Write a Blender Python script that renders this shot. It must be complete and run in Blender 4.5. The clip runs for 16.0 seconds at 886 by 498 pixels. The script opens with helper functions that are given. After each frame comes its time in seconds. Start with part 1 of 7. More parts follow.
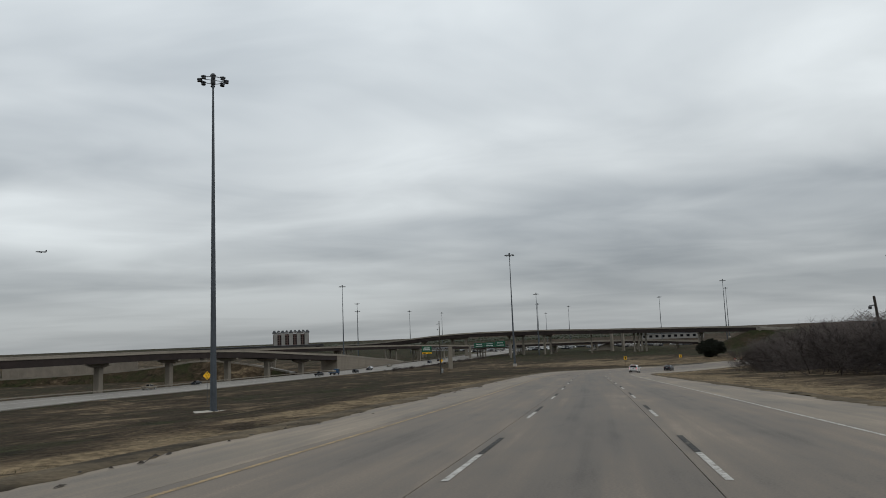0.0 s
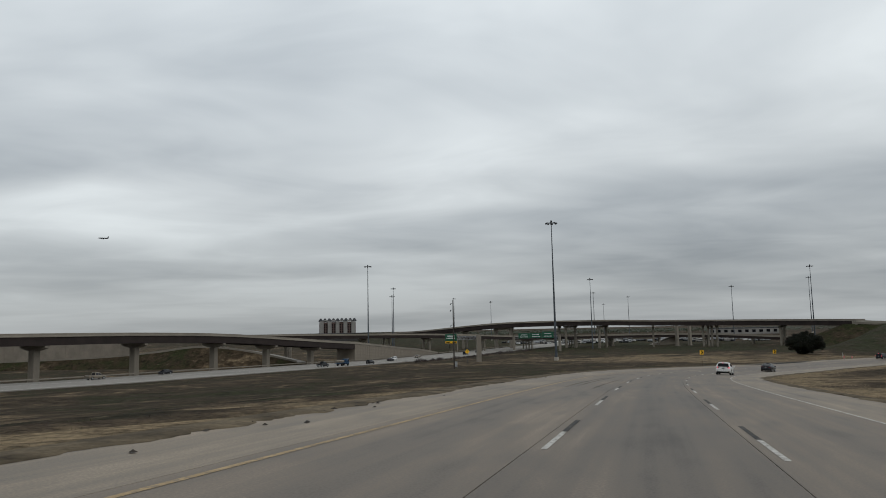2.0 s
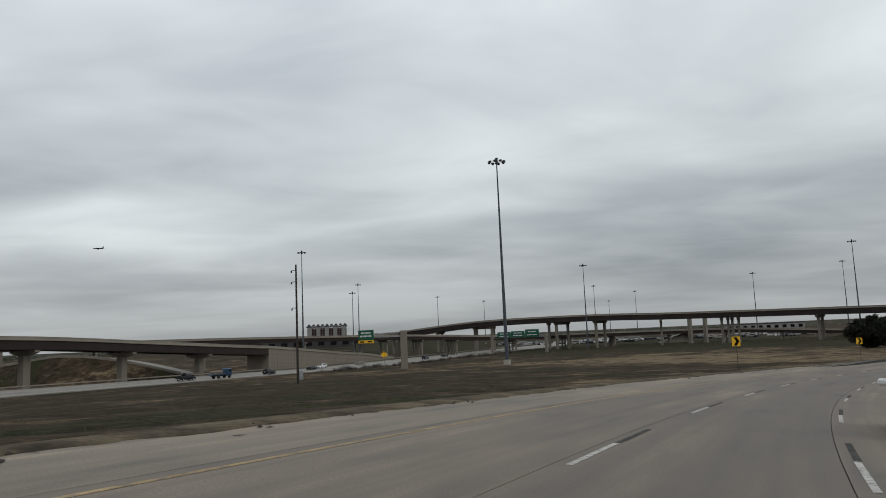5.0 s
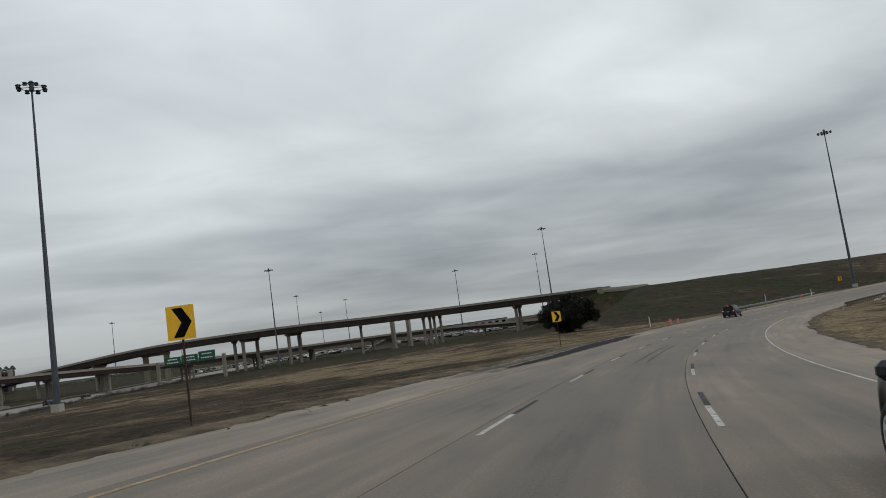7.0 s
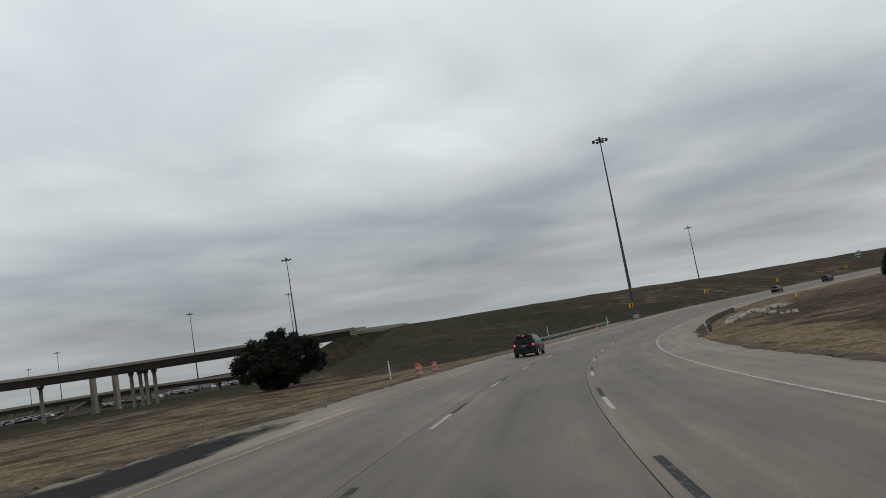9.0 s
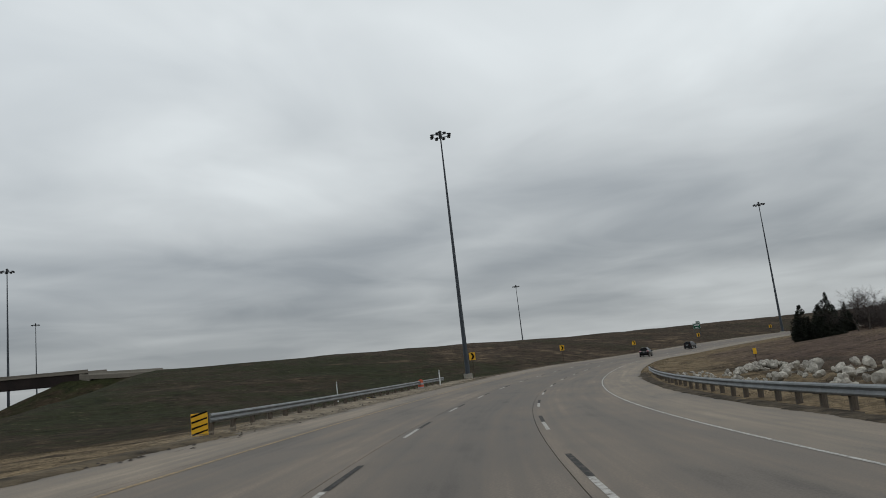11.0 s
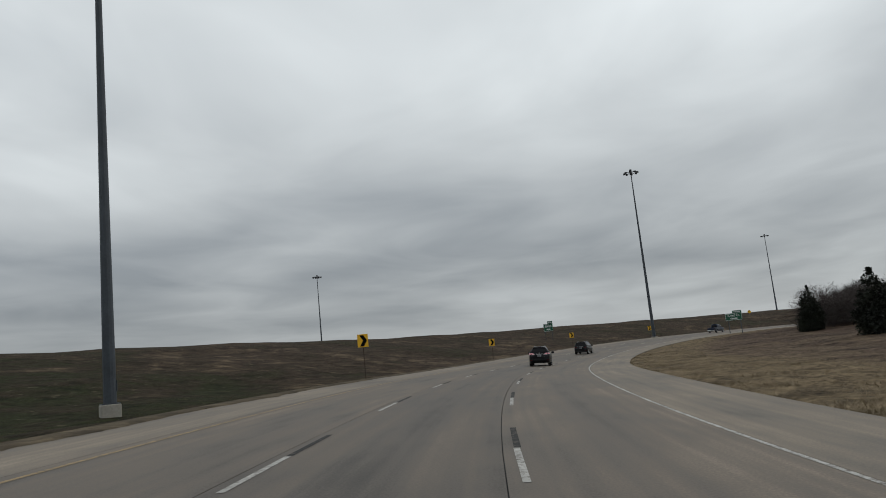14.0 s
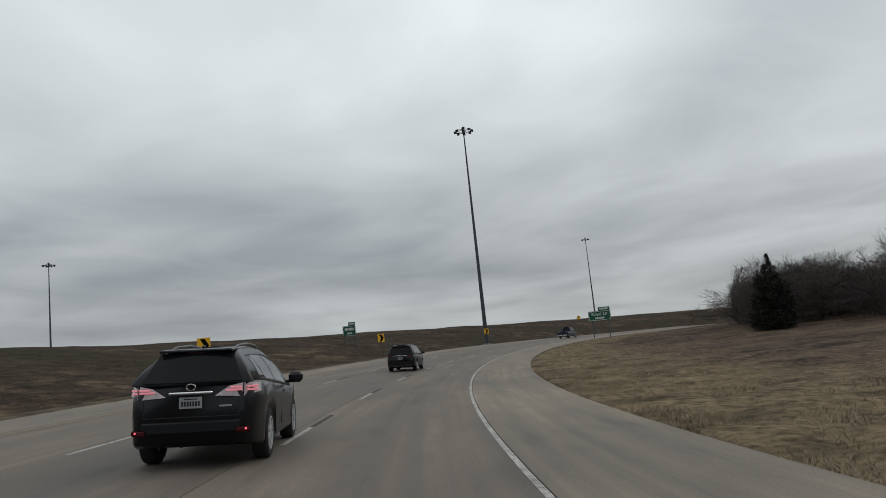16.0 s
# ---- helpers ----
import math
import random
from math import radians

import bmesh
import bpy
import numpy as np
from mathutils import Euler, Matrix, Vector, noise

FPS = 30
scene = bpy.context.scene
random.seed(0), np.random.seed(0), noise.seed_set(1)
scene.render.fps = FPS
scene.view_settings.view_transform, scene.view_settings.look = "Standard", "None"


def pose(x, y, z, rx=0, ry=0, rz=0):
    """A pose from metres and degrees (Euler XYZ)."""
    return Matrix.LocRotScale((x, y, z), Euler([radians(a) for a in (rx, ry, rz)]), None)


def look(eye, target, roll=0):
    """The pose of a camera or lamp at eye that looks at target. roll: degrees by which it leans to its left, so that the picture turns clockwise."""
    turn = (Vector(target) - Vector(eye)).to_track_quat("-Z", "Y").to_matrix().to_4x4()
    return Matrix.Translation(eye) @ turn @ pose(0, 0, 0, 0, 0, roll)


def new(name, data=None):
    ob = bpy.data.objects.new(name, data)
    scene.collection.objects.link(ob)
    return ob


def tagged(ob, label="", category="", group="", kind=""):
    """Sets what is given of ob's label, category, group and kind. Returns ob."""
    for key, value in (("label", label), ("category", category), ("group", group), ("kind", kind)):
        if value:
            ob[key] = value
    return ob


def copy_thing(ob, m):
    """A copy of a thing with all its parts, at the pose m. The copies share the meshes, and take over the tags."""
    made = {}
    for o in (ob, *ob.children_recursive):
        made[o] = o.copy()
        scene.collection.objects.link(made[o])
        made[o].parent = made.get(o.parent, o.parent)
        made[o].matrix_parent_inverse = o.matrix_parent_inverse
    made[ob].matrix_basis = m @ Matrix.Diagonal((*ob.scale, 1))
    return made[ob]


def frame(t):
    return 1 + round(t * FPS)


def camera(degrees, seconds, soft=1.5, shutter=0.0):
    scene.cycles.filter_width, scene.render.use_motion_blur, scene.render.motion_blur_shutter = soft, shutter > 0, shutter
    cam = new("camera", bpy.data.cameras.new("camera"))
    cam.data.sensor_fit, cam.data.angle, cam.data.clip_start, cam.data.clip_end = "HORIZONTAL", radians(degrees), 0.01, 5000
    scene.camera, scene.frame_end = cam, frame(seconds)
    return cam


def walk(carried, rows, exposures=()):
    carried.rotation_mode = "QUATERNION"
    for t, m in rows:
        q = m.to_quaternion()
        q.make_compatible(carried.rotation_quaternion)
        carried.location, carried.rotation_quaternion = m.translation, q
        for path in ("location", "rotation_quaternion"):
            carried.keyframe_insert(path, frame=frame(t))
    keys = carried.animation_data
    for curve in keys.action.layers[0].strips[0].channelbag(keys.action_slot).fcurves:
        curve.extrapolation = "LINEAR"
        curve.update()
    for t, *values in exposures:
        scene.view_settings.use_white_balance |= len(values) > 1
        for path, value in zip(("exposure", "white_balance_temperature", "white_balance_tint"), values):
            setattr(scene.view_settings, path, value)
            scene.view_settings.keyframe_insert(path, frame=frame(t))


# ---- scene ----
# the camera and its drive: seconds, place, then yaw, pitch up and lean to the right in degrees
PATH = [
    (0.0, 0.00, 0.00, 1.45, -12.01, 6.84, 2.26),
    (0.5, 5.56, 12.84, 0.78, -11.29, 6.98, 1.83),
    (1.0, 11.04, 25.81, 0.11, -10.00, 7.36, 2.03),
    (1.5, 16.55, 38.92, -0.55, -8.52, 7.23, 1.67),
    (2.0, 22.13, 52.08, -1.19, -7.27, 6.35, 1.21),
    (2.5, 27.70, 65.10, -1.83, -6.54, 6.45, 1.37),
    (3.0, 33.27, 77.86, -2.48, -5.07, 6.33, 1.24),
    (3.5, 38.97, 90.48, -3.15, -4.06, 6.33, 1.23),
    (4.0, 44.92, 102.94, -3.84, -3.77, 6.44, 1.39),
    (4.5, 51.24, 115.22, -4.54, -4.46, 6.62, 1.79),
    (5.0, 58.02, 127.28, -5.27, -6.37, 6.84, 2.49),
    (5.5, 65.33, 139.13, -6.01, -9.77, 7.09, 3.56),
    (6.0, 73.25, 150.75, -6.76, -14.91, 7.34, 5.06),
    (6.5, 81.72, 162.05, -7.51, -20.52, 6.91, 6.62),
    (7.0, 90.51, 172.91, -8.16, -28.23, 6.12, 8.05),
    (7.5, 99.71, 183.23, -8.71, -33.04, 5.84, 8.97),
    (8.0, 109.37, 192.95, -9.19, -38.12, 5.26, 9.97),
    (8.5, 119.43, 202.10, -9.63, -42.35, 5.88, 10.08),
    (9.0, 129.80, 210.89, -10.04, -46.83, 6.98, 9.92),
    (9.5, 140.56, 219.16, -10.41, -50.93, 8.20, 9.31),
    (10.0, 151.59, 226.87, -10.75, -54.65, 9.01, 8.41),
    (10.5, 162.87, 234.02, -11.04, -58.14, 9.44, 7.41),
    (11.0, 174.40, 240.58, -11.30, -61.57, 9.51, 6.49),
    (11.5, 186.15, 246.54, -11.51, -65.10, 9.26, 5.85),
    (12.0, 198.12, 251.88, -11.67, -68.90, 8.72, 5.69),
    (12.5, 210.32, 256.56, -11.77, -73.12, 7.92, 6.18),
    (13.0, 222.78, 260.59, -11.80, -75.49, 8.17, 6.50),
    (13.5, 235.40, 264.04, -11.76, -75.39, 9.04, 5.97),
    (14.0, 248.12, 266.91, -11.69, -76.36, 8.73, 5.79),
    (14.5, 261.06, 268.99, -11.60, -79.69, 7.51, 6.06),
    (15.0, 274.21, 270.27, -11.60, -86.75, 6.53, 7.11),
    (15.5, 287.36, 270.94, -11.68, -89.16, 7.11, 6.88),
    (16.0, 300.50, 271.14, -11.81, -91.48, 8.06, 5.95),
]


def aim(x, y, z, yaw, pitch, lean):
    a, p = radians(yaw), radians(pitch)
    way = Vector((-math.sin(a) * math.cos(p), math.cos(a) * math.cos(p), math.sin(p)))
    eye = Vector((x, y, z))
    return look(eye, eye + 10 * way, -lean)


cam = camera(63.3, 16.0, soft=0.95)
walk(cam, [(r[0], aim(*r[1:])) for r in PATH], [(0.0, -0.15), (5.5, -0.18), (9.0, -0.22), (12.0, -0.34), (14.0, -0.38), (16.0, -0.34)])

# ---- sky and light ----
SUN_AZ, SUN_EL = 150.0, 38.0
world = bpy.data.worlds.new("overcast")
scene.world = world
world.use_nodes = True


def build_world():
    nt = world.node_tree
    N, L = nt.nodes, nt.links
    bg = N["Background"]
    sky = N.new("ShaderNodeTexSky")
    sky.sky_type, sky.sun_disc = "NISHITA", False
    sky.sun_elevation, sky.sun_rotation = radians(SUN_EL), radians(SUN_AZ)
    tc = N.new("ShaderNodeTexCoord")
    sep = N.new("ShaderNodeSeparateXYZ")
    L.new(tc.outputs["Generated"], sep.inputs[0])

    def math_node(op, a, b=None, clamp=False):
        n = N.new("ShaderNodeMath")
        n.operation, n.use_clamp = op, clamp
        for i, v in enumerate((a, b)):
            if v is None:
                continue
            if isinstance(v, (int, float)):
                n.inputs[i].default_value = v
            else:
                L.new(v, n.inputs[i])
        return n.outputs[0]

    up = math_node("MAXIMUM", sep.outputs["Z"], 0.0)
    den = math_node("ADD", up, 0.075)
    cx, cy = math_node("DIVIDE", sep.outputs["X"], den), math_node("DIVIDE", sep.outputs["Y"], den)
    comb = N.new("ShaderNodeCombineXYZ")
    L.new(cx, comb.inputs[0]), L.new(cy, comb.inputs[1])

    def layer(scale, stretch, turn, detail, rough, shift, warp=0.6):
        mp = N.new("ShaderNodeMapping")
        mp.inputs["Rotation"].default_value = (0, 0, radians(turn))
        mp.inputs["Scale"].default_value = (scale, scale * stretch, 1)
        mp.inputs["Location"].default_value = (shift, shift * 0.7, shift)
        L.new(comb.outputs[0], mp.inputs[0])
        t = N.new("ShaderNodeTexNoise")
        t.inputs["Scale"].default_value, t.inputs["Detail"].default_value = 1.0, detail
        t.inputs["Roughness"].default_value, t.inputs["Distortion"].default_value = rough, warp
        L.new(mp.outputs[0], t.inputs["Vector"])
        return t.outputs["Fac"]

    big = layer(0.13, 1.2, -35, 2, 0.40, 5.9, 0.3)
    mid = layer(0.34, 1.15, 20, 3, 0.45, 9.1, 0.5)
    fine = layer(1.0, 1.2, -30, 4, 0.5, 2.3, 0.5)
    mixv = math_node("ADD", math_node("MULTIPLY", big, 0.40), math_node("ADD", math_node("MULTIPLY", mid, 0.42), math_node("MULTIPLY", fine, 0.18)))
    ramp = N.new("ShaderNodeValToRGB")
    L.new(mixv, ramp.inputs[0])
    e = ramp.color_ramp.elements
    e[0].position, e[0].color = 0.395, (0.335, 0.368, 0.395, 1)
    e[1].position, e[1].color = 0.61, (0.73, 0.775, 0.79, 1)
    m = e.new(0.5)
    m.color = (0.525, 0.56, 0.578, 1)
    # the cloud sheet is thinner overhead and pales into the haze at the rim
    high = math_node("POWER", up, 0.8)
    lift = math_node("ADD", math_node("MULTIPLY", math_node("MINIMUM", high, 0.5), 1.6), 0.65)
    vm = N.new("ShaderNodeVectorMath")
    vm.operation = "SCALE"
    L.new(ramp.outputs[0], vm.inputs[0]), L.new(lift, vm.inputs["Scale"])
    rim = N.new("ShaderNodeMapRange")
    rim.inputs["From Min"].default_value, rim.inputs["From Max"].default_value = 0.0, 0.10
    rim.inputs["To Min"].default_value, rim.inputs["To Max"].default_value = 0.55, 0.0
    L.new(up, rim.inputs["Value"])
    mx = N.new("ShaderNodeMixRGB")
    mx.inputs[2].default_value = (0.62, 0.655, 0.67, 1)
    L.new(rim.outputs[0], mx.inputs[0]), L.new(vm.outputs[0], mx.inputs[1])
    # in the north the sheet is heavy at the rim and thinner higher up
    toward = math_node("POWER", math_node("MAXIMUM", sep.outputs["Y"], 0.0), 2.0)
    low = math_node("MULTIPLY", math_node("SUBTRACT", 1.0, math_node("MULTIPLY", up, 7.0), True), 0.26)
    thin = math_node("MULTIPLY", math_node("MULTIPLY", up, 3.5, True), 0.20)
    heavy = math_node("MULTIPLY", toward, math_node("SUBTRACT", low, thin))
    north = N.new("ShaderNodeVectorMath")
    north.operation = "SCALE"
    L.new(mx.outputs[0], north.inputs[0]), L.new(math_node("SUBTRACT", 1.025, heavy), north.inputs["Scale"])
    # a little clear-sky light comes through the sheet
    mx2 = N.new("ShaderNodeMixRGB")
    mx2.blend_type = "ADD"
    mx2.inputs[0].default_value = 0.004
    L.new(north.outputs[0], mx2.inputs[1]), L.new(sky.outputs[0], mx2.inputs[2])
    L.new(mx2.outputs[0], bg.inputs[0])
    bg.inputs[1].default_value = 1.0


build_world()
sun = new("sun", bpy.data.lights.new("sun", "SUN"))
sun.data.energy, sun.data.angle, sun.data.color = 0.5, radians(30), (1.0, 0.97, 0.93)
sun.matrix_world = look((0, 0, 100), (-math.sin(radians(SUN_AZ)) * 100 * math.cos(radians(SUN_EL)),
                                       -math.cos(radians(SUN_AZ)) * 100 * math.cos(radians(SUN_EL)), 100 - 100 * math.sin(radians(SUN_EL))))


# ---- materials ----
def material(name, base, rough=0.8, metal=0.0, vary=0.25, scale=1.0, grain=14.0, bump=0.2, second=None, coat=0.0, per_object=0.0, stretch=(1, 1, 1), detail=6, spec=0.4, bump_dist=0.02):
    """A surface with a broad mottling and a fine grain, both in metres, and a relief."""
    m = bpy.data.materials.new(name)
    m.use_nodes = True
    nt = m.node_tree
    N, L = nt.nodes, nt.links
    b = N["Principled BSDF"]
    b.inputs["Roughness"].default_value, b.inputs["Metallic"].default_value = rough, metal
    b.inputs["Coat Weight"].default_value = coat
    b.inputs["Specular IOR Level"].default_value = spec
    tc = N.new("ShaderNodeTexCoord")
    mp = N.new("ShaderNodeMapping")
    mp.inputs["Scale"].default_value = stretch
    L.new(tc.outputs["Object"], mp.inputs[0])
    n1, n2 = N.new("ShaderNodeTexNoise"), N.new("ShaderNodeTexNoise")
    for n, s, d in ((n1, scale, detail), (n2, grain, 4)):
        n.inputs["Scale"].default_value, n.inputs["Detail"].default_value = s, d
        L.new(mp.outputs[0], n.inputs["Vector"])
    r = N.new("ShaderNodeValToRGB")
    r.color_ramp.elements[0].position, r.color_ramp.elements[1].position = 0.32, 0.68
    dark = tuple(c * (1 - vary) for c in base)
    light = second or tuple(min(1, c * (1 + vary)) for c in base)
    r.color_ramp.elements[0].color, r.color_ramp.elements[1].color = (*dark, 1), (*light, 1)
    L.new(n1.outputs["Fac"], r.inputs[0])
    g = N.new("ShaderNodeMapRange")
    g.inputs["From Min"].default_value, g.inputs["From Max"].default_value = 0.3, 0.7
    g.inputs["To Min"].default_value, g.inputs["To Max"].default_value = 1 - vary * 0.6, 1 + vary * 0.6
    L.new(n2.outputs["Fac"], g.inputs["Value"])
    v = N.new("ShaderNodeVectorMath")
    v.operation = "SCALE"
    L.new(r.outputs[0], v.inputs[0]), L.new(g.outputs[0], v.inputs["Scale"])
    out = v.outputs[0]
    if per_object:
        oi = N.new("ShaderNodeObjectInfo")
        g2 = N.new("ShaderNodeMapRange")
        g2.inputs["To Min"].default_value, g2.inputs["To Max"].default_value = 1 - per_object, 1 + per_object
        L.new(oi.outputs["Random"], g2.inputs["Value"])
        v2 = N.new("ShaderNodeVectorMath")
        v2.operation = "SCALE"
        L.new(out, v2.inputs[0]), L.new(g2.outputs[0], v2.inputs["Scale"])
        out = v2.outputs[0]
    L.new(out, b.inputs["Base Color"])
    if bump:
        bp = N.new("ShaderNodeBump")
        bp.inputs["Strength"].default_value, bp.inputs["Distance"].default_value = bump, bump_dist
        L.new(n2.outputs["Fac"], bp.inputs["Height"])
        L.new(bp.outputs[0], b.inputs["Normal"])
    return m


def glow(name, colour, strength):
    m = bpy.data.materials.new(name)
    m.use_nodes = True
    b = m.node_tree.nodes["Principled BSDF"]
    b.inputs["Base Color"].default_value = (*colour, 1)
    b.inputs["Roughness"].default_value = 0.15
    b.inputs["Emission Color"].default_value = (*colour, 1)
    b.inputs["Emission Strength"].default_value = strength
    return m


def road_material(name, base, polish):
    """Worn concrete: long streaks and stains that run with the traffic, a darker oily strip in the lane's middle, and grain."""
    m = bpy.data.materials.new(name)
    m.use_nodes = True
    nt = m.node_tree
    N, L = nt.nodes, nt.links
    b = N["Principled BSDF"]
    b.inputs["Specular IOR Level"].default_value = 0.35
    a = N.new("ShaderNodeAttribute")
    a.attribute_name = "lane_place"

    def noise_layer(scale, detail, src=None, lo=0.35, hi=0.65, out_lo=0.0, out_hi=1.0):
        n = N.new("ShaderNodeTexNoise")
        n.inputs["Scale"].default_value, n.inputs["Detail"].default_value = 1.0, detail
        mp = N.new("ShaderNodeMapping")
        mp.inputs["Scale"].default_value = scale
        L.new(a.outputs["Vector"], mp.inputs[0]), L.new(mp.outputs[0], n.inputs["Vector"])
        r = N.new("ShaderNodeMapRange")
        for k, v in (("From Min", lo), ("From Max", hi), ("To Min", out_lo), ("To Max", out_hi)):
            r.inputs[k].default_value = v
        L.new(n.outputs["Fac"], r.inputs["Value"])
        return r.outputs[0], n.outputs["Fac"]

    def times(x, y):
        n = N.new("ShaderNodeMath")
        n.operation = "MULTIPLY"
        L.new(x, n.inputs[0]), L.new(y, n.inputs[1])
        return n.outputs[0]

    streak = noise_layer((3.2, 0.05, 0), 5, out_lo=0.80, out_hi=1.15)[0]
    stain = noise_layer((0.5, 0.09, 0), 6, out_lo=0.70, out_hi=1.22)[0]
    blot = noise_layer((1.3, 0.35, 0), 7, lo=0.30, hi=0.52, out_lo=0.74, out_hi=1.03)[0]
    grain, gfac = noise_layer((28, 22, 0), 3, out_lo=0.80, out_hi=1.16)
    sep = N.new("ShaderNodeSeparateXYZ")
    L.new(a.outputs["Vector"], sep.inputs[0])
    mid = N.new("ShaderNodeMapRange")
    mid.interpolation_type = "SMOOTHSTEP"
    for k, v in (("From Min", 0.1), ("From Max", 0.95), ("To Min", 1.0 - polish), ("To Max", 1.0)):
        mid.inputs[k].default_value = v
    ab = N.new("ShaderNodeMath")
    ab.operation = "ABSOLUTE"
    L.new(sep.outputs["Z"], ab.inputs[0]), L.new(ab.outputs[0], mid.inputs["Value"])
    f = times(times(times(streak, stain), times(blot, grain)), mid.outputs[0])
    v = N.new("ShaderNodeVectorMath")
    v.operation = "SCALE"
    v.inputs[0].default_value = base
    L.new(f, v.inputs["Scale"]), L.new(v.outputs[0], b.inputs["Base Color"])
    rr = N.new("ShaderNodeMapRange")
    for k, q in (("From Min", 0.7), ("From Max", 1.2), ("To Min", 0.66), ("To Max", 0.9)):
        rr.inputs[k].default_value = q
    L.new(f, rr.inputs["Value"]), L.new(rr.outputs[0], b.inputs["Roughness"])
    bp = N.new("ShaderNodeBump")
    bp.inputs["Strength"].default_value, bp.inputs["Distance"].default_value = 0.3, 0.008
    L.new(gfac, bp.inputs["Height"]), L.new(bp.outputs[0], b.inputs["Normal"])
    return m


def stain_material(name, base, rough, soft=0.5):
    """A stain that thins out in streaks towards its edges, by the attribute thick."""
    m = material(name, base, rough, vary=0.4, scale=0.9, grain=8, bump=0.5, spec=0.15)
    nt = m.node_tree
    N, L = nt.nodes, nt.links
    b, out = N["Principled BSDF"], N["Material Output"]
    a, place_ = N.new("ShaderNodeAttribute"), N.new("ShaderNodeAttribute")
    a.attribute_name, place_.attribute_name = "thick", "lane_place"
    mp, n1 = N.new("ShaderNodeMapping"), N.new("ShaderNodeTexNoise")
    mp.inputs["Scale"].default_value = (4.0, 0.55, 1)
    n1.inputs["Scale"].default_value, n1.inputs["Detail"].default_value, n1.inputs["Roughness"].default_value = 1.0, 8, 0.65
    L.new(place_.outputs["Vector"], mp.inputs[0]), L.new(mp.outputs[0], n1.inputs["Vector"])
    ad = N.new("ShaderNodeMath")
    ad.operation = "ADD"
    L.new(a.outputs["Fac"], ad.inputs[0]), L.new(n1.outputs["Fac"], ad.inputs[1])
    r = N.new("ShaderNodeMapRange")
    r.inputs["From Min"].default_value, r.inputs["From Max"].default_value = 0.62, 0.62 + soft
    L.new(ad.outputs[0], r.inputs["Value"])
    tr, mx = N.new("ShaderNodeBsdfTransparent"), N.new("ShaderNodeMixShader")
    L.new(r.outputs[0], mx.inputs[0]), L.new(tr.outputs[0], mx.inputs[1]), L.new(b.outputs[0], mx.inputs[2])
    L.new(mx.outputs[0], out.inputs["Surface"])
    return m


def worn_paint(name, colour, wear):
    """Road paint worn through to the concrete in flecks and along the wheel tracks."""
    m = material(name, colour, 0.8, vary=0.2, scale=1.4, grain=25, bump=0.15, spec=0.25)
    nt = m.node_tree
    N, L = nt.nodes, nt.links
    b = N["Principled BSDF"]
    src = b.inputs["Base Color"].links[0].from_socket
    geo, n1 = N.new("ShaderNodeNewGeometry"), N.new("ShaderNodeTexNoise")
    n1.inputs["Scale"].default_value, n1.inputs["Detail"].default_value, n1.inputs["Roughness"].default_value = 8.0, 8, 0.7
    L.new(geo.outputs["Position"], n1.inputs["Vector"])
    r = N.new("ShaderNodeMapRange")
    r.inputs["From Min"].default_value, r.inputs["From Max"].default_value = wear - 0.05, wear + 0.13
    L.new(n1.outputs["Fac"], r.inputs["Value"])
    mx = N.new("ShaderNodeMixRGB")
    mx.inputs[1].default_value = (0.135, 0.117, 0.098, 1)
    L.new(r.outputs[0], mx.inputs[0]), L.new(src, mx.inputs[2])
    L.new(mx.outputs[0], b.inputs["Base Color"])
    return m


CONC_ROAD = road_material("road_concrete", (0.169, 0.139, 0.110), 0.18)
CONC_LANE = road_material("worn_lane_concrete", (0.150, 0.125, 0.101), 0.24)
CONC_SHOULDER = road_material("shoulder_concrete", (0.214, 0.177, 0.137), 0.0)
CONC_BLOCK = material("block_concrete", (0.34, 0.315, 0.27), 0.85, vary=0.17, scale=0.16, grain=7, bump=0.3, bump_dist=0.01)
FREEWAY_CONC = material("freeway_concrete", (0.20, 0.185, 0.165), 0.85, vary=0.12, scale=0.05, grain=2, bump=0.0)
CONC_BRIDGE = material("bridge_concrete", (0.195, 0.172, 0.140), 0.85, vary=0.14, scale=0.12, grain=3, bump=0.15, stretch=(1, 1, 0.35))
CONC_WALL = material("wall_concrete", (0.20, 0.172, 0.138), 0.88, vary=0.15, scale=0.2, grain=3, bump=0.2)
GIRDER = material("girder_steel", (0.022, 0.0145, 0.0125), 0.85, vary=0.25, scale=0.3, grain=3, bump=0.1)
TAR = material("joint_tar", (0.03, 0.029, 0.028), 0.7, vary=0.3, scale=1.2, grain=20)
WHITE_PAINT = worn_paint("white_line", (0.45, 0.435, 0.405), 0.40)
YELLOW_PAINT = worn_paint("yellow_line", (0.33, 0.235, 0.125), 0.40)
BLACK_PAINT = worn_paint("black_stripe", (0.022, 0.021, 0.020), 0.36)
STEEL = material("galvanised_steel", (0.058, 0.068, 0.080), 0.6, metal=0.1, vary=0.18, scale=0.5, grain=6, bump=0.05)
DARK_STEEL = material("dark_fitting", (0.03, 0.032, 0.035), 0.5, metal=0.3, vary=0.2, scale=2)
RAIL_STEEL = material("rail_steel", (0.19, 0.20, 0.205), 0.55, metal=0.55, vary=0.2, scale=1.2, grain=9, bump=0.08)
TIMBER = material("weathered_timber", (0.105, 0.086, 0.068), 0.9, vary=0.3, scale=2.0, grain=14, bump=0.4, stretch=(4, 4, 0.5))


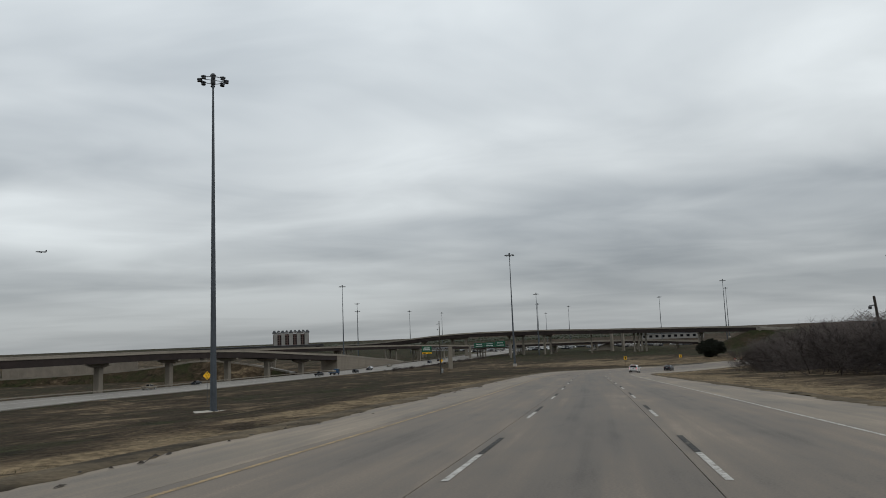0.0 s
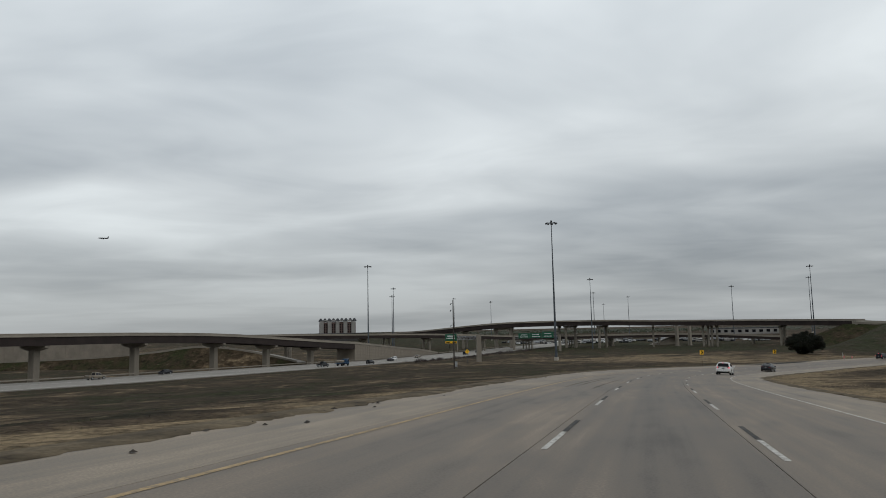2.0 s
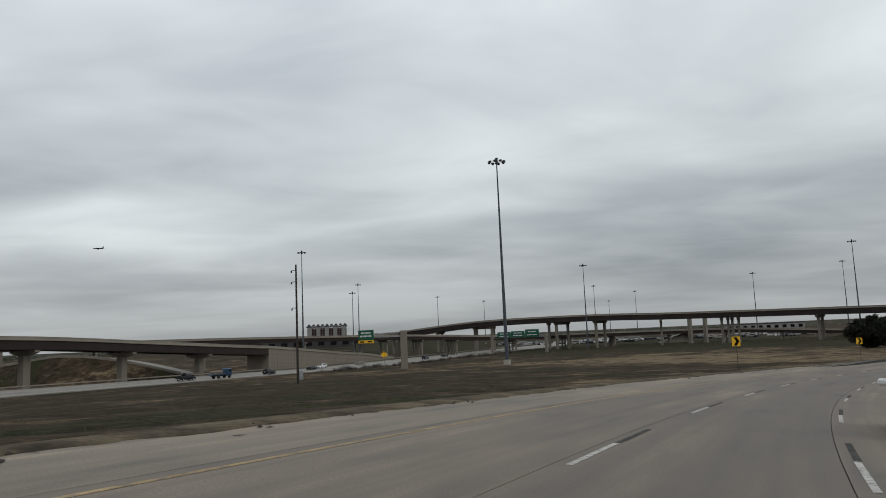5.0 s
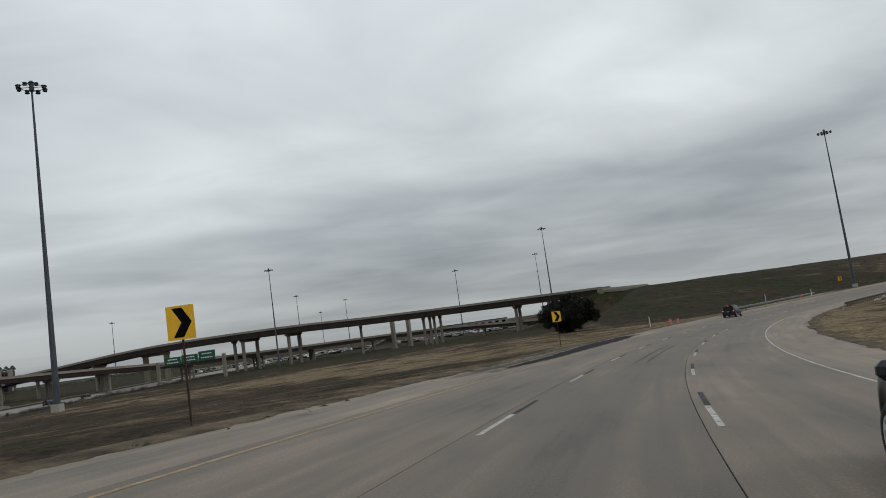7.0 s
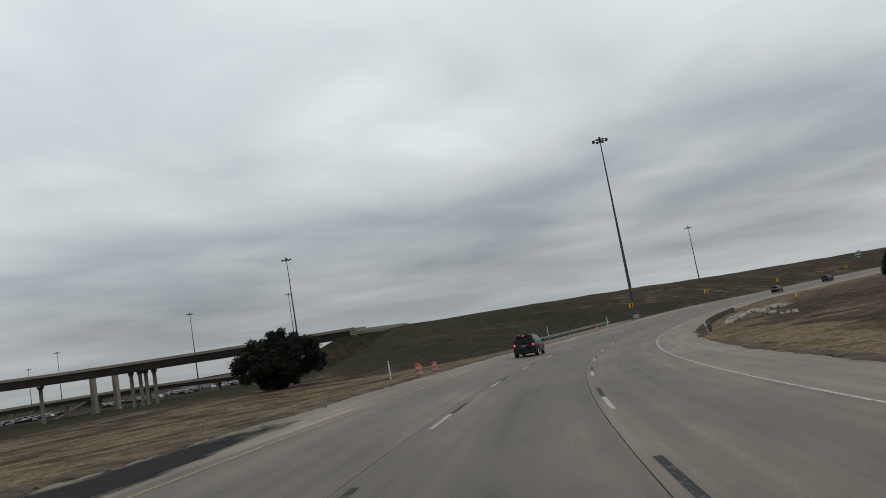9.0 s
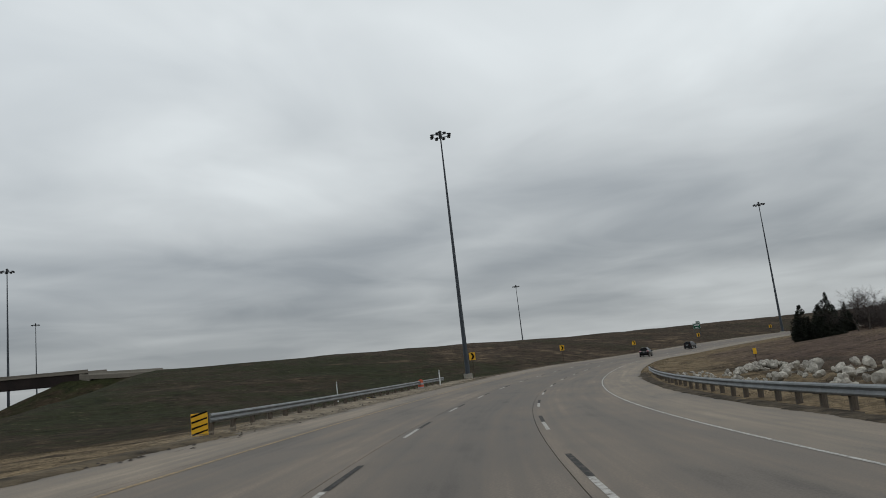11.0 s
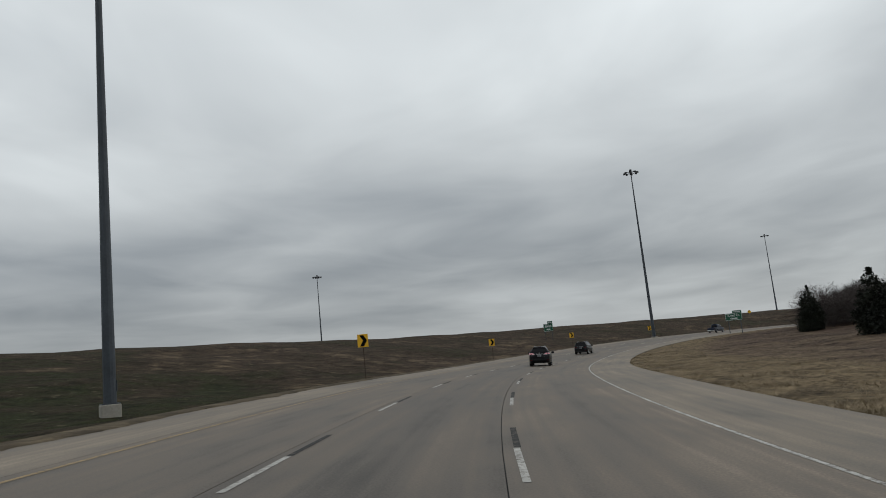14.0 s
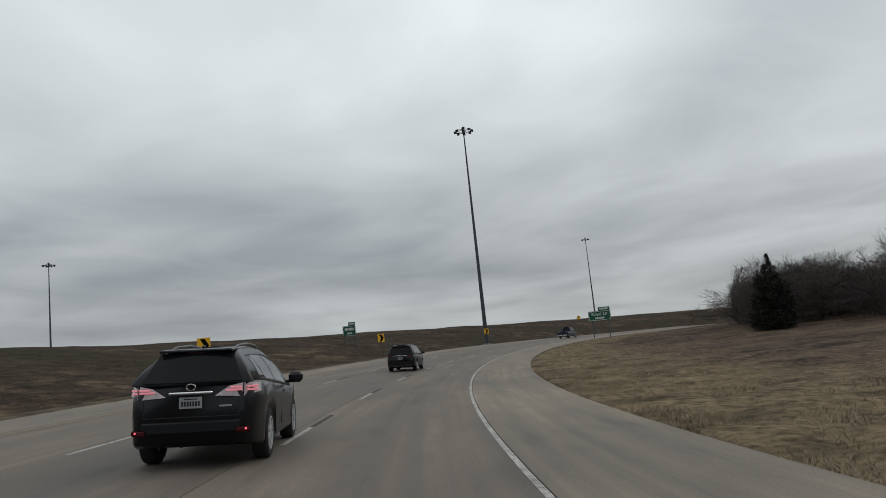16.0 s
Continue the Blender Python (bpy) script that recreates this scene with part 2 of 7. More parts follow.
def grass_material():
    """Winter turf: patches of dull green and straw, with a mat of blades and bare soil showing."""
    m = bpy.data.materials.new("winter_turf")
    m.use_nodes = True
    nt = m.node_tree
    N, L = nt.nodes, nt.links
    b = N["Principled BSDF"]
    b.inputs["Roughness"].default_value = 0.95
    b.inputs["Specular IOR Level"].default_value = 0.06
    geo = N.new("ShaderNodeTexCoord")
    mp = N.new("ShaderNodeMapping")
    L.new(geo.outputs["Object"], mp.inputs[0])
    streaks = N.new("ShaderNodeMapping")
    streaks.inputs["Scale"].default_value = (0.62, 1.25, 1)
    L.new(geo.outputs["Object"], streaks.inputs[0])
    ns = []
    for s, d, w in ((0.035, 5, 1.2), (0.22, 6, 0.8), (1.3, 7, 0.5), (4.6, 9, 0.2)):
        n = N.new("ShaderNodeTexNoise")
        n.inputs["Scale"].default_value, n.inputs["Detail"].default_value, n.inputs["Distortion"].default_value = s, d, w
        L.new((mp if s != 1.3 else streaks).outputs[0], n.inputs["Vector"])
        ns.append(n)
    at = N.new("ShaderNodeAttribute")
    at.attribute_name = "straw"
    add = N.new("ShaderNodeMath")
    add.operation = "MULTIPLY_ADD"
    L.new(ns[1].outputs["Fac"], add.inputs[0])
    add.inputs[1].default_value = 0.85
    L.new(ns[0].outputs["Fac"], add.inputs[2])
    add2 = N.new("ShaderNodeMath")
    add2.operation = "ADD"
    swell = N.new("ShaderNodeMath")
    swell.operation = "MULTIPLY"
    swell.inputs[1].default_value = 1.5
    L.new(at.outputs["Fac"], swell.inputs[0])
    L.new(add.outputs[0], add2.inputs[0]), L.new(swell.outputs[0], add2.inputs[1])
    r = N.new("ShaderNodeValToRGB")
    e = r.color_ramp.elements
    e[0].position, e[0].color = 0.76, (0.022, 0.0245, 0.0095, 1)
    e[1].position, e[1].color = 1.02, (0.150, 0.112, 0.068, 1)
    k = e.new(0.87)
    k.color = (0.033, 0.0240, 0.0145, 1)
    k = e.new(0.94)
    k.color = (0.060, 0.0430, 0.0270, 1)
    shift = N.new("ShaderNodeMath")
    shift.operation = "MULTIPLY_ADD"
    shift.inputs[1].default_value, shift.inputs[2].default_value = 0.5, 0.40
    L.new(add2.outputs[0], shift.inputs[0])
    L.new(shift.outputs[0], r.inputs[0])
    bare = N.new("ShaderNodeAttribute")
    bare.attribute_name = "brown"
    dead = N.new("ShaderNodeMixRGB")
    dead.inputs[2].default_value = (0.074, 0.050, 0.040, 1)
    # the dead brown comes and goes in wide patches
    pn, pr, pm = N.new("ShaderNodeTexNoise"), N.new("ShaderNodeMapRange"), N.new("ShaderNodeMath")
    pn.inputs["Scale"].default_value, pn.inputs["Detail"].default_value, pn.inputs["Distortion"].default_value = 0.11, 5, 0.8
    L.new(mp.outputs[0], pn.inputs["Vector"]), L.new(pn.outputs["Fac"], pr.inputs["Value"])
    for key, value in (("From Min", 0.40), ("From Max", 0.58), ("To Min", 0.55), ("To Max", 1.0)):
        pr.inputs[key].default_value = value
    pm.operation = "MULTIPLY"
    L.new(bare.outputs["Fac"], pm.inputs[0]), L.new(pr.outputs[0], pm.inputs[1])
    L.new(pm.outputs[0], dead.inputs[0]), L.new(r.outputs[0], dead.inputs[1])
    g = N.new("ShaderNodeMapRange")
    g.inputs["From Min"].default_value, g.inputs["From Max"].default_value = 0.3, 0.7
    g.inputs["To Min"].default_value, g.inputs["To Max"].default_value = 0.15, 1.75
    mixn = N.new("ShaderNodeMath")
    mixn.operation = "MULTIPLY_ADD"
    L.new(ns[2].outputs["Fac"], mixn.inputs[0])
    mixn.inputs[1].default_value = 0.38
    half = N.new("ShaderNodeMath")
    half.operation = "MULTIPLY"
    half.inputs[1].default_value = 0.62
    L.new(ns[3].outputs["Fac"], half.inputs[0]), L.new(half.outputs[0], mixn.inputs[2])
    L.new(mixn.outputs[0], g.inputs["Value"])
    v = N.new("ShaderNodeVectorMath")
    v.operation = "SCALE"
    L.new(dead.outputs[0], v.inputs[0]), L.new(g.outputs[0], v.inputs["Scale"])
    # bleached tufts and scraps of thatch, in flecks that thin out where the turf is green
    fn, fr = N.new("ShaderNodeTexNoise"), N.new("ShaderNodeMapRange")
    fn.inputs["Scale"].default_value, fn.inputs["Detail"].default_value, fn.inputs["Roughness"].default_value = 0.6, 7, 0.75
    L.new(mp.outputs[0], fn.inputs["Vector"]), L.new(fn.outputs["Fac"], fr.inputs["Value"])
    for key, value in (("From Min", 0.585), ("From Max", 0.70), ("To Min", 0.0), ("To Max", 0.75)):
        fr.inputs[key].default_value = value
    fleck = N.new("ShaderNodeMixRGB")
    fleck.inputs[2].default_value = (0.140, 0.112, 0.072, 1)
    L.new(fr.outputs[0], fleck.inputs[0]), L.new(v.outputs[0], fleck.inputs[1])
    # hollows of damp dark soil between the tussocks
    hn, hr, hs = N.new("ShaderNodeTexNoise"), N.new("ShaderNodeMapRange"), N.new("ShaderNodeVectorMath")
    hn.inputs["Scale"].default_value, hn.inputs["Detail"].default_value, hn.inputs["Roughness"].default_value = 0.42, 6, 0.68
    L.new(mp.outputs[0], hn.inputs["Vector"]), L.new(hn.outputs["Fac"], hr.inputs["Value"])
    for key, value in (("From Min", 0.36), ("From Max", 0.50), ("To Min", 0.50), ("To Max", 1.12)):
        hr.inputs[key].default_value = value
    hs.operation = "SCALE"
    L.new(fleck.outputs[0], hs.inputs[0]), L.new(hr.outputs[0], hs.inputs["Scale"])
    L.new(hs.outputs[0], b.inputs["Base Color"])
    bp = N.new("ShaderNodeBump")
    bp.inputs["Strength"].default_value, bp.inputs["Distance"].default_value = 0.8, 0.16
    L.new(mixn.outputs[0], bp.inputs["Height"])
    L.new(bp.outputs[0], b.inputs["Normal"])
    return m


TURF = grass_material()


# ---- mesh helpers ----
def mesh_of(name, verts, faces, mat, smooth=False):
    me = bpy.data.meshes.new(name)
    me.from_pydata([tuple(v) for v in verts], [], faces)
    for mm in (mat if isinstance(mat, (list, tuple)) else [mat]):
        me.materials.append(mm)
    if smooth:
        me.polygons.foreach_set("use_smooth", [True] * len(me.polygons))
    me.update()
    return me


def part(name, bm, mat, parent=None, label="", smooth=False):
    """Links a bmesh as one mesh object, under a thing or a part."""
    me = bpy.data.meshes.new(name)
    bm.to_mesh(me)
    bm.free()
    for mm in (mat if isinstance(mat, (list, tuple)) else [mat]):
        me.materials.append(mm)
    if smooth:
        me.polygons.foreach_set("use_smooth", [True] * len(me.polygons))
    ob = new(name, me)
    ob.parent = parent
    if label:
        tagged(ob, label)
    return ob


def shared(name, me, parent, m=None, label=""):
    ob = new(name, me)
    ob.parent = parent
    if m is not None:
        ob.matrix_basis = m
    if label:
        tagged(ob, label)
    return ob


def thing(name, m, label, category, group="", kind=""):
    ob = new(name)
    ob.matrix_basis = m
    ob.empty_display_size = 0.2
    return tagged(ob, label, category, group, kind)


def add_box(bm, size, m=None, bevel=0.0):
    g = bmesh.ops.create_cube(bm, size=1.0, matrix=(m or Matrix()) @ Matrix.Diagonal((*size, 1)))
    if bevel:
        vs = set(g["verts"])
        es = [e for e in bm.edges if e.verts[0] in vs and e.verts[1] in vs]
        bmesh.ops.bevel(bm, geom=es, offset=bevel, segments=1, affect="EDGES")
    return bm


def add_tube(bm, p0, p1, r0, r1=None, n=10, caps=True):
    p0, p1 = Vector(p0), Vector(p1)
    d = p1 - p0
    q = d.to_track_quat("Z", "Y").to_matrix().to_4x4()
    bmesh.ops.create_cone(bm, cap_ends=caps, segments=n, radius1=r0, radius2=r0 if r1 is None else r1, depth=d.length,
                          matrix=Matrix.Translation((p0 + p1) / 2) @ q)
    return bm


def box(size, m=None, bevel=0.0):
    return add_box(bmesh.new(), size, m, bevel)


def tube(p0, p1, r0, r1=None, n=10):
    return add_tube(bmesh.new(), p0, p1, r0, r1, n)


def at(x, y, z=0.0):
    return Matrix.Translation((x, y, z))


# ---- the road: stations along the line between the first and second lane ----
# metres along, heading east of north, height, fall to the right
STATIONS = [
    (-60, 24.27, 2.77, -0.029),
    (-20, 24.34, 0.89, -0.021),
    (20, 23.69, -0.99, -0.002),
    (60, 22.93, -2.79, 0.020),
    (100, 24.06, -4.63, 0.034),
    (140, 29.68, -6.59, 0.048),
    (180, 37.91, -8.65, 0.058),
    (220, 45.49, -10.41, 0.057),
    (260, 52.81, -11.63, 0.047),
    (300, 60.61, -12.49, 0.046),
    (340, 68.53, -13.04, 0.052),
    (380, 76.26, -13.07, 0.058),
    (420, 83.78, -12.83, 0.052),
    (460, 91.34, -12.88, 0.061),
    (500, 100.38, -12.48, 0.057),
    (540, 110.53, -11.94, 0.052),
    (580, 119.80, -11.72, 0.046),
    (620, 127.95, -11.84, 0.041),
    (660, 135.46, -11.94, 0.037),
]
ROAD_START = (-26.72, -53.82)
LANE = 3.66
LEFT_EDGE, RIGHT_EDGE = -6.66, 10.45
st = np.array(STATIONS)


def glide(x, k):
    s, v = st[:, 0], st[:, k]
    m = np.gradient(v, s)
    i = np.clip(np.searchsorted(s, x, side="right") - 1, 0, len(s) - 2)
    h = s[i + 1] - s[i]
    q = (x - s[i]) / h
    return (2 * q**3 - 3 * q**2 + 1) * v[i] + (q**3 - 2 * q**2 + q) * h * m[i] + (3 * q**2 - 2 * q**3) * v[i + 1] + (q**3 - q**2) * h * m[i + 1]


RS = np.arange(-60, 661, 2.0)
RH = np.radians(glide(RS, 1))
RXY = np.zeros((len(RS), 2))
RXY[0] = ROAD_START
hm = (RH[1:] + RH[:-1]) / 2
RXY[1:] = np.array(ROAD_START) + np.cumsum(2 * np.c_[np.sin(hm), np.cos(hm)], axis=0)
RZ, RC = glide(RS, 2), glide(RS, 3)


def road_at(s, v, dz=0.0):
    """The point of the road surface s metres along and v metres to the right of the first dashed line."""
    x, y = np.interp(s, RS, RXY[:, 0]), np.interp(s, RS, RXY[:, 1])
    h, z, c = np.interp(s, RS, RH), np.interp(s, RS, RZ), np.interp(s, RS, RC)
    return Vector((x + v * math.cos(h), y - v * math.sin(h), z - c * v + dz))


def road_pose(s, v, dz=0.0):
    """A matrix on the road: y along the traffic, x to the right, z out of the surface."""
    p, h, c = road_at(s, v, dz), np.interp(s, RS, RH), np.interp(s, RS, RC)
    a, b = road_at(s - 1, v), road_at(s + 1, v)
    y = (b - a).normalized()
    x = Vector((math.cos(h), -math.sin(h), -c)).normalized()
    z = x.cross(y).normalized()
    x = y.cross(z)
    return Matrix(((x[0], y[0], z[0], p[0]), (x[1], y[1], z[1], p[1]), (x[2], y[2], z[2], p[2]), (0, 0, 0, 1)))


def nearest_on_road(x, y):
    """Station and distance to the right of the first dashed line, for arrays of places."""
    x, y = np.ravel(x), np.ravel(y)
    s, v = np.empty(len(x)), np.empty(len(x))
    for a in range(0, len(x), 4000):
        d = (x[a:a + 4000, None] - RXY[None, :, 0])**2 + (y[a:a + 4000, None] - RXY[None, :, 1])**2
        j = np.argmin(d, axis=1)
        dx, dy = x[a:a + 4000] - RXY[j, 0], y[a:a + 4000] - RXY[j, 1]
        s[a:a + 4000] = RS[j] + dx * np.sin(RH[j]) + dy * np.cos(RH[j])
        side = dx * np.cos(RH[j]) - dy * np.sin(RH[j])
        v[a:a + 4000] = np.sign(side) * np.sqrt(np.min(d, axis=1))
    return s, v


def ribbon(name, s0, s1, profile, mat, step=3.0, closed=False):
    """A strip along the road; profile: pairs of (metres right, metres above the surface)."""
    ss = np.linspace(s0, s1, max(2, int((s1 - s0) / step) + 1))
    verts, faces, k = [], [], len(profile)
    for s in ss:
        for v, dz in profile:
            verts.append(road_at(s, v, dz))
    for i in range(len(ss) - 1):
        for j in range(k if closed else k - 1):
            a, b = i * k + j, i * k + (j + 1) % k
            faces.append((a, b, b + k, a + k))
    me = mesh_of(name, verts, faces, mat)
    mid = (profile[0][0] + profile[-1][0]) / 2
    lp = me.attributes.new("lane_place", "FLOAT_VECTOR", "POINT")
    lp.data.foreach_set("vector", np.array([(v, s, v - mid) for s in ss for v, _ in profile], dtype=np.float32).ravel())
    return me


# ---- ground ----
RIDGE = np.array([(300, 424, -2.6), (340, 383, -3.2), (390, 362, -3.3), (440, 350, -3.7), (492, 326, -3.6), (535, 288, -3.7), (597, 225, -4.2), (660, 150, -4.8), (720, 60, -5.5), (760, -80, -6)], float)
FREEWAY0, FREEWAY1 = np.array((-220.0, -72.4)), np.array((330.0, 841.0))
FW_DIR = (FREEWAY1 - FREEWAY0) / np.linalg.norm(FREEWAY1 - FREEWAY0)
FW_LEFT = np.array((-FW_DIR[1], FW_DIR[0]))


def freeway_z(a):
    """Height of the freeway by metres along it from (0, 293)."""
    return np.interp(a, [-420, -100, -60, 0, 56, 120, 300, 700], [-9.5, -11.9, -12.8, -13.7, -14.6, -15.6, -15.6, -15.0])


def along_freeway(x, y):
    dx, dy = x - 0.0, y - 293.0
    return dx * FW_DIR[0] + dy * FW_DIR[1], dx * FW_LEFT[0] + dy * FW_LEFT[1]


def smooth01(t):
    t = np.clip(t, 0, 1)
    return t * t * (3 - 2 * t)


def polyline_distance(x, y, pts):
    best, bz = np.full(len(x), 1e9), np.zeros(len(x))
    side = np.zeros(len(x))
    for p, q in zip(pts[:-1], pts[1:]):
        d = q[:2] - p[:2]
        t = np.clip(((x - p[0]) * d[0] + (y - p[1]) * d[1]) / (d @ d), 0, 1)
        ex, ey = x - p[0] - t * d[0], y - p[1] - t * d[1]
        r = np.hypot(ex, ey)
        m = r < best
        best[m], bz[m] = r[m], (p[2] + t * (q[2] - p[2]))[m]
        side[m] = np.sign(ex * d[1] - ey * d[0])[m]
    d0 = pts[1, :2] - pts[0, :2]
    ahead = ((x - pts[0, 0]) * d0[0] + (y - pts[0, 1]) * d0[1]) / np.hypot(*d0)
    return best, bz, side, ahead


def ground_z(x, y):
    """Height of the land at arrays of places."""
    x, y = np.ravel(np.asarray(x, float)), np.ravel(np.asarray(y, float))
    s, v = nearest_on_road(x, y)
    sc = np.clip(s, -60, 660)
    rz, rc = np.interp(sc, RS, RZ), np.interp(sc, RS, RC)
    out = np.where(v < 0, np.maximum(LEFT_EDGE - v, 0), np.maximum(v - RIGHT_EDGE, 0))
    edge = rz - rc * np.where(v < 0, LEFT_EDGE, RIGHT_EDGE)
    far = np.full(len(x), -15.7)
    # left: falls away to the low ground
    zl = edge - 0.1 + (far - edge) * (0.75 * np.clip(out / 215, 0, 1) + 0.25 * smooth01(out / 215))
    # a shallow swale along the first straight
    zl = zl - 1.25 * smooth01((out - 6) / 26) * (1 - smooth01((out - 62) / 40)) * (1 - smooth01((s - 120) / 60))
    # left, later on: rises over a shallow ditch to the ramp's bank
    rd, rzz, rside, ahead = polyline_distance(x, y, RIDGE)
    t = out / (out + rd + 1e-6)
    bank = edge - 0.15 - 0.9 * np.sin(np.clip(t / 0.35, 0, 1) * math.pi) + (rzz - edge) * smooth01((t - 0.05) / 0.9)
    bank = np.where((rside < 0) | (v > 0), rzz - np.maximum(rd - 14, 0) * 0.28, bank)
    bank = np.maximum(bank, far)
    wgt = smooth01((ahead + 2) / 22) * smooth01((s - 240) / 60) * (v < 0)
    # the bank ends in a cone of earth round the bridge's end
    cone = rzz - 0.1 - 0.42 * np.maximum(rd - 5, 0)
    zl = np.where(v < 0, np.maximum(zl * (1 - wgt) + bank * wgt, np.maximum(cone, -30)), zl)
    # right: rises gently, later to a low brushy hill
    hill = 1.0 + 2.4 * smooth01((s - 300) / 50) * (1 - smooth01((s - 385) / 55))
    zr = edge - 0.1 + hill * smooth01((out - 2) / 55) + 0.25 * np.sin(x * 0.11) * smooth01(out / 20) * np.cos(y * 0.09)
    zr = zr + (-9.5 - zr) * smooth01((out - 120) / 400)
    z = np.where(v < 0, zl, zr)
    # lay the freeway's bed
    a, l = along_freeway(x, y)
    fz = freeway_z(a)
    off = np.maximum(np.maximum(-l, l - 30), 0)
    wf = (1 - smooth01(off / 28)) * (v < 0) * (s < 330)
    z = z * (1 - wf) + (fz - 0.15) * wf
    z = z + (0.12 * np.sin(x * 0.21 + 1.3 * np.sin(y * 0.13)) + 0.09 * np.sin(y * 0.33 + x * 0.11)) * smooth01((out - 4) / 20) * (1 - wf)
    # long flat country beyond
    r = np.hypot(x - 150, y - 250)
    z = z + (-13 - z) * smooth01((r - 900) / 900)
    # room for the pavement
    inside = (v > LEFT_EDGE - 13) & (v < RIGHT_EDGE + 13) & (s > -59) & (s < 659)
    return np.where(inside, z - 0.55, z), out, s, v


def spaced(lo, hi, step, far):
    """Even steps from lo to hi, then growing steps out to far."""
    mid = list(np.arange(lo, hi + step, step))
    a, d = mid[-1], step
    up = []
    while a < far:
        d *= 1.25
        a += d
        up.append(a)
    a, d, dn = mid[0], step, []
    while a > -far:
        d *= 1.25
        a -= d
        dn.append(a)
    return np.array(dn[::-1] + mid + up)


def build_ground():
    gx, gy = spaced(-160, 620, 5.0, 4200), spaced(-60, 640, 5.0, 4200)
    X, Y = np.meshgrid(gx, gy)
    z, out, s, v = ground_z(X, Y)
    verts = list(zip(X.ravel(), Y.ravel(), z))
    nx, ny = len(gx), len(gy)
    faces = [(j * nx + i, j * nx + i + 1, (j + 1) * nx + i + 1, (j + 1) * nx + i) for j in range(ny - 1) for i in range(nx - 1)]
    straw = np.where(v > 0, 0.10 + 0.10 * smooth01((s - 360) / 40), 0.09 * smooth01((s - 435) / 40)) - 0.08 * smooth01((s - 290) / 50) * (v < 0) * smooth01((out - 6) / 14)
    straw = straw + (v < 0) * (0.05 * (1 - smooth01((s - 110) / 40)) + 0.06 * smooth01((s - 236) / 20) * (1 - smooth01((s - 330) / 50)))
    straw = straw + 0.17 * (v < 0) * smooth01((s - 255) / 25) * (1 - smooth01((s - 330) / 60)) * (1 - smooth01((out - 75) / 50))
    straw = list(straw)

    def dead_grass(o, s, v):
        """Where the rough grass has died back to brown: the right-hand slope, and the bank at the end."""
        near = 7 - 2 * smooth01((s - 378) / 20)
        return np.where(v > 0, smooth01((o - near) / (near * 0.9)) * smooth01((s - 290) / 40) * 0.9, smooth01((s - 445) / 60) * 0.32 * smooth01((o - 1) / 5))

    brown = list(dead_grass(out, s, v))
    # verges: fine strips that follow the pavement's edge
    for sign, e in ((-1, LEFT_EDGE), (1, RIGHT_EDGE)):
        ss = np.arange(-58, 658, 2.0)
        offs = np.array([0, 0.3, 0.9, 2.0, 3.5, 5.5, 8, 11, 14, 17])
        base = len(verts)
        P = np.array([[tuple(road_at(a, e + sign * o)) for o in offs] for a in ss])
        gz = ground_z(P[:, :, 0], P[:, :, 1])[0].reshape(P.shape[:2])
        for i, a in enumerate(ss):
            for j, o in enumerate(offs):
                x, y, rz = P[i, j]
                zz = gz[i, j] + (0.55 if o < 13 else 0.0)
                wob = 0.05 * math.sin(a * 0.7 + o) + 0.05 * math.sin(a * 1.9 + 2 * o)
                zz = rz - 0.06 if o == 0 else zz + (wob + 0.05 if o < 13 else (0.06 if o == 14 else -0.7))
                verts.append((x, y, zz))
                brown.append(float(dead_grass(np.array(o), np.array(a), np.array(float(sign)))))
                fade = 1.0 if sign > 0 else 1.0 - 0.7 * float(smooth01((a - 60) / 60))
                warm = 0.18 * float(smooth01((a - 248) / 25)) * (1 - float(smooth01((a - 320) / 50))) if sign < 0 else 0.0
                if sign < 0 and 0.3 < o < 8:
                    warm += 0.28 * float(smooth01((a - 380) / 10) * (1 - smooth01((a - 428) / 14)))
                straw.append(warm + fade * {0: 0.16, 0.3: 0.2, 0.9: 0.21, 2.0: 0.20, 3.5: 0.16, 5.5: 0.09}.get(o, 0.0) + ((0.07 + (0.15 if a > 380 else 0.0)) if sign > 0 else 0.0))
        k = len(offs)
        for i in range(len(ss) - 1):
            for j in range(k - 1):
                q = (base + i * k + j, base + i * k + j + 1, base + (i + 1) * k + j + 1, base + (i + 1) * k + j)
                faces.append(q if sign > 0 else q[::-1])
    me = mesh_of("ground", verts, faces, TURF, smooth=True)
    at_ = me.attributes.new("straw", "FLOAT", "POINT")
    at_.data.foreach_set("value", np.array(straw, dtype=np.float32))
    at_ = me.attributes.new("brown", "FLOAT", "POINT")
    at_.data.foreach_set("value", np.array(brown, dtype=np.float32))
    ob = new("ground", me)
    tagged(ob, "rough winter turf, dull green and straw brown, with bare soil", "ground", kind="structure")


build_ground()


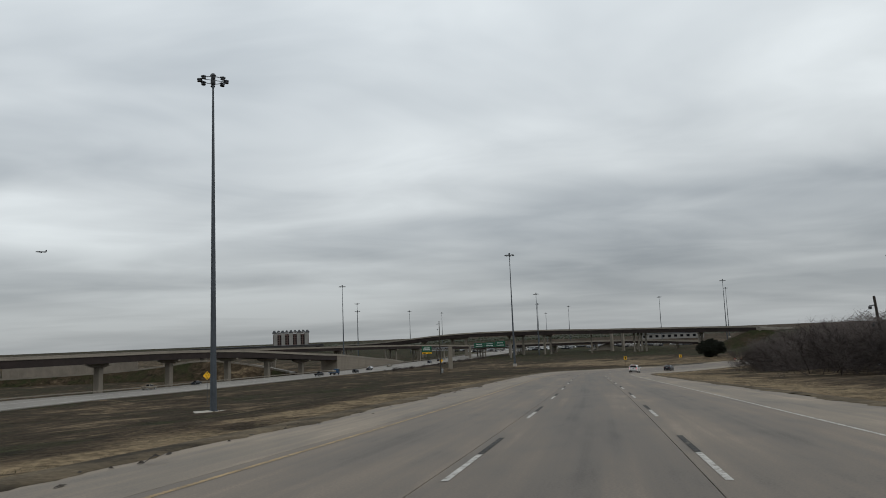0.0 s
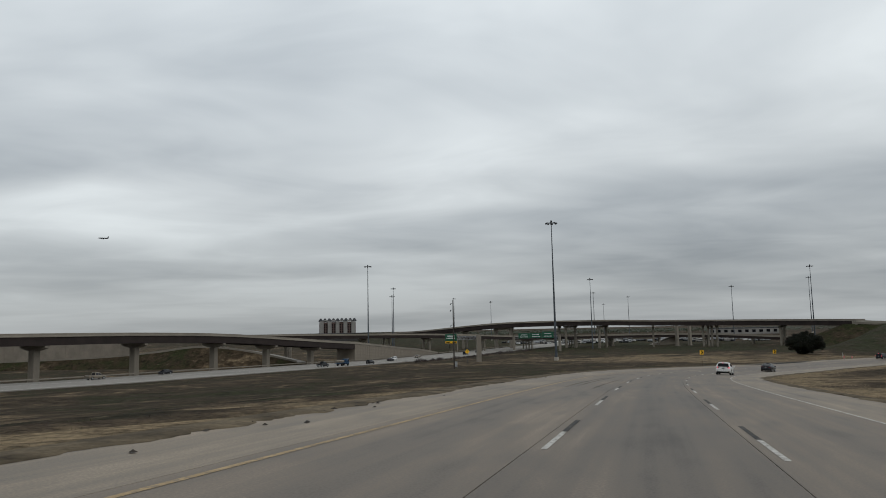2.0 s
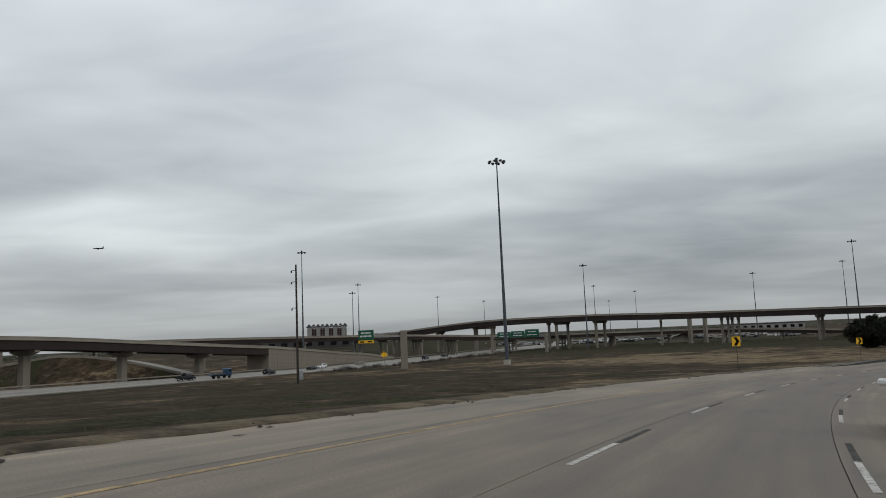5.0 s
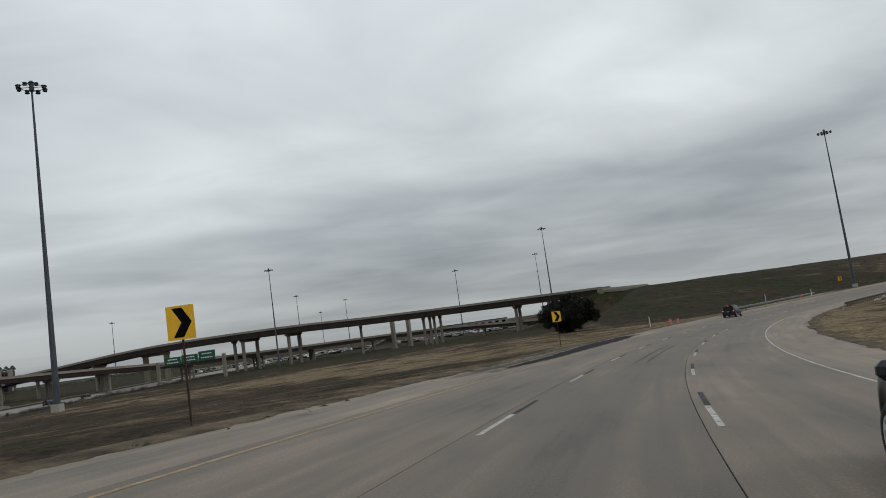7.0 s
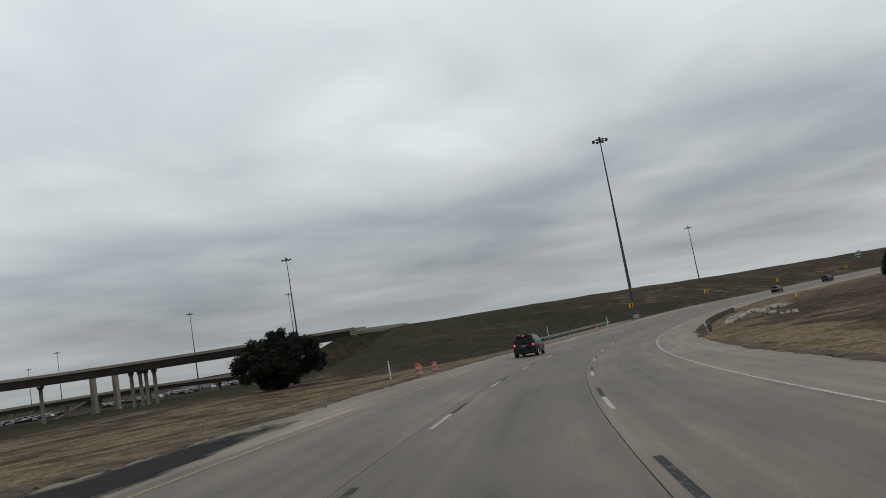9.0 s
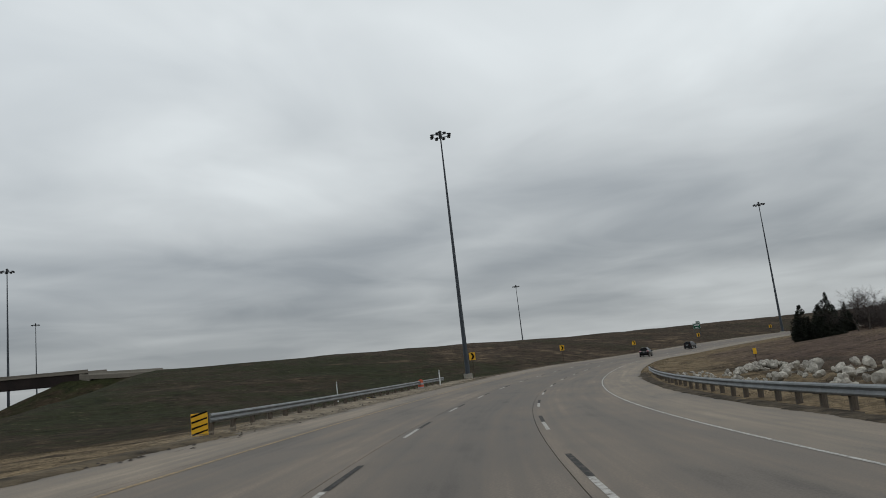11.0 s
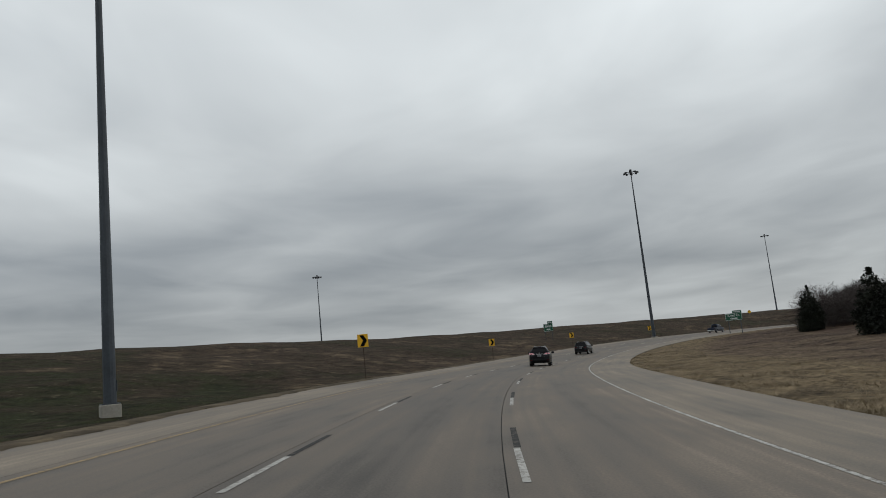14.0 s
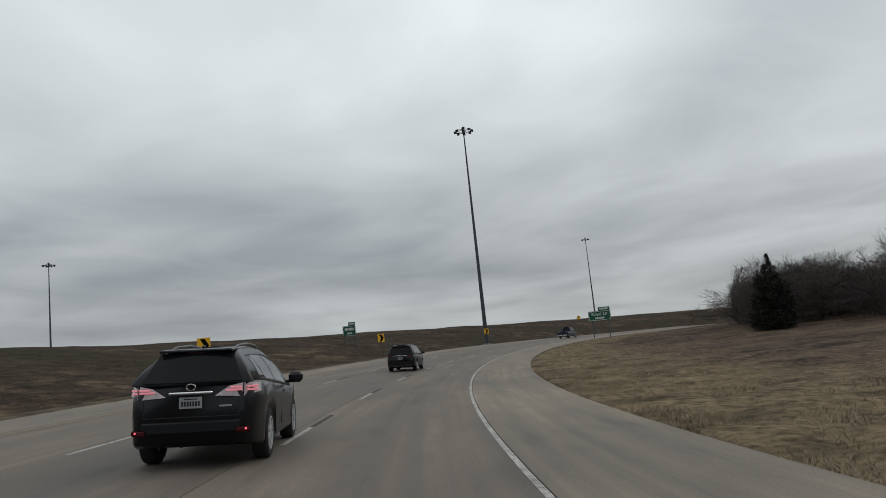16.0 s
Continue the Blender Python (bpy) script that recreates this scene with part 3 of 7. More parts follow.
def build_road():
    ss0, ss1 = -60, 658
    base = ribbon("road", ss0, ss1, [(LEFT_EDGE + 0.05, -0.5), (LEFT_EDGE, -0.03), (RIGHT_EDGE, -0.03), (RIGHT_EDGE - 0.05, -0.5)], TAR)
    road = tagged(new("road", base), "three-lane concrete ramp with pale shoulders, tar joints and painted lines", "road", kind="structure")
    edges = [LEFT_EDGE, -LANE - 0.35, -0.22, LANE - 0.22, 2 * LANE + 0.06, RIGHT_EDGE]
    mats = [CONC_SHOULDER, CONC_ROAD, CONC_LANE, CONC_ROAD, CONC_SHOULDER]
    names = ["shoulder", "lane", "lane", "lane", "shoulder"]
    for a, b, m, n in zip(edges[:-1], edges[1:], mats, names):
        shared(n, ribbon(n, ss0, ss1, [(a + 0.006, -0.02), (a + 0.009, 0.0), ((a + b) / 2, 0.0), (b - 0.009, 0.0), (b - 0.006, -0.02)], m, 3), road)
    shared("edge_line", ribbon("edge_line", ss0, ss1, [(-LANE - 0.06, 0.005), (-LANE + 0.06, 0.005)], YELLOW_PAINT, 3), road, label="worn yellow edge line")
    shared("edge_line", ribbon("edge_line", ss0, ss1, [(2 * LANE - 0.045, 0.005), (2 * LANE + 0.045, 0.005)], WHITE_PAINT, 3), road, label="white edge line")
    dash = mesh_of("lane_dash", [(-0.052, 0, 0), (0.052, 0, 0), (0.052, 3.0, 0), (-0.052, 3.0, 0)], [(0, 1, 2, 3)], WHITE_PAINT)
    dark = mesh_of("dark_stripe", [(-0.058, 0, 0), (0.058, 0, 0), (0.058, 2.9, 0), (-0.058, 2.9, 0)], [(0, 1, 2, 3)], BLACK_PAINT)
    n = 0
    s = 9.7 - 6 * 11.63
    while s < 640:
        if s > -58:
            slip = float(np.interp(s, [-60, 30, 95, 175, 235, 290, 365, 460], [0.1, 0.15, 1.2, 0.9, 1.0, 1.5, 1.1, 0.0]))
            for v in (0.0, LANE):
                shared("lane_dash", dash, road, road_pose(s + slip, v + 0.02, 0.006))
                shared("dark_stripe", dark, road, road_pose(s + slip + 3.05, v + 0.02, 0.006))
        s += 11.63


build_road()


# ---- freeway below ----
def freeway_at(a, l, dz=0.0):
    p = np.array((0.0, 293.0)) + a * FW_DIR + l * FW_LEFT
    return Vector((p[0], p[1], freeway_z(a) + dz))


def freeway_strip(name, a0, a1, l0, l1, dz, mat, parent=None, label="", step=12.0):
    aa = np.arange(a0, a1 + step, step)
    verts, faces = [], []
    for a in aa:
        verts += [freeway_at(a, l0, dz), freeway_at(a, l1, dz), freeway_at(a, l1, dz - 0.3), freeway_at(a, l0, dz - 0.3)]
    for i in range(len(aa) - 1):
        for j in range(4):
            p, q = 4 * i + j, 4 * i + (j + 1) % 4
            faces.append((p, p + 4, q + 4, q))
    return shared(name, mesh_of(name, verts, faces, mat), parent, None, label)


def build_freeway():
    fw = freeway_strip("freeway", -400, 640, 0, 30, 0.05, FREEWAY_CONC)
    tagged(fw, "wide pale concrete freeway in a shallow valley", "road", kind="structure")
    for l in (2.6, 17.4):
        freeway_strip("edge_line", -400, 640, l, l + 0.3, 0.075, WHITE_PAINT, fw)
    bm = bmesh.new()
    for l in (6.3, 10.0, 13.7, 21.0, 24.7):
        for i in range(70):
            a = -320 + 11.6 * i
            vs = [bm.verts.new(freeway_at(b, c, 0.06)) for b, c in ((a, l), (a + 3, l), (a + 3, l + 0.2), (a, l + 0.2))]
            bm.faces.new(vs)
    part("lane_dashes", bm, WHITE_PAINT, fw, "white lane dashes")["kind"] = "stuff"
    # low barrier along its far side
    bar = freeway_strip("median_barrier", -400, 640, 30.2, 30.6, 0.85, CONC_BRIDGE)
    tagged(bar, "low grey concrete barrier beside the freeway", "barrier", kind="structure")


build_freeway()


# ---- bridges ----
def spline(pts, step=6.0):
    """Points every few metres on a smooth line through pts."""
    pts = [Vector(p) for p in pts]
    out = []
    for i in range(len(pts) - 1):
        p0, p1, p2, p3 = pts[max(i - 1, 0)], pts[i], pts[i + 1], pts[min(i + 2, len(pts) - 1)]
        n = max(2, int((p2 - p1).length / step))
        for k in range(n):
            t = k / n
            out.append(0.5 * ((2 * p1) + (p2 - p0) * t + (2 * p0 - 5 * p1 + 4 * p2 - p3) * t * t + (3 * p1 - p0 - 3 * p2 + p3) * t**3))
    out.append(pts[-1])
    return out


def swept(name, line, profile, mat, parent, label=""):
    """A closed profile of (right, up) carried along a line that stays upright."""
    verts, faces, k = [], [], len(profile)
    for i, p in enumerate(line):
        d = line[min(i + 1, len(line) - 1)] - line[max(i - 1, 0)]
        h = Vector((d.y, -d.x, 0)).normalized()
        for r, u in profile:
            verts.append(p + h * r + Vector((0, 0, u)))
    for i in range(len(line) - 1):
        for j in range(k):
            a, b = i * k + j, i * k + (j + 1) % k
            faces.append((a, b, b + k, a + k))
    faces += [tuple(range(k))[::-1], tuple(range((len(line) - 1) * k, len(line) * k))]
    return shared(name, mesh_of(name, verts, faces, mat), parent, None, label)


def rail_profile(r):
    """A barrier of the usual sloped shape, standing on the deck's edge at r."""
    return [(r - 0.22, -0.12), (r + 0.22, -0.12), (r + 0.22, 0.05), (r + 0.12, 0.3), (r + 0.1, 0.82), (r - 0.1, 0.82), (r - 0.12, 0.3), (r - 0.22, 0.05)]


def viaduct(label, pts, width, piers, girder_depth=1.55, base_columns=2, column_r=0.75, base_spread=None, deep_cap=1.3, round_cols=False):
    """A girder bridge: deck, two barriers, girders, and piers with caps and columns. pts run along the deck's top."""
    root = thing("overpass", Matrix(), label, "bridge", kind="structure")
    line = spline(pts)
    hw = width / 2
    swept("deck", line, [(-hw, 0), (-hw, -0.18), (hw, -0.18), (hw, 0)], CONC_BRIDGE, root)
    for r in (-hw + 0.24, hw - 0.24):
        swept("parapet", line, rail_profile(r), CONC_BRIDGE, root, "pale concrete parapet")
    n = max(3, int(width / 2.6))
    for i in range(n):
        r = -hw + 0.35 + i * (width - 0.7) / (n - 1)
        swept("girder", line, [(r - 0.25, -0.19), (r - 0.05, -0.3), (r - 0.05, -girder_depth), (r - 0.28, -girder_depth), (r - 0.28, -girder_depth - 0.1), (r + 0.28, -girder_depth - 0.1),
                                 (r + 0.28, -girder_depth), (r + 0.05, -girder_depth), (r + 0.05, -0.3), (r + 0.25, -0.19)], GIRDER, root)
    line = spline(pts, 1.0)
    for px, py, *more in piers:
        columns, spread, *skew = more or (base_columns, base_spread)
        i = min(range(len(line)), key=lambda k: (line[k].x - px)**2 + (line[k].y - py)**2)
        p = line[i]
        d = line[min(i + 1, len(line) - 1)] - line[max(i - 1, 0)]
        yaw = math.degrees(math.atan2(d.x, d.y))
        gz = float(ground_z([p.x], [p.y])[0][0])
        top = p.z - girder_depth - 0.12
        pier = thing("pier", at(p.x, p.y, gz - 0.6) @ pose(0, 0, 0, 0, 0, -yaw - sum(skew)), "pale concrete pier with a hammerhead cap", "bridge pier")
        pier.parent = root
        del pier["category"]
        h = top - gz + 0.6
        sp = spread if spread is not None else width * 0.55
        cap = bmesh.new()
        w2, lip = hw * (0.96 if sp > 2 else 0.4), 0.55
        prof = [(-w2, h), (w2, h), (w2, h - lip), (sp / 2 + 0.8, h - deep_cap), (-sp / 2 - 0.8, h - deep_cap), (-w2, h - lip)]
        fr = [cap.verts.new((a, -0.65, b)) for a, b in prof]
        bk = [cap.verts.new((a, 0.65, b)) for a, b in prof]
        cap.faces.new(fr), cap.faces.new(bk[::-1])
        for k in range(len(prof)):
            cap.faces.new((fr[k], bk[k], bk[(k + 1) % len(prof)], fr[(k + 1) % len(prof)]))
        bmesh.ops.recalc_face_normals(cap, faces=cap.faces)
        part("cap", cap, CONC_BRIDGE, pier)
        for k in range(columns):
            cx = 0 if columns == 1 else -sp / 2 + k * sp / (columns - 1)
            if round_cols:
                part("column", tube((cx, 0, 0), (cx, 0, h - deep_cap + 0.05), column_r, n=14), CONC_BRIDGE, pier, smooth=False)
            else:
                part("column", box((column_r * 2, column_r * 1.7, h - deep_cap + 0.05), at(cx, 0, (h - deep_cap) / 2), 0.12), CONC_BRIDGE, pier)
    return root


FLYOVER = [(52, 770, -5.1), (50, 710, -4.7), (59, 652, -4.0), (78, 604, -2.9), (128, 560, 1.45), (180, 520, 1.85), (222, 503, 0.85), (262, 477, 0.05), (287, 447, -0.65), (302, 421, -1.35)]
viaduct("long curved flyover on pale concrete piers with dark steel girders", FLYOVER, 11.0,
        [(52, 690), (78, 604), (105, 580), (162.5, 533.4, 1, 1.0), (169, 528.6, 2, 7.5, 38), (187.2, 517, 2, 6.8, 36), (217.3, 505, 1, 2.2), (243.6, 489, 1, 1.0), (245.9, 487.5, 1, 1.0), (248.2, 486, 1, 1.0), (250.5, 484.5, 1, 1.0), (278, 458)], 2.75, 2, 0.7, 5.0)
LOWER = [(-84, 413, -2.6), (-17, 446, -3.0), (19, 464, -3.6), (66.6, 488, -4.6), (102, 507, -6.1), (124, 519, -7.2), (155.6, 538, -7.9), (205, 555, -8.3), (255, 545, -8.6), (282, 530, -9.4), (310, 510, -11.2), (340, 488, -12.8)]
viaduct("low crossing overpass behind the freeway and under the flyover", LOWER, 11.0,
        [(-50, 430), (-12, 448), (28, 469), (66.6, 488, 2, 6.5), (84, 497), (103, 508), (139, 528), (176, 547), (207, 555), (240, 549), (270, 537), (296, 520)], 1.75, 4, 0.5, 8.0, 1.0, True)


def straddle_bent():
    """The one pier of the flyover whose pale cap stands flush with the girders and reaches out to a single column."""
    x, y, top = 128.0, 560.0, 1.4
    z = float(ground_z([x], [y])[0][0])
    root = thing("straddle_bent", at(x, y, z) @ pose(0, 0, 0, 0, 0, 38.7), "pale square concrete bent that straddles out under the flyover", "bridge pier")
    h = top - z
    part("cap", box((2.4, 17.0, 3.7), at(0, -1.6, h - 2.2), 0.12), CONC_BRIDGE, root)
    part("column", box((2.0, 2.2, h - 4.0), at(0, -8.6, (h - 4.0) / 2), 0.12), CONC_BRIDGE, root)
    part("column", box((2.0, 2.2, h - 4.0), at(0, 5.2, (h - 4.0) / 2), 0.12), CONC_BRIDGE, root)


straddle_bent()


def bridge_end():
    """Where the flyover lands on its bank: a pale end block and two pale railings that run on along the top."""
    line = spline([(300.5, 423.5, -1.9), (306.5, 415.5, -2.5), (313.5, 407.5, -3.0)], 3.0)
    root = thing("bridge_approach", Matrix(), "pale concrete end block and railings where the flyover meets its bank", "bridge", kind="structure")
    swept("approach_slab", line, [(-5.5, 0), (-5.5, -1.1), (5.5, -1.1), (5.5, 0)], CONC_BRIDGE, root)
    for r in (-5.2, 5.2):
        swept("railing", line, rail_profile(r), CONC_PALE, root, "pale concrete railing")
    d = (line[2] - line[0]).normalized()
    yaw = math.degrees(math.atan2(d.x, d.y))
    part("end_block", box((11.2, 2.2, 2.6), at(301.5, 422.4, -3.0) @ pose(0, 0, 0, 0, 0, -yaw), 0.1), CONC_PALE, root, "pale end block")


CONC_PALE = material("pale_bridge_concrete", (0.27, 0.245, 0.205), 0.85, vary=0.12, scale=0.3, grain=4, bump=0.15)
bridge_end()


def tall_columns():
    """Two broad bare columns standing between the flyover and the low overpass, and the paved slope under it."""
    for x, y in ((243.0, 525), (251.3, 523)):
        z = float(ground_z([x], [y])[0][0])
        root = thing("concrete_column", at(x, y, z - 0.3) @ pose(0, 0, 0, 0, 0, 35), "broad pale concrete column under the flyover", "column", "bare columns")
        part("shaft", box((2.3, 1.7, 0.6 - z), at(0, 0, (0.6 - z) / 2), 0.1), CONC_BRIDGE, root)
        part("footing", box((3.2, 2.6, 0.7), at(0, 0, 0.2), 0.06), CONC_BRIDGE, root)
    p = Vector((246, 551, -15.6))
    bm = bmesh.new()
    vs = [(-10, -5, 0), (8, -5, 0), (8, 6, 0), (-10, 6, 0), (4, -5, 5.4), (8, -5, 5.4), (8, 6, 5.4), (4, 6, 5.4)]
    q = [bm.verts.new(c) for c in vs]
    for f in ((0, 1, 5, 4), (4, 5, 6, 7), (1, 2, 6, 5), (3, 0, 4, 7), (2, 3, 7, 6), (3, 2, 1, 0)):
        bm.faces.new([q[i] for i in f])
    root = thing("slope_paving", at(*p) @ pose(0, 0, 0, 0, 0, -11), "pale paved slope under the low overpass", "paving", kind="structure")
    part("slope", bm, CONC_BRIDGE, root)


tall_columns()
RAMP = [(-250, -40, 1.5), (-170, 82, 0.5), (-112, 181, -0.3), (-72, 247, -0.85), (-47, 288, -1.15), (-27, 319, -2.05), (-8, 350, -4.1), (10, 380, -6.2), (19, 395, -7.1)]
viaduct("long ramp bridge beside the freeway on paired concrete piers", RAMP, 10.5,
        [(-160, 100), (-115, 176), (-88, 221), (-63, 261), (-45, 290), (-27, 319), (-12, 344), (4, 370)], 2.35, 1, 1.15, 3.0)


def build_ramp_wall():
    """The ramp comes down between two retaining walls of precast panels."""
    pts = [(19, 395, -7.1), (26.8, 408.0, -8.3), (36.1, 423.4, -9.8), (44.4, 437.1, -11.2), (53.1, 451.7, -12.3), (61.9, 466.3, -14.1), (67, 474.8, -15.2)]
    line = spline(pts, 3.0)
    root = thing("retaining_wall", Matrix(), "tan precast concrete retaining wall that carries the ramp down", "wall", kind="structure")
    swept("ramp_fill", line, [(-4.9, 0), (-4.9, -9.2), (4.9, -9.2), (4.9, 0)], CONC_WALL, root)
    for r in (-5.0, 5.0):
        swept("parapet", line, rail_profile(r), CONC_BRIDGE, root, "pale concrete parapet")
    pan = mesh_of("panel", [], [], CONC_WALL)
    bm = box((0.09, 1.46, 1.46), None, 0.02)
    bm.to_mesh(pan)
    bm.free()
    count = 0
    for i in range(0, len(line) - 1):
        p, q = line[i], line[i + 1]
        d = (q - p)
        n = max(1, int(round(d.length / 1.5)))
        yaw = math.atan2(d.x, d.y)
        for k in range(n):
            c = p + d * ((k + 0.5) / n)
            side = c + Vector((math.cos(yaw), -math.sin(yaw), 0)) * 4.93
            gz = float(ground_z([side.x], [side.y])[0][0])
            z = c.z - 0.95
            while z > gz - 0.5 and count < 290:
                shared("panel", pan, root, at(side.x, side.y, z) @ pose(0, 0, 0, 0, 0, -math.degrees(yaw)))
                z -= 1.5
                count += 1


build_ramp_wall()


# ---- high mast lights ----
MAST_H = 45.7


def build_mast():
    """One tall tapered light mast with a ring of floodlights, standing on a concrete block."""
    root = thing("high_mast_light", Matrix(), "tall tapered steel light mast with a ring of floodlights", "light mast", "high mast lights")
    part("concrete_base", box((1.25, 1.25, 1.1), at(0, 0, 0.15), 0.05), CONC_BLOCK, root)
    bm = bmesh.new()
    add_tube(bm, (0, 0, 0.7), (0, 0, MAST_H - 0.6), 0.43, 0.12, 12)
    part("pole", bm, STEEL, root)
    part("base_plate", box((1.15, 1.15, 0.08), at(0, 0, 0.74)), STEEL, root)
    part("hatch", box((0.3, 0.06, 0.8), at(0, -0.43, 1.9), 0.02), STEEL, root)
    hub = bmesh.new()
    add_tube(hub, (0, 0, MAST_H - 0.9), (0, 0, MAST_H + 0.35), 0.34, 0.28, 10)
    add_tube(hub, (0, 0, MAST_H + 0.35), (0, 0, MAST_H + 0.6), 0.42, 0.2, 10)
    part("hub", hub, DARK_STEEL, root)
    ring = bmesh.new()
    n, R = 24, 1.5
    for i in range(n):
        a, b = 2 * math.pi * i / n, 2 * math.pi * (i + 1) / n
        add_tube(ring, (R * math.cos(a), R * math.sin(a), MAST_H - 0.35), (R * math.cos(b), R * math.sin(b), MAST_H - 0.35), 0.055, n=5, caps=False)
    for i in range(4):
        a = math.pi / 2 * i + 0.3
        add_tube(ring, (0, 0, MAST_H - 0.35), (R * math.cos(a), R * math.sin(a), MAST_H - 0.35), 0.05, n=5)
    part("ring", ring, DARK_STEEL, root)
    lamp = bmesh.new()
    add_box(lamp, (0.50, 0.62, 0.22), at(0, 0.26, 0.06), 0.05)
    add_tube(lamp, (0, 0.28, -0.05), (0, 0.28, -0.26), 0.24, 0.33, 10)
    add_tube(lamp, (0, -0.1, 0), (0, 0.1, 0), 0.06, n=6)
    me = None
    for i in range(8):
        a = math.pi / 4 * i + 0.12
        m = at(R * math.cos(a), R * math.sin(a), MAST_H - 0.35) @ pose(0, 0, 0, -8, 0, math.degrees(a) - 90)
        if me is None:
            ob = part("floodlight", lamp, DARK_STEEL, root)
            ob.matrix_basis = m
            me = ob.data
        else:
            shared("floodlight", me, root, m)
    return root


def build_masts():
    places = [(-10.2, 99.6, -7.85), (30.7, 449.2, -11.5), (50.5, 571, -22.6), (53.7, 608.9, -14.8), (88.8, 285.3, -11.9), (175.1, 502.1, -16.6), (240.5, 687, -16.6), (323.3, 813.1, -15.6),
              (327.1, 601.1, -17.0), (297.9, 456, -13.2), (397, 604, -10.4), (290.2, 301.1, -13.1), (533.7, 393.1, -16.6), (446.9, 260.5, -11.9), (651.4, 191.5, -9.9),
              (120.5, 747.8, -17.5), (186.4, 900, -15.8), (331.8, 916, -20.2)]
    first = build_mast()
    for i, (x, y, z) in enumerate(places):
        m = at(x, y, z) @ pose(0, 0, 0, 0, 0, 37 * i % 90)
        if i == 0:
            first.matrix_basis = m
        else:
            copy_thing(first, m)


build_masts()


# ---- vehicles ----
def paint(name, colour, rough=0.28, metal=0.35):
    return material(name, colour, rough, metal=metal, vary=0.06, scale=1.5, grain=60, bump=0.0, coat=0.12, spec=0.3)


CAR_BLUEGREY = paint("blue_grey_paint", (0.0055, 0.0068, 0.0095), 0.32, 0.1)
CAR_BLACK = paint("black_paint", (0.006, 0.0065, 0.008), 0.34, 0.2)
CAR_DARK = paint("dark_grey_paint", (0.013, 0.014, 0.018), 0.34, 0.2)
CAR_WHITE = paint("white_paint", (0.68, 0.68, 0.67), 0.3, 0.0)
CAR_BLUE = paint("blue_paint", (0.035, 0.075, 0.14))
CAR_NAVY = paint("navy_paint", (0.014, 0.022, 0.042))
CAR_TAN = paint("sand_paint", (0.22, 0.19, 0.15))
GLASS_DARK = material("tinted_glass", (0.008, 0.0085, 0.010), 0.12, vary=0.1, bump=0.0, spec=0.15)
GLASS_SIDE = material("side_glass", (0.016, 0.018, 0.021), 0.06, vary=0.1, bump=0.0, spec=0.5)
PLASTIC = material("black_plastic", (0.009, 0.009, 0.0095), 0.6, vary=0.2, grain=90, bump=0.1)
RUBBER = material("tyre_rubber", (0.014, 0.014, 0.014), 0.85, vary=0.2, grain=60, bump=0.2)
RIM = material("alloy_rim", (0.50, 0.51, 0.52), 0.38, metal=0.35, vary=0.12, scale=4, bump=0.0)
CHROME = material("chrome", (0.78, 0.79, 0.80), 0.14, metal=1.0, vary=0.04, bump=0.0)
PLATE = material("plate", (0.30, 0.31, 0.32), 0.5, vary=0.1, scale=5)
LENS_CLEAR = material("clear_lens", (0.47, 0.39, 0.40), 0.10, vary=0.25, scale=9, grain=40, bump=0.15, spec=0.9, coat=0.6)
LENS_RED = material("red_lens", (0.06, 0.004, 0.007), 0.25, vary=0.2, scale=20, bump=0.15, spec=0.3)
LAMP_RED = glow("tail_lamp", (0.90, 0.30, 0.36), 0.38)
# for lit brake lamps, and for the bright dot on the crossover's bumper reflectors
GLOW_RED_HOT = glow("hot_red_glow", (1.0, 0.10, 0.14), 2.2)
INK = material("dark_ink", (0.02, 0.02, 0.025), 0.6, vary=0.1)


def curve_at(pts, x):
    """A soft line through (x, value) pairs."""
    xs, vs = np.array([p[0] for p in pts], float), np.array([p[1] for p in pts], float)
    m = np.gradient(vs, xs)
    i = int(np.clip(np.searchsorted(xs, x, side="right") - 1, 0, len(xs) - 2))
    h = xs[i + 1] - xs[i]
    q = min(max((x - xs[i]) / h, 0), 1)
    return float((2 * q**3 - 3 * q**2 + 1) * vs[i] + (q**3 - 2 * q**2 + q) * h * m[i] + (3 * q**2 - 2 * q**3) * vs[i + 1] + (q**3 - q**2) * h * m[i + 1])


class Shape:
    """A car's sizes: length, width, axles, then the shoulder line and the roof line by metres from the middle."""

    def __init__(self, length, width, rear_axle, front_axle, wheel_r, clear, shoulder, roof, belt_w=0.86, roof_w=0.64, tail_round=0.09, nose_round=0.3):
        self.L, self.W, self.ya, self.yf, self.r, self.clear = length, width / 2, rear_axle, front_axle, wheel_r, clear
        self.shoulder, self.roof = shoulder, roof
        self.belt_w, self.roof_w, self.tail_round, self.nose_round = belt_w, roof_w, tail_round, nose_round

    def half(self, y):
        """Half width in plan: full amidships, drawn in at both ends."""
        e = self.L / 2
        w = self.W
        if y > 0.8:
            w *= 1 - self.nose_round * ((y - 0.8) / (e - 0.8))**3
        if y < -1.2:
            w *= 1 - self.tail_round * ((-1.2 - y) / (e - 1.2))**3
        return w

    def under(self, y):
        """The lower edge, with the wheel arches cut into it."""
        z = self.clear + 0.10 * max(0, (abs(y) - self.L / 2 + 0.5) / 0.5)
        R = self.r + 0.075
        for c in (self.ya, self.yf):
            if abs(y - c) < R:
                z = max(z, self.r + math.sqrt(R * R - (y - c)**2))
        return z


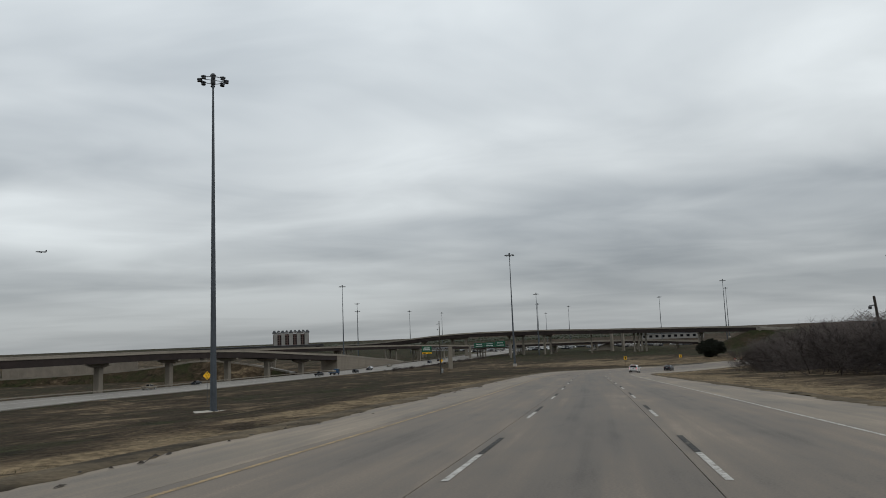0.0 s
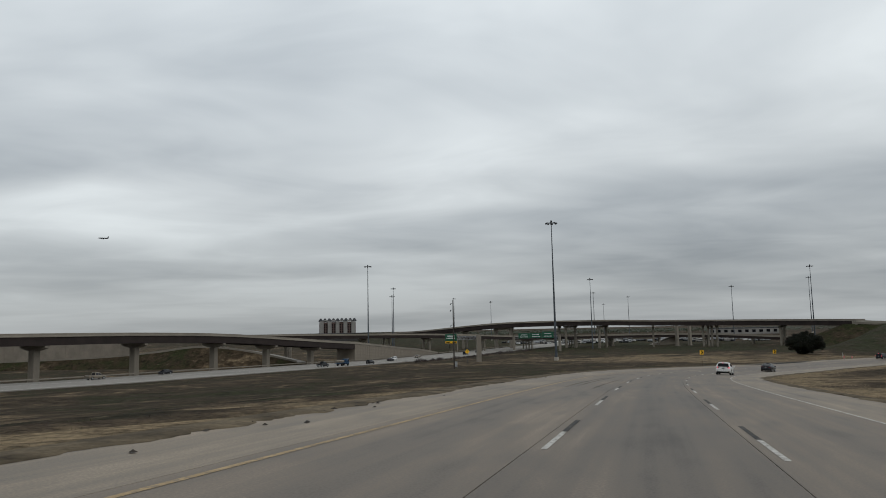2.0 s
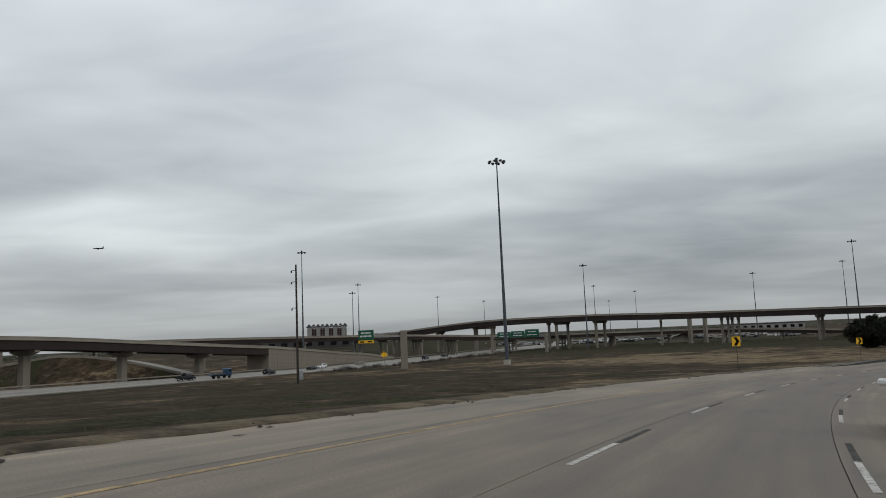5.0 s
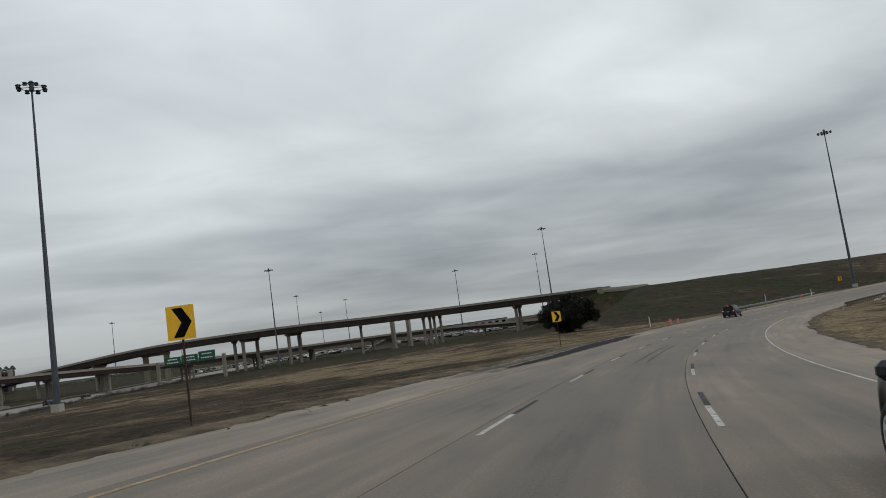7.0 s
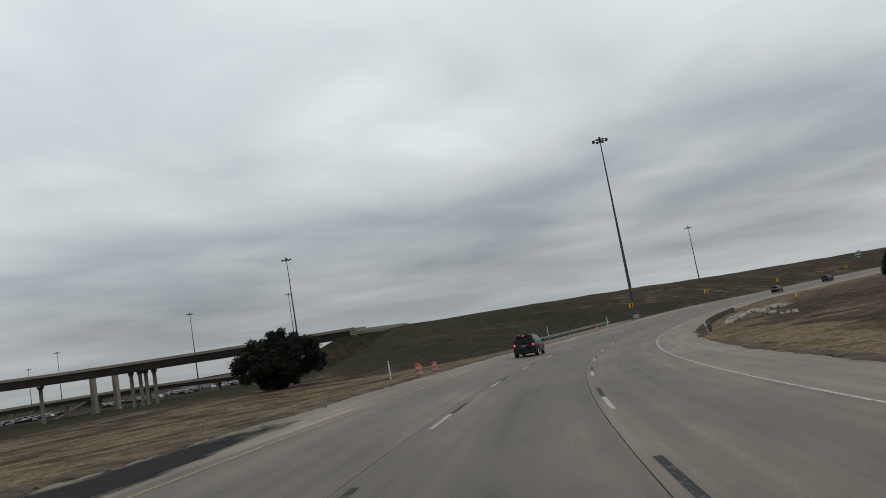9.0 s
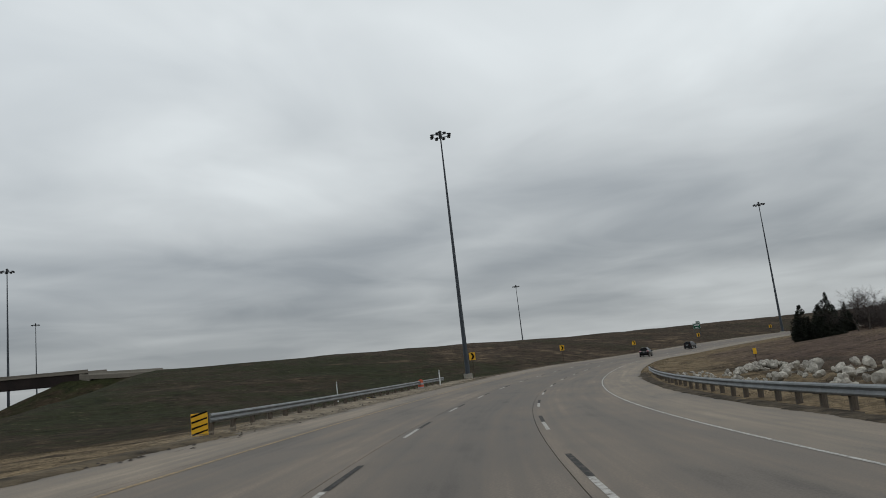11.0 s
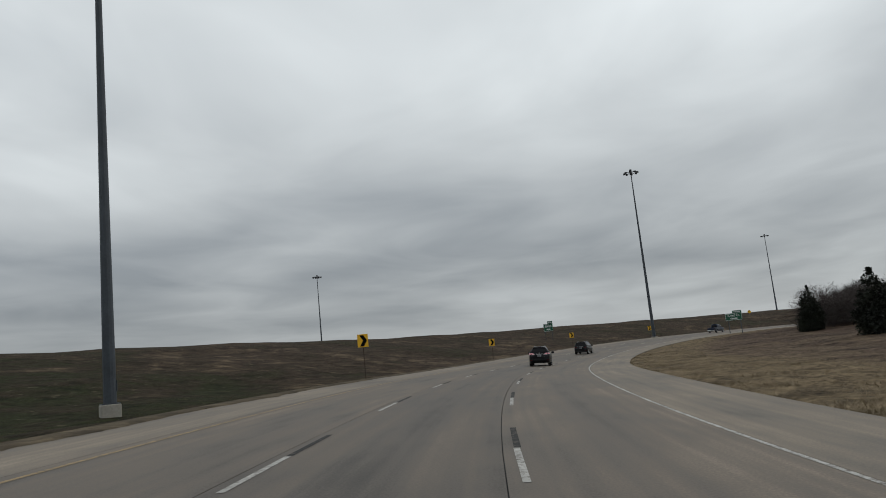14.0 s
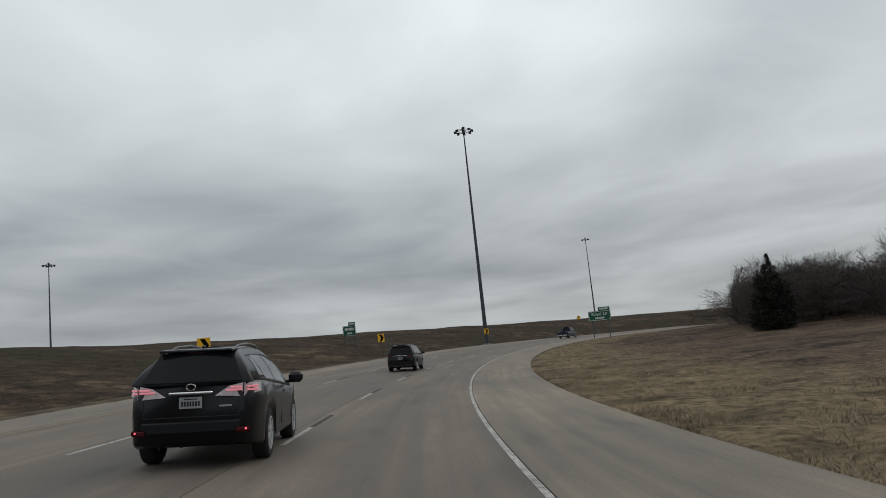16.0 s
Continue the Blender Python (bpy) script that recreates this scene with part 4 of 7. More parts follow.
def loft(sections, mat, name, parent, smooth=True, label=""):
    k = len(sections[0])
    verts = [p for s in sections for p in s]
    faces = []
    for i in range(len(sections) - 1):
        for j in range(k - 1):
            a = i * k + j
            faces.append((a, a + 1, a + 1 + k, a + k))
    faces.append(tuple(range(k))[::-1])
    faces.append(tuple(range((len(sections) - 1) * k, len(sections) * k)))
    me = mesh_of(name, verts, faces, mat, smooth)
    ob = shared(name, me, parent, None, label)
    return ob


def full(half):
    """Mirrors a half section from the bottom middle round to the top middle."""
    return half + [(-x, y, z) for x, y, z in half[::-1]]


def car_body(S, mat, parent):
    ys = sorted(set([round(v, 3) for v in np.linspace(-S.L / 2, S.L / 2, 30)] +
                    [round(c + d * (S.r + 0.075), 3) for c in (S.ya, S.yf) for d in (-1.02, -0.98, -0.9, -0.75, -0.5, -0.25, 0, 0.25, 0.5, 0.75, 0.9, 0.98, 1.02)]))
    secs = []
    for y in ys:
        w, zb, zt = S.half(y), S.under(y), curve_at(S.shoulder, y)
        zm = 0.5 * (max(zb, 0.45) + zt)
        e = S.L / 2 - abs(y)
        tuck = 0.05 * max(0, 1 - e / 0.12)
        half = [(0.0, y, min(zb, 0.4)), (w * 0.80, y, min(zb, 0.4)), (w * 0.955, y, zb), (w * 0.985, y, zb + 0.05), (w, y, max(zm - 0.05, zb + 0.07)), (w * 0.99, y, max(zm + 0.14, zb + 0.1)),
                (w * 0.955, y, zt - 0.09), (w * 0.915, y, zt - 0.025), (w * 0.86, y, zt), (0.0, y, zt + 0.015)]
        half = [(x * (1 - tuck), yy, z) for x, yy, z in half]
        secs.append(full(half))
    return loft(secs, mat, "body", parent)


def cabin(S, mat, parent, y0, y1, base_w, top_w, rear_lean, front_lean):
    """The upper body, between the tail and the windscreen's foot."""
    secs = []
    for y in np.linspace(y0, y1, 26):
        zt, zr = curve_at(S.shoulder, y) - 0.02, max(curve_at(S.roof, y), curve_at(S.shoulder, y) + 0.01)
        f = (zr - zt) / (max(r[1] for r in S.roof) - zt)
        wb, wr = S.half(y) * base_w, S.W * (base_w + (top_w - base_w) * f)
        half = [(0.0, y, zt), (wb, y, zt), (wb * 0.5 + wr * 0.5 + 0.012, y, zt * 0.5 + zr * 0.5), (wr + 0.03, y, zr - 0.11 * f), (wr - 0.02, y, zr - 0.04 * f), (wr - 0.12, y, zr - 0.008), (0.0, y, zr + 0.012)]
        secs.append(full(half))
    return loft(secs, mat, "cabin", parent)


def side_point(S, y, f, base_w, top_w, out=0.006):
    zt, zr = curve_at(S.shoulder, y) - 0.02, max(curve_at(S.roof, y), curve_at(S.shoulder, y) + 0.01)
    g = (zr - zt) / (max(r[1] for r in S.roof) - zt)
    wb, wr = S.half(y) * base_w, S.W * (base_w + (top_w - base_w) * g)
    mx, mz = wb * 0.5 + wr * 0.5 + 0.012, zt * 0.5 + zr * 0.5
    tx, tz = wr + 0.03, zr - 0.11 * g
    if f < 0.5:
        q = f * 2
        return (wb + (mx - wb) * q + out, y, zt + (mz - zt) * q)
    q = f * 2 - 1
    return (mx + (tx - mx) * q + out, y, mz + (tz - mz) * q)


def side_window(S, sign, ya, yb, lean_a, lean_b, f0, f1, base_w, top_w, parent, mat=None):
    """One side pane; its ends lean by so many metres from foot to head."""
    verts, faces, n, k = [], [], 6, 5
    for i in range(n + 1):
        for j in range(k + 1):
            q = j / k
            y = (ya + lean_a * q) * (1 - i / n) + (yb + lean_b * q) * (i / n)
            x, yy, z = side_point(S, y, f0 + (f1 - f0) * q, base_w, top_w)
            verts.append((x * sign, yy, z))
    for i in range(n):
        for j in range(k):
            a = i * (k + 1) + j
            q = (a, a + k + 1, a + k + 2, a + 1)
            faces.append(q if sign > 0 else q[::-1])
    shared("window", mesh_of("window", verts, faces, mat or GLASS_SIDE, True), parent)


def pane(corners, bow, mat, name, parent, n=8, bow_axis=1, label=""):
    """A bent four-cornered pane: low left, low right, high right, high left."""
    a, b, c, d = [Vector(p) for p in corners]
    verts, faces = [], []
    for i in range(n + 1):
        for j in range(n + 1):
            u, v = i / n, j / n
            p = (a * (1 - u) + b * u) * (1 - v) + (d * (1 - u) + c * u) * v
            p[bow_axis] += bow * 4 * u * (1 - u)
            verts.append(p)
    for i in range(n):
        for j in range(n):
            q = i * (n + 1) + j
            faces.append((q, q + n + 1, q + n + 2, q + 1))
    return shared(name, mesh_of(name, verts, faces, mat, True), parent, None, label)


def wheel_meshes(r, width, spokes):
    """Tyre and rim of one wheel; its axle runs along x."""
    prof = [(-0.5, 0.66), (-0.5, 0.9), (-0.42, 0.975), (-0.25, 1.0), (0.25, 1.0), (0.42, 0.975), (0.5, 0.9), (0.5, 0.66)]
    n = 28
    verts, faces, k = [], [], len(prof)
    for i in range(n):
        a = 2 * math.pi * i / n
        for x, q in prof:
            verts.append((x * width, r * q * math.cos(a), r * q * math.sin(a)))
    for i in range(n):
        for j in range(k):
            p, q = i * k + j, i * k + (j + 1) % k
            p2, q2 = ((i + 1) % n) * k + j, ((i + 1) % n) * k + (j + 1) % k
            faces.append((p, q, q2, p2))
    tyre = mesh_of("tyre", verts, faces, RUBBER, True)
    bm = bmesh.new()
    for i in range(n):
        a, b = 2 * math.pi * i / n, 2 * math.pi * (i + 1) / n
        ring = []
        for x, q in ((0.5, 0.67), (0.5, 0.6), (0.36, 0.58), (-0.3, 0.58)):
            ring.append([(x * width, r * q * math.cos(c), r * q * math.sin(c)) for c in (a, b)])
        for p, q in zip(ring[:-1], ring[1:]):
            bm.faces.new([bm.verts.new(v) for v in (p[0], p[1], q[1], q[0])])
    for i in range(spokes):
        a = 2 * math.pi * i / spokes
        for d in (-0.09, 0.09):
            m = Matrix.Rotation(a + d, 4, "X") @ at(width * 0.42, 0, r * 0.34)
            add_box(bm, (0.03, r * 0.085, r * 0.56), m)
    add_tube(bm, (width * 0.36, 0, 0), (width * 0.47, 0, 0), r * 0.15, r * 0.12, 12)
    me = bpy.data.meshes.new("rim")
    bm.to_mesh(me)
    bm.free()
    me.materials.append(RIM)
    dm = bmesh.new()
    add_tube(dm, (width * 0.05, 0, 0), (width * 0.12, 0, 0), r * 0.5, n=20)
    disc = bpy.data.meshes.new("brake_disc")
    dm.to_mesh(disc)
    dm.free()
    disc.materials.append(PLASTIC)
    return tyre, me, disc


def add_wheels(S, parent, spokes=7, tw=0.235):
    tyre, rim, disc = wheel_meshes(S.r, tw, spokes)
    for y in (S.ya, S.yf):
        for sign in (-1, 1):
            m = at(sign * (S.W - tw * 0.5 - 0.02), y, S.r) @ (Matrix() if sign > 0 else Matrix.Rotation(math.pi, 4, "Z"))
            w = new("wheel", tyre)
            w.parent, w.matrix_basis = parent, m
            shared("rim", rim, w, None, "bright alloy rim")
            shared("brake_disc", disc, w)
    # dark wells behind the wheels
    for y in (S.ya, S.yf):
        part("wheel_well", box((S.W * 1.6, S.r * 1.9, S.r * 0.9), at(0, y, S.r * 1.35)), PLASTIC, parent)


def mirror(S, sign, y, z, mat, parent, size=1.0):
    bm = bmesh.new()
    add_box(bm, (0.23 * size, 0.14, 0.17 * size), at(sign * (S.W + 0.10), y, z + 0.07), 0.05)
    add_box(bm, (0.12, 0.06, 0.05), at(sign * (S.W - 0.03), y + 0.02, z), 0.015)
    part("door_mirror", bm, mat, parent)


def seam(p, q, parent, w=0.008):
    part("panel_gap", tube(p, q, w, n=4), INK, parent)


def plate_bars(parent, x, y, z, w=0.31, h=0.155):
    p = part("number_plate", box((w, 0.012, h), at(x, y, z), 0.004), PLATE, parent, "pale number plate with dark bars")
    bm = bmesh.new()
    for i in range(7):
        add_box(bm, (w * 0.085, 0.004, h * 0.42), at(x - w * 0.36 + i * w * 0.12, y - 0.008, z - h * 0.08))
    add_box(bm, (w * 0.6, 0.004, h * 0.1), at(x, y - 0.008, z + h * 0.32))
    part("bars", bm, INK, p)


def wagon_crossover(m):
    """The dark blue-grey crossover with clear tail lamps, chrome bar and roof rails."""
    S = Shape(4.77, 1.885, -1.37, 1.37, 0.37, 0.27,
              [(-2.385, 1.06), (-2.32, 1.15), (-2.1, 1.185), (-1.6, 1.18), (-0.8, 1.12), (0.3, 1.05), (1.0, 1.0), (1.6, 0.93), (2.1, 0.82), (2.385, 0.66)],
              [(-2.34, 1.16), (-2.24, 1.31), (-2.10, 1.47), (-1.93, 1.60), (-1.7, 1.655), (-1.2, 1.685), (-0.5, 1.70), (0.1, 1.66), (0.6, 1.52), (1.3, 1.05), (1.5, 0.95)],
              tail_round=0.17)
    root = thing("crossover_car", m, "dark blue-grey crossover with tinted glass and lit tail lamps", "car")
    car_body(S, CAR_BLUEGREY, root)
    bw, tw = 0.90, 0.545
    cabin(S, CAR_BLUEGREY, root, -2.32, 1.42, bw, tw, 0, 0)
    for sg in (-1, 1):
        side_window(S, sg, -1.66, -1.28, 0.10, -0.10, 0.16, 0.80, bw, tw, root)
        side_window(S, sg, -1.22, -0.32, -0.10, -0.08, 0.10, 0.9, bw, tw, root)
        side_window(S, sg, -0.26, 0.86, -0.08, -0.42, 0.10, 0.9, bw, tw, root)
        for f in (0.07, 0.93):
            line = [side_point(S, y, f, bw, tw, 0.010) for y in np.linspace(-1.68 if f < 0.5 else -1.55, 0.5 if f > 0.5 else 0.9, 12)]
            bm = bmesh.new()
            for p, q in zip(line[:-1], line[1:]):
                add_tube(bm, (p[0] * sg, p[1], p[2]), (q[0] * sg, q[1], q[2]), 0.009, n=5)
            part("window_trim", bm, RAIL_STEEL, root, "thin bright trim")
        mirror(S, sg, 0.78, 1.06, CAR_BLUEGREY, root, 1.1)
        rail = bmesh.new()
        pts = [(0.455 * sg, y, z) for y, z in ((-1.74, 1.635), (-1.64, 1.675), (-1.4, 1.705), (-0.7, 1.735), (-0.1, 1.715), (0.1, 1.65))]
        for p, q in zip(pts[:-1], pts[1:]):
            add_tube(rail, p, q, 0.018, n=8)
        part("roof_rail", rail, RAIL_STEEL, root, "satin roof rail")
        # tail lamp: pale lens that wraps the corner, red core behind it
        lamp = pane([(0.70 * sg, -2.375, 0.975), (0.33 * sg, -2.425, 1.0), (0.52 * sg, -2.395, 1.125), (0.70 * sg, -2.345, 1.16)], -0.012, LENS_CLEAR, "tail_lamp", root, label="pale tail lamp with a red glow")
        wrap = pane([(0.705 * sg, -2.375, 0.975), (0.895 * sg, -2.08, 1.03), (0.875 * sg, -2.02, 1.15), (0.705 * sg, -2.345, 1.16)], 0.0, LENS_CLEAR, "tail_lamp", root, bow_axis=0, label="pale tail lamp with a red glow")
        wrap.location.x = 0.012 * sg
        for zz, x0, x1 in ((1.105, 0.695, 0.54), (1.068, 0.695, 0.48)):
            core = bmesh.new()
            add_box(core, (abs(x0 - x1), 0.012, 0.026), at((x0 + x1) / 2 * sg, -2.408 + 0.02 * (zz - 1.03), zz) @ Matrix.Rotation(0.13 * sg, 4, "Z"), 0.004)
            part("glow_core", core, LAMP_RED, lamp)
        for zz in (1.105, 1.06):
            core = bmesh.new()
            add_box(core, (0.012, 0.22, 0.028), at(0.80 * sg, -2.235, zz) @ Matrix.Rotation(-0.58 * sg, 4, "Z"), 0.004)
            part("glow_core", core, LAMP_RED, wrap)
        bumper_reflector = part("reflector", box((0.20, 0.02, 0.075), at(0.70 * sg, -2.398, 0.53) @ Matrix.Rotation(0.22 * sg, 4, "Z"), 0.015), LENS_RED, root, "dark red bumper reflector with a glowing dot")
        # no lamp here: the reflector's bright glint is put on as a glowing dot
        part("glow_core", box((0.025, 0.012, 0.025), at(0.745 * sg, -2.402, 0.535) @ Matrix.Rotation(0.22 * sg, 4, "Z"), 0.006), GLOW_RED_HOT, bumper_reflector)
        part("sill", box((0.09, 1.9, 0.09), at(0.87 * sg, 0, 0.31), 0.03), STEEL, root, "grey sill trim")
        for yy in (-0.83, 0.07):
            part("door_handle", box((0.03, 0.2, 0.035), at(0.925 * sg, yy, 0.93), 0.012), CAR_BLUEGREY, root)
        for yy in (-0.32, -0.98, 0.86):
            seam((0.938 * sg, yy, 0.42), (0.935 * sg, yy, 0.80), root, 0.006)
    pane([(-0.69, -2.345, 1.195), (0.69, -2.345, 1.195), (0.505, -2.055, 1.60), (-0.505, -2.055, 1.60)], -0.05, GLASS_DARK, "rear_window", root, label="dark tinted rear window")
    bm = bmesh.new()
    add_box(bm, (1.02, 0.46, 0.04), at(0, -1.93, 1.637) @ Matrix.Rotation(0.05, 4, "X"), 0.015)
    part("spoiler", bm, CAR_BLUEGREY, root, "roof spoiler")
    part("brake_light", box((0.26, 0.02, 0.018), at(0, -2.10, 1.603)), LENS_RED, root)
    # chrome bar, badge and plate
    part("chrome_bar", box((0.60, 0.04, 0.036), at(0, -2.425, 1.045), 0.013), CHROME, root, "bright chrome bar")
    badge = bmesh.new()
    for i in range(20):
        a, b = 2 * math.pi * i / 20, 2 * math.pi * (i + 1) / 20
        add_tube(badge, (0.062 * math.cos(a), -2.41, 1.125 + 0.043 * math.sin(a)), (0.062 * math.cos(b), -2.41, 1.125 + 0.043 * math.sin(b)), 0.007, n=5)
    part("badge", badge, CHROME, root, "bright oval badge")
    plate_bars(root, 0, -2.412, 0.915)
    part("badge", box((0.17, 0.01, 0.022), at(0.47, -2.402, 0.86)), CHROME, root, "small bright letter bar")
    for x in (-0.64, 0.64):
        seam((x, -2.388, 0.72), (x, -2.388, 0.97), root, 0.006)
    seam((-0.64, -2.39, 0.72), (0.64, -2.39, 0.72), root, 0.007)
    bm = bmesh.new()
    add_box(bm, (1.40, 0.10, 0.22), at(0, -2.36, 0.58), 0.05)
    part("bumper", bm, CAR_BLUEGREY, root)
    part("bumper_trim", box((1.36, 0.24, 0.09), at(0, -2.25, 0.405), 0.035), PLASTIC, root)
    for x in (-0.2, 0.32):
        part("muffler", tube((x, -2.12, 0.33), (x, -1.8, 0.33), 0.045, n=10), PLASTIC, root)
    part("aerial", box((0.03, 0.12, 0.045), at(0, -1.68, 1.69), 0.012), CAR_BLUEGREY, root)
    part("wiper", box((0.36, 0.015, 0.018), at(0.05, -2.38, 1.20)), PLASTIC, root)
    part("under_floor", box((1.3, 3.7, 0.12), at(0, 0, 0.37)), PLASTIC, root)
    pane([(-0.66, 1.36, 1.03), (0.66, 1.36, 1.03), (0.55, 0.62, 1.535), (-0.55, 0.62, 1.535)], 0.06, GLASS_SIDE, "windscreen", root)
    add_wheels(S, root)
    return root


def suv(m, mat, label, length=4.5, width=1.85, height=1.68, lit=False, chrome_line=True, category="car"):
    """A plain upright crossover, tail towards the camera."""
    h = height
    e = length / 2
    S = Shape(length, width, -e + 0.92, e - 0.9, 0.36, 0.28,
              [(-e, 0.92), (-e + 0.12, 1.02), (-1.4, 1.06), (-0.3, 1.05), (0.8, 1.0), (1.3, 0.96), (e - 0.3, 0.84), (e, 0.62)],
              [(-e + 0.06, 1.02), (-e + 0.16, 1.3), (-e + 0.28, h - 0.16), (-e + 0.5, h - 0.06), (-0.8, h - 0.02), (0.0, h - 0.03), (0.55, h - 0.16), (1.15, 1.05), (1.35, 0.96)], 0.86, 0.66, 0.11)
    root = thing("crossover_car", m, label, category)
    car_body(S, mat, root)
    bw, tw = 0.90, 0.66
    cabin(S, mat, root, -e + 0.06, 1.25, bw, tw, 0, 0)
    for sg in (-1, 1):
        side_window(S, sg, -e + 0.55, -1.05, 0.05, -0.05, 0.14, 0.84, bw, tw, root)
        side_window(S, sg, -0.98, -0.14, -0.05, -0.05, 0.12, 0.9, bw, tw, root)
        side_window(S, sg, -0.06, 0.78, -0.05, -0.36, 0.12, 0.9, bw, tw, root)
        mirror(S, sg, 0.72, 1.03, mat, root)
        lamp = pane([(0.79 * sg * width / 1.85, -e - 0.012, 0.86), (0.47 * sg, -e - 0.025, 0.90), (0.47 * sg, -e - 0.015, 1.0), (0.76 * sg, -e - 0.0, 1.0)], -0.01, LENS_RED, "tail_lamp", root, label="red tail lamp")
        if lit:
            part("glow_core", box((0.1, 0.02, 0.1), at(0.70 * sg, -e - 0.02, 0.93), 0.02), GLOW_RED_HOT, lamp)
        part("reflector", box((0.16, 0.02, 0.05), at(0.66 * sg, -e - 0.01, 0.48)), LENS_RED, root)
        rail = bmesh.new()
        pts = [(0.58 * sg, y, z) for y, z in ((-e + 0.6, h - 0.05), (-e + 0.75, h + 0.035), (0.0, h + 0.04), (0.25, h - 0.06))]
        for p, q in zip(pts[:-1], pts[1:]):
            add_tube(rail, p, q, 0.022, n=6)
        part("roof_rail", rail, PLASTIC, root)
    pane([(-0.7, -e + 0.035, 1.05), (0.7, -e + 0.035, 1.05), (0.6, -e + 0.25, h - 0.17), (-0.6, -e + 0.25, h - 0.17)], -0.035, GLASS_DARK, "rear_window", root, label="dark tinted rear window")
    part("spoiler", box((1.2, 0.26, 0.04), at(0, -e + 0.3, h - 0.085), 0.015), mat, root)
    if lit:
        part("brake_light", box((0.2, 0.03, 0.03), at(0, -e + 0.16, h - 0.09)), GLOW_RED_HOT, root, "lit red brake light")
    if chrome_line:
        part("chrome_bar", box((0.9, 0.03, 0.025), at(0, -e - 0.02, 0.99), 0.008), CHROME, root)
    seam((-0.6, -e - 0.012, 0.62), (0.6, -e - 0.012, 0.62), root, 0.006)
    plate_bars(root, 0, -e - 0.02, 0.83)
    part("bumper", box((width * 0.8, 0.14, 0.2), at(0, -e + 0.05, 0.52), 0.06), mat, root)
    part("bumper_trim", box((width * 0.8, 0.26, 0.14), at(0, -e + 0.1, 0.37), 0.03), PLASTIC, root)
    part("under_floor", box((1.45, length * 0.82, 0.14), at(0, 0, 0.30)), PLASTIC, root)
    pane([(-0.64, 1.2, 1.04), (0.64, 1.2, 1.04), (0.55, 0.58, h - 0.15), (-0.55, 0.58, h - 0.15)], 0.06, GLASS_SIDE, "windscreen", root)
    add_wheels(S, root, 5)
    return root


def sedan(m, mat, label):
    e = 2.38
    S = Shape(4.76, 1.83, -1.4, 1.4, 0.33, 0.2,
              [(-e, 0.78), (-2.2, 0.93), (-1.5, 1.0), (-0.4, 0.97), (0.7, 0.93), (1.3, 0.86), (2.0, 0.74), (e, 0.55)],
              [(-1.95, 1.0), (-1.4, 1.2), (-0.9, 1.38), (-0.3, 1.45), (0.2, 1.43), (0.6, 1.3), (1.25, 0.95), (1.45, 0.86)], 0.86, 0.66, 0.12)
    root = thing("sedan_car", m, label, "car")
    car_body(S, mat, root)
    bw, tw = 0.88, 0.66
    cabin(S, mat, root, -1.9, 1.3, bw, tw, 0, 0)
    for sg in (-1, 1):
        side_window(S, sg, -1.2, -0.2, 0.12, -0.03, 0.12, 0.86, bw, tw, root)
        side_window(S, sg, -0.13, 0.85, -0.03, -0.4, 0.12, 0.86, bw, tw, root)
        mirror(S, sg, 0.72, 0.92, mat, root)
        pane([(0.84 * sg, -e + 0.01, 0.72), (0.42 * sg, -e - 0.03, 0.74), (0.42 * sg, -e - 0.0, 0.85), (0.80 * sg, -e + 0.05, 0.88)], -0.01, LENS_RED, "tail_lamp", root, label="red tail lamp")
    pane([(-0.66, -1.86, 1.06), (0.66, -1.86, 1.06), (0.55, -0.98, 1.385), (-0.55, -0.98, 1.385)], -0.03, GLASS_DARK, "rear_window", root)
    pane([(-0.66, 1.22, 0.98), (0.66, 1.22, 0.98), (0.55, 0.5, 1.36), (-0.55, 0.5, 1.36)], 0.05, GLASS_SIDE, "windscreen", root)
    plate_bars(root, 0, -e - 0.03, 0.76)
    part("bumper", box((1.6, 0.16, 0.24), at(0, -e + 0.05, 0.46), 0.06), mat, root)
    part("under_floor", box((1.4, 3.9, 0.12), at(0, 0, 0.23)), PLASTIC, root)
    add_wheels(S, root, 6, 0.21)
    return root


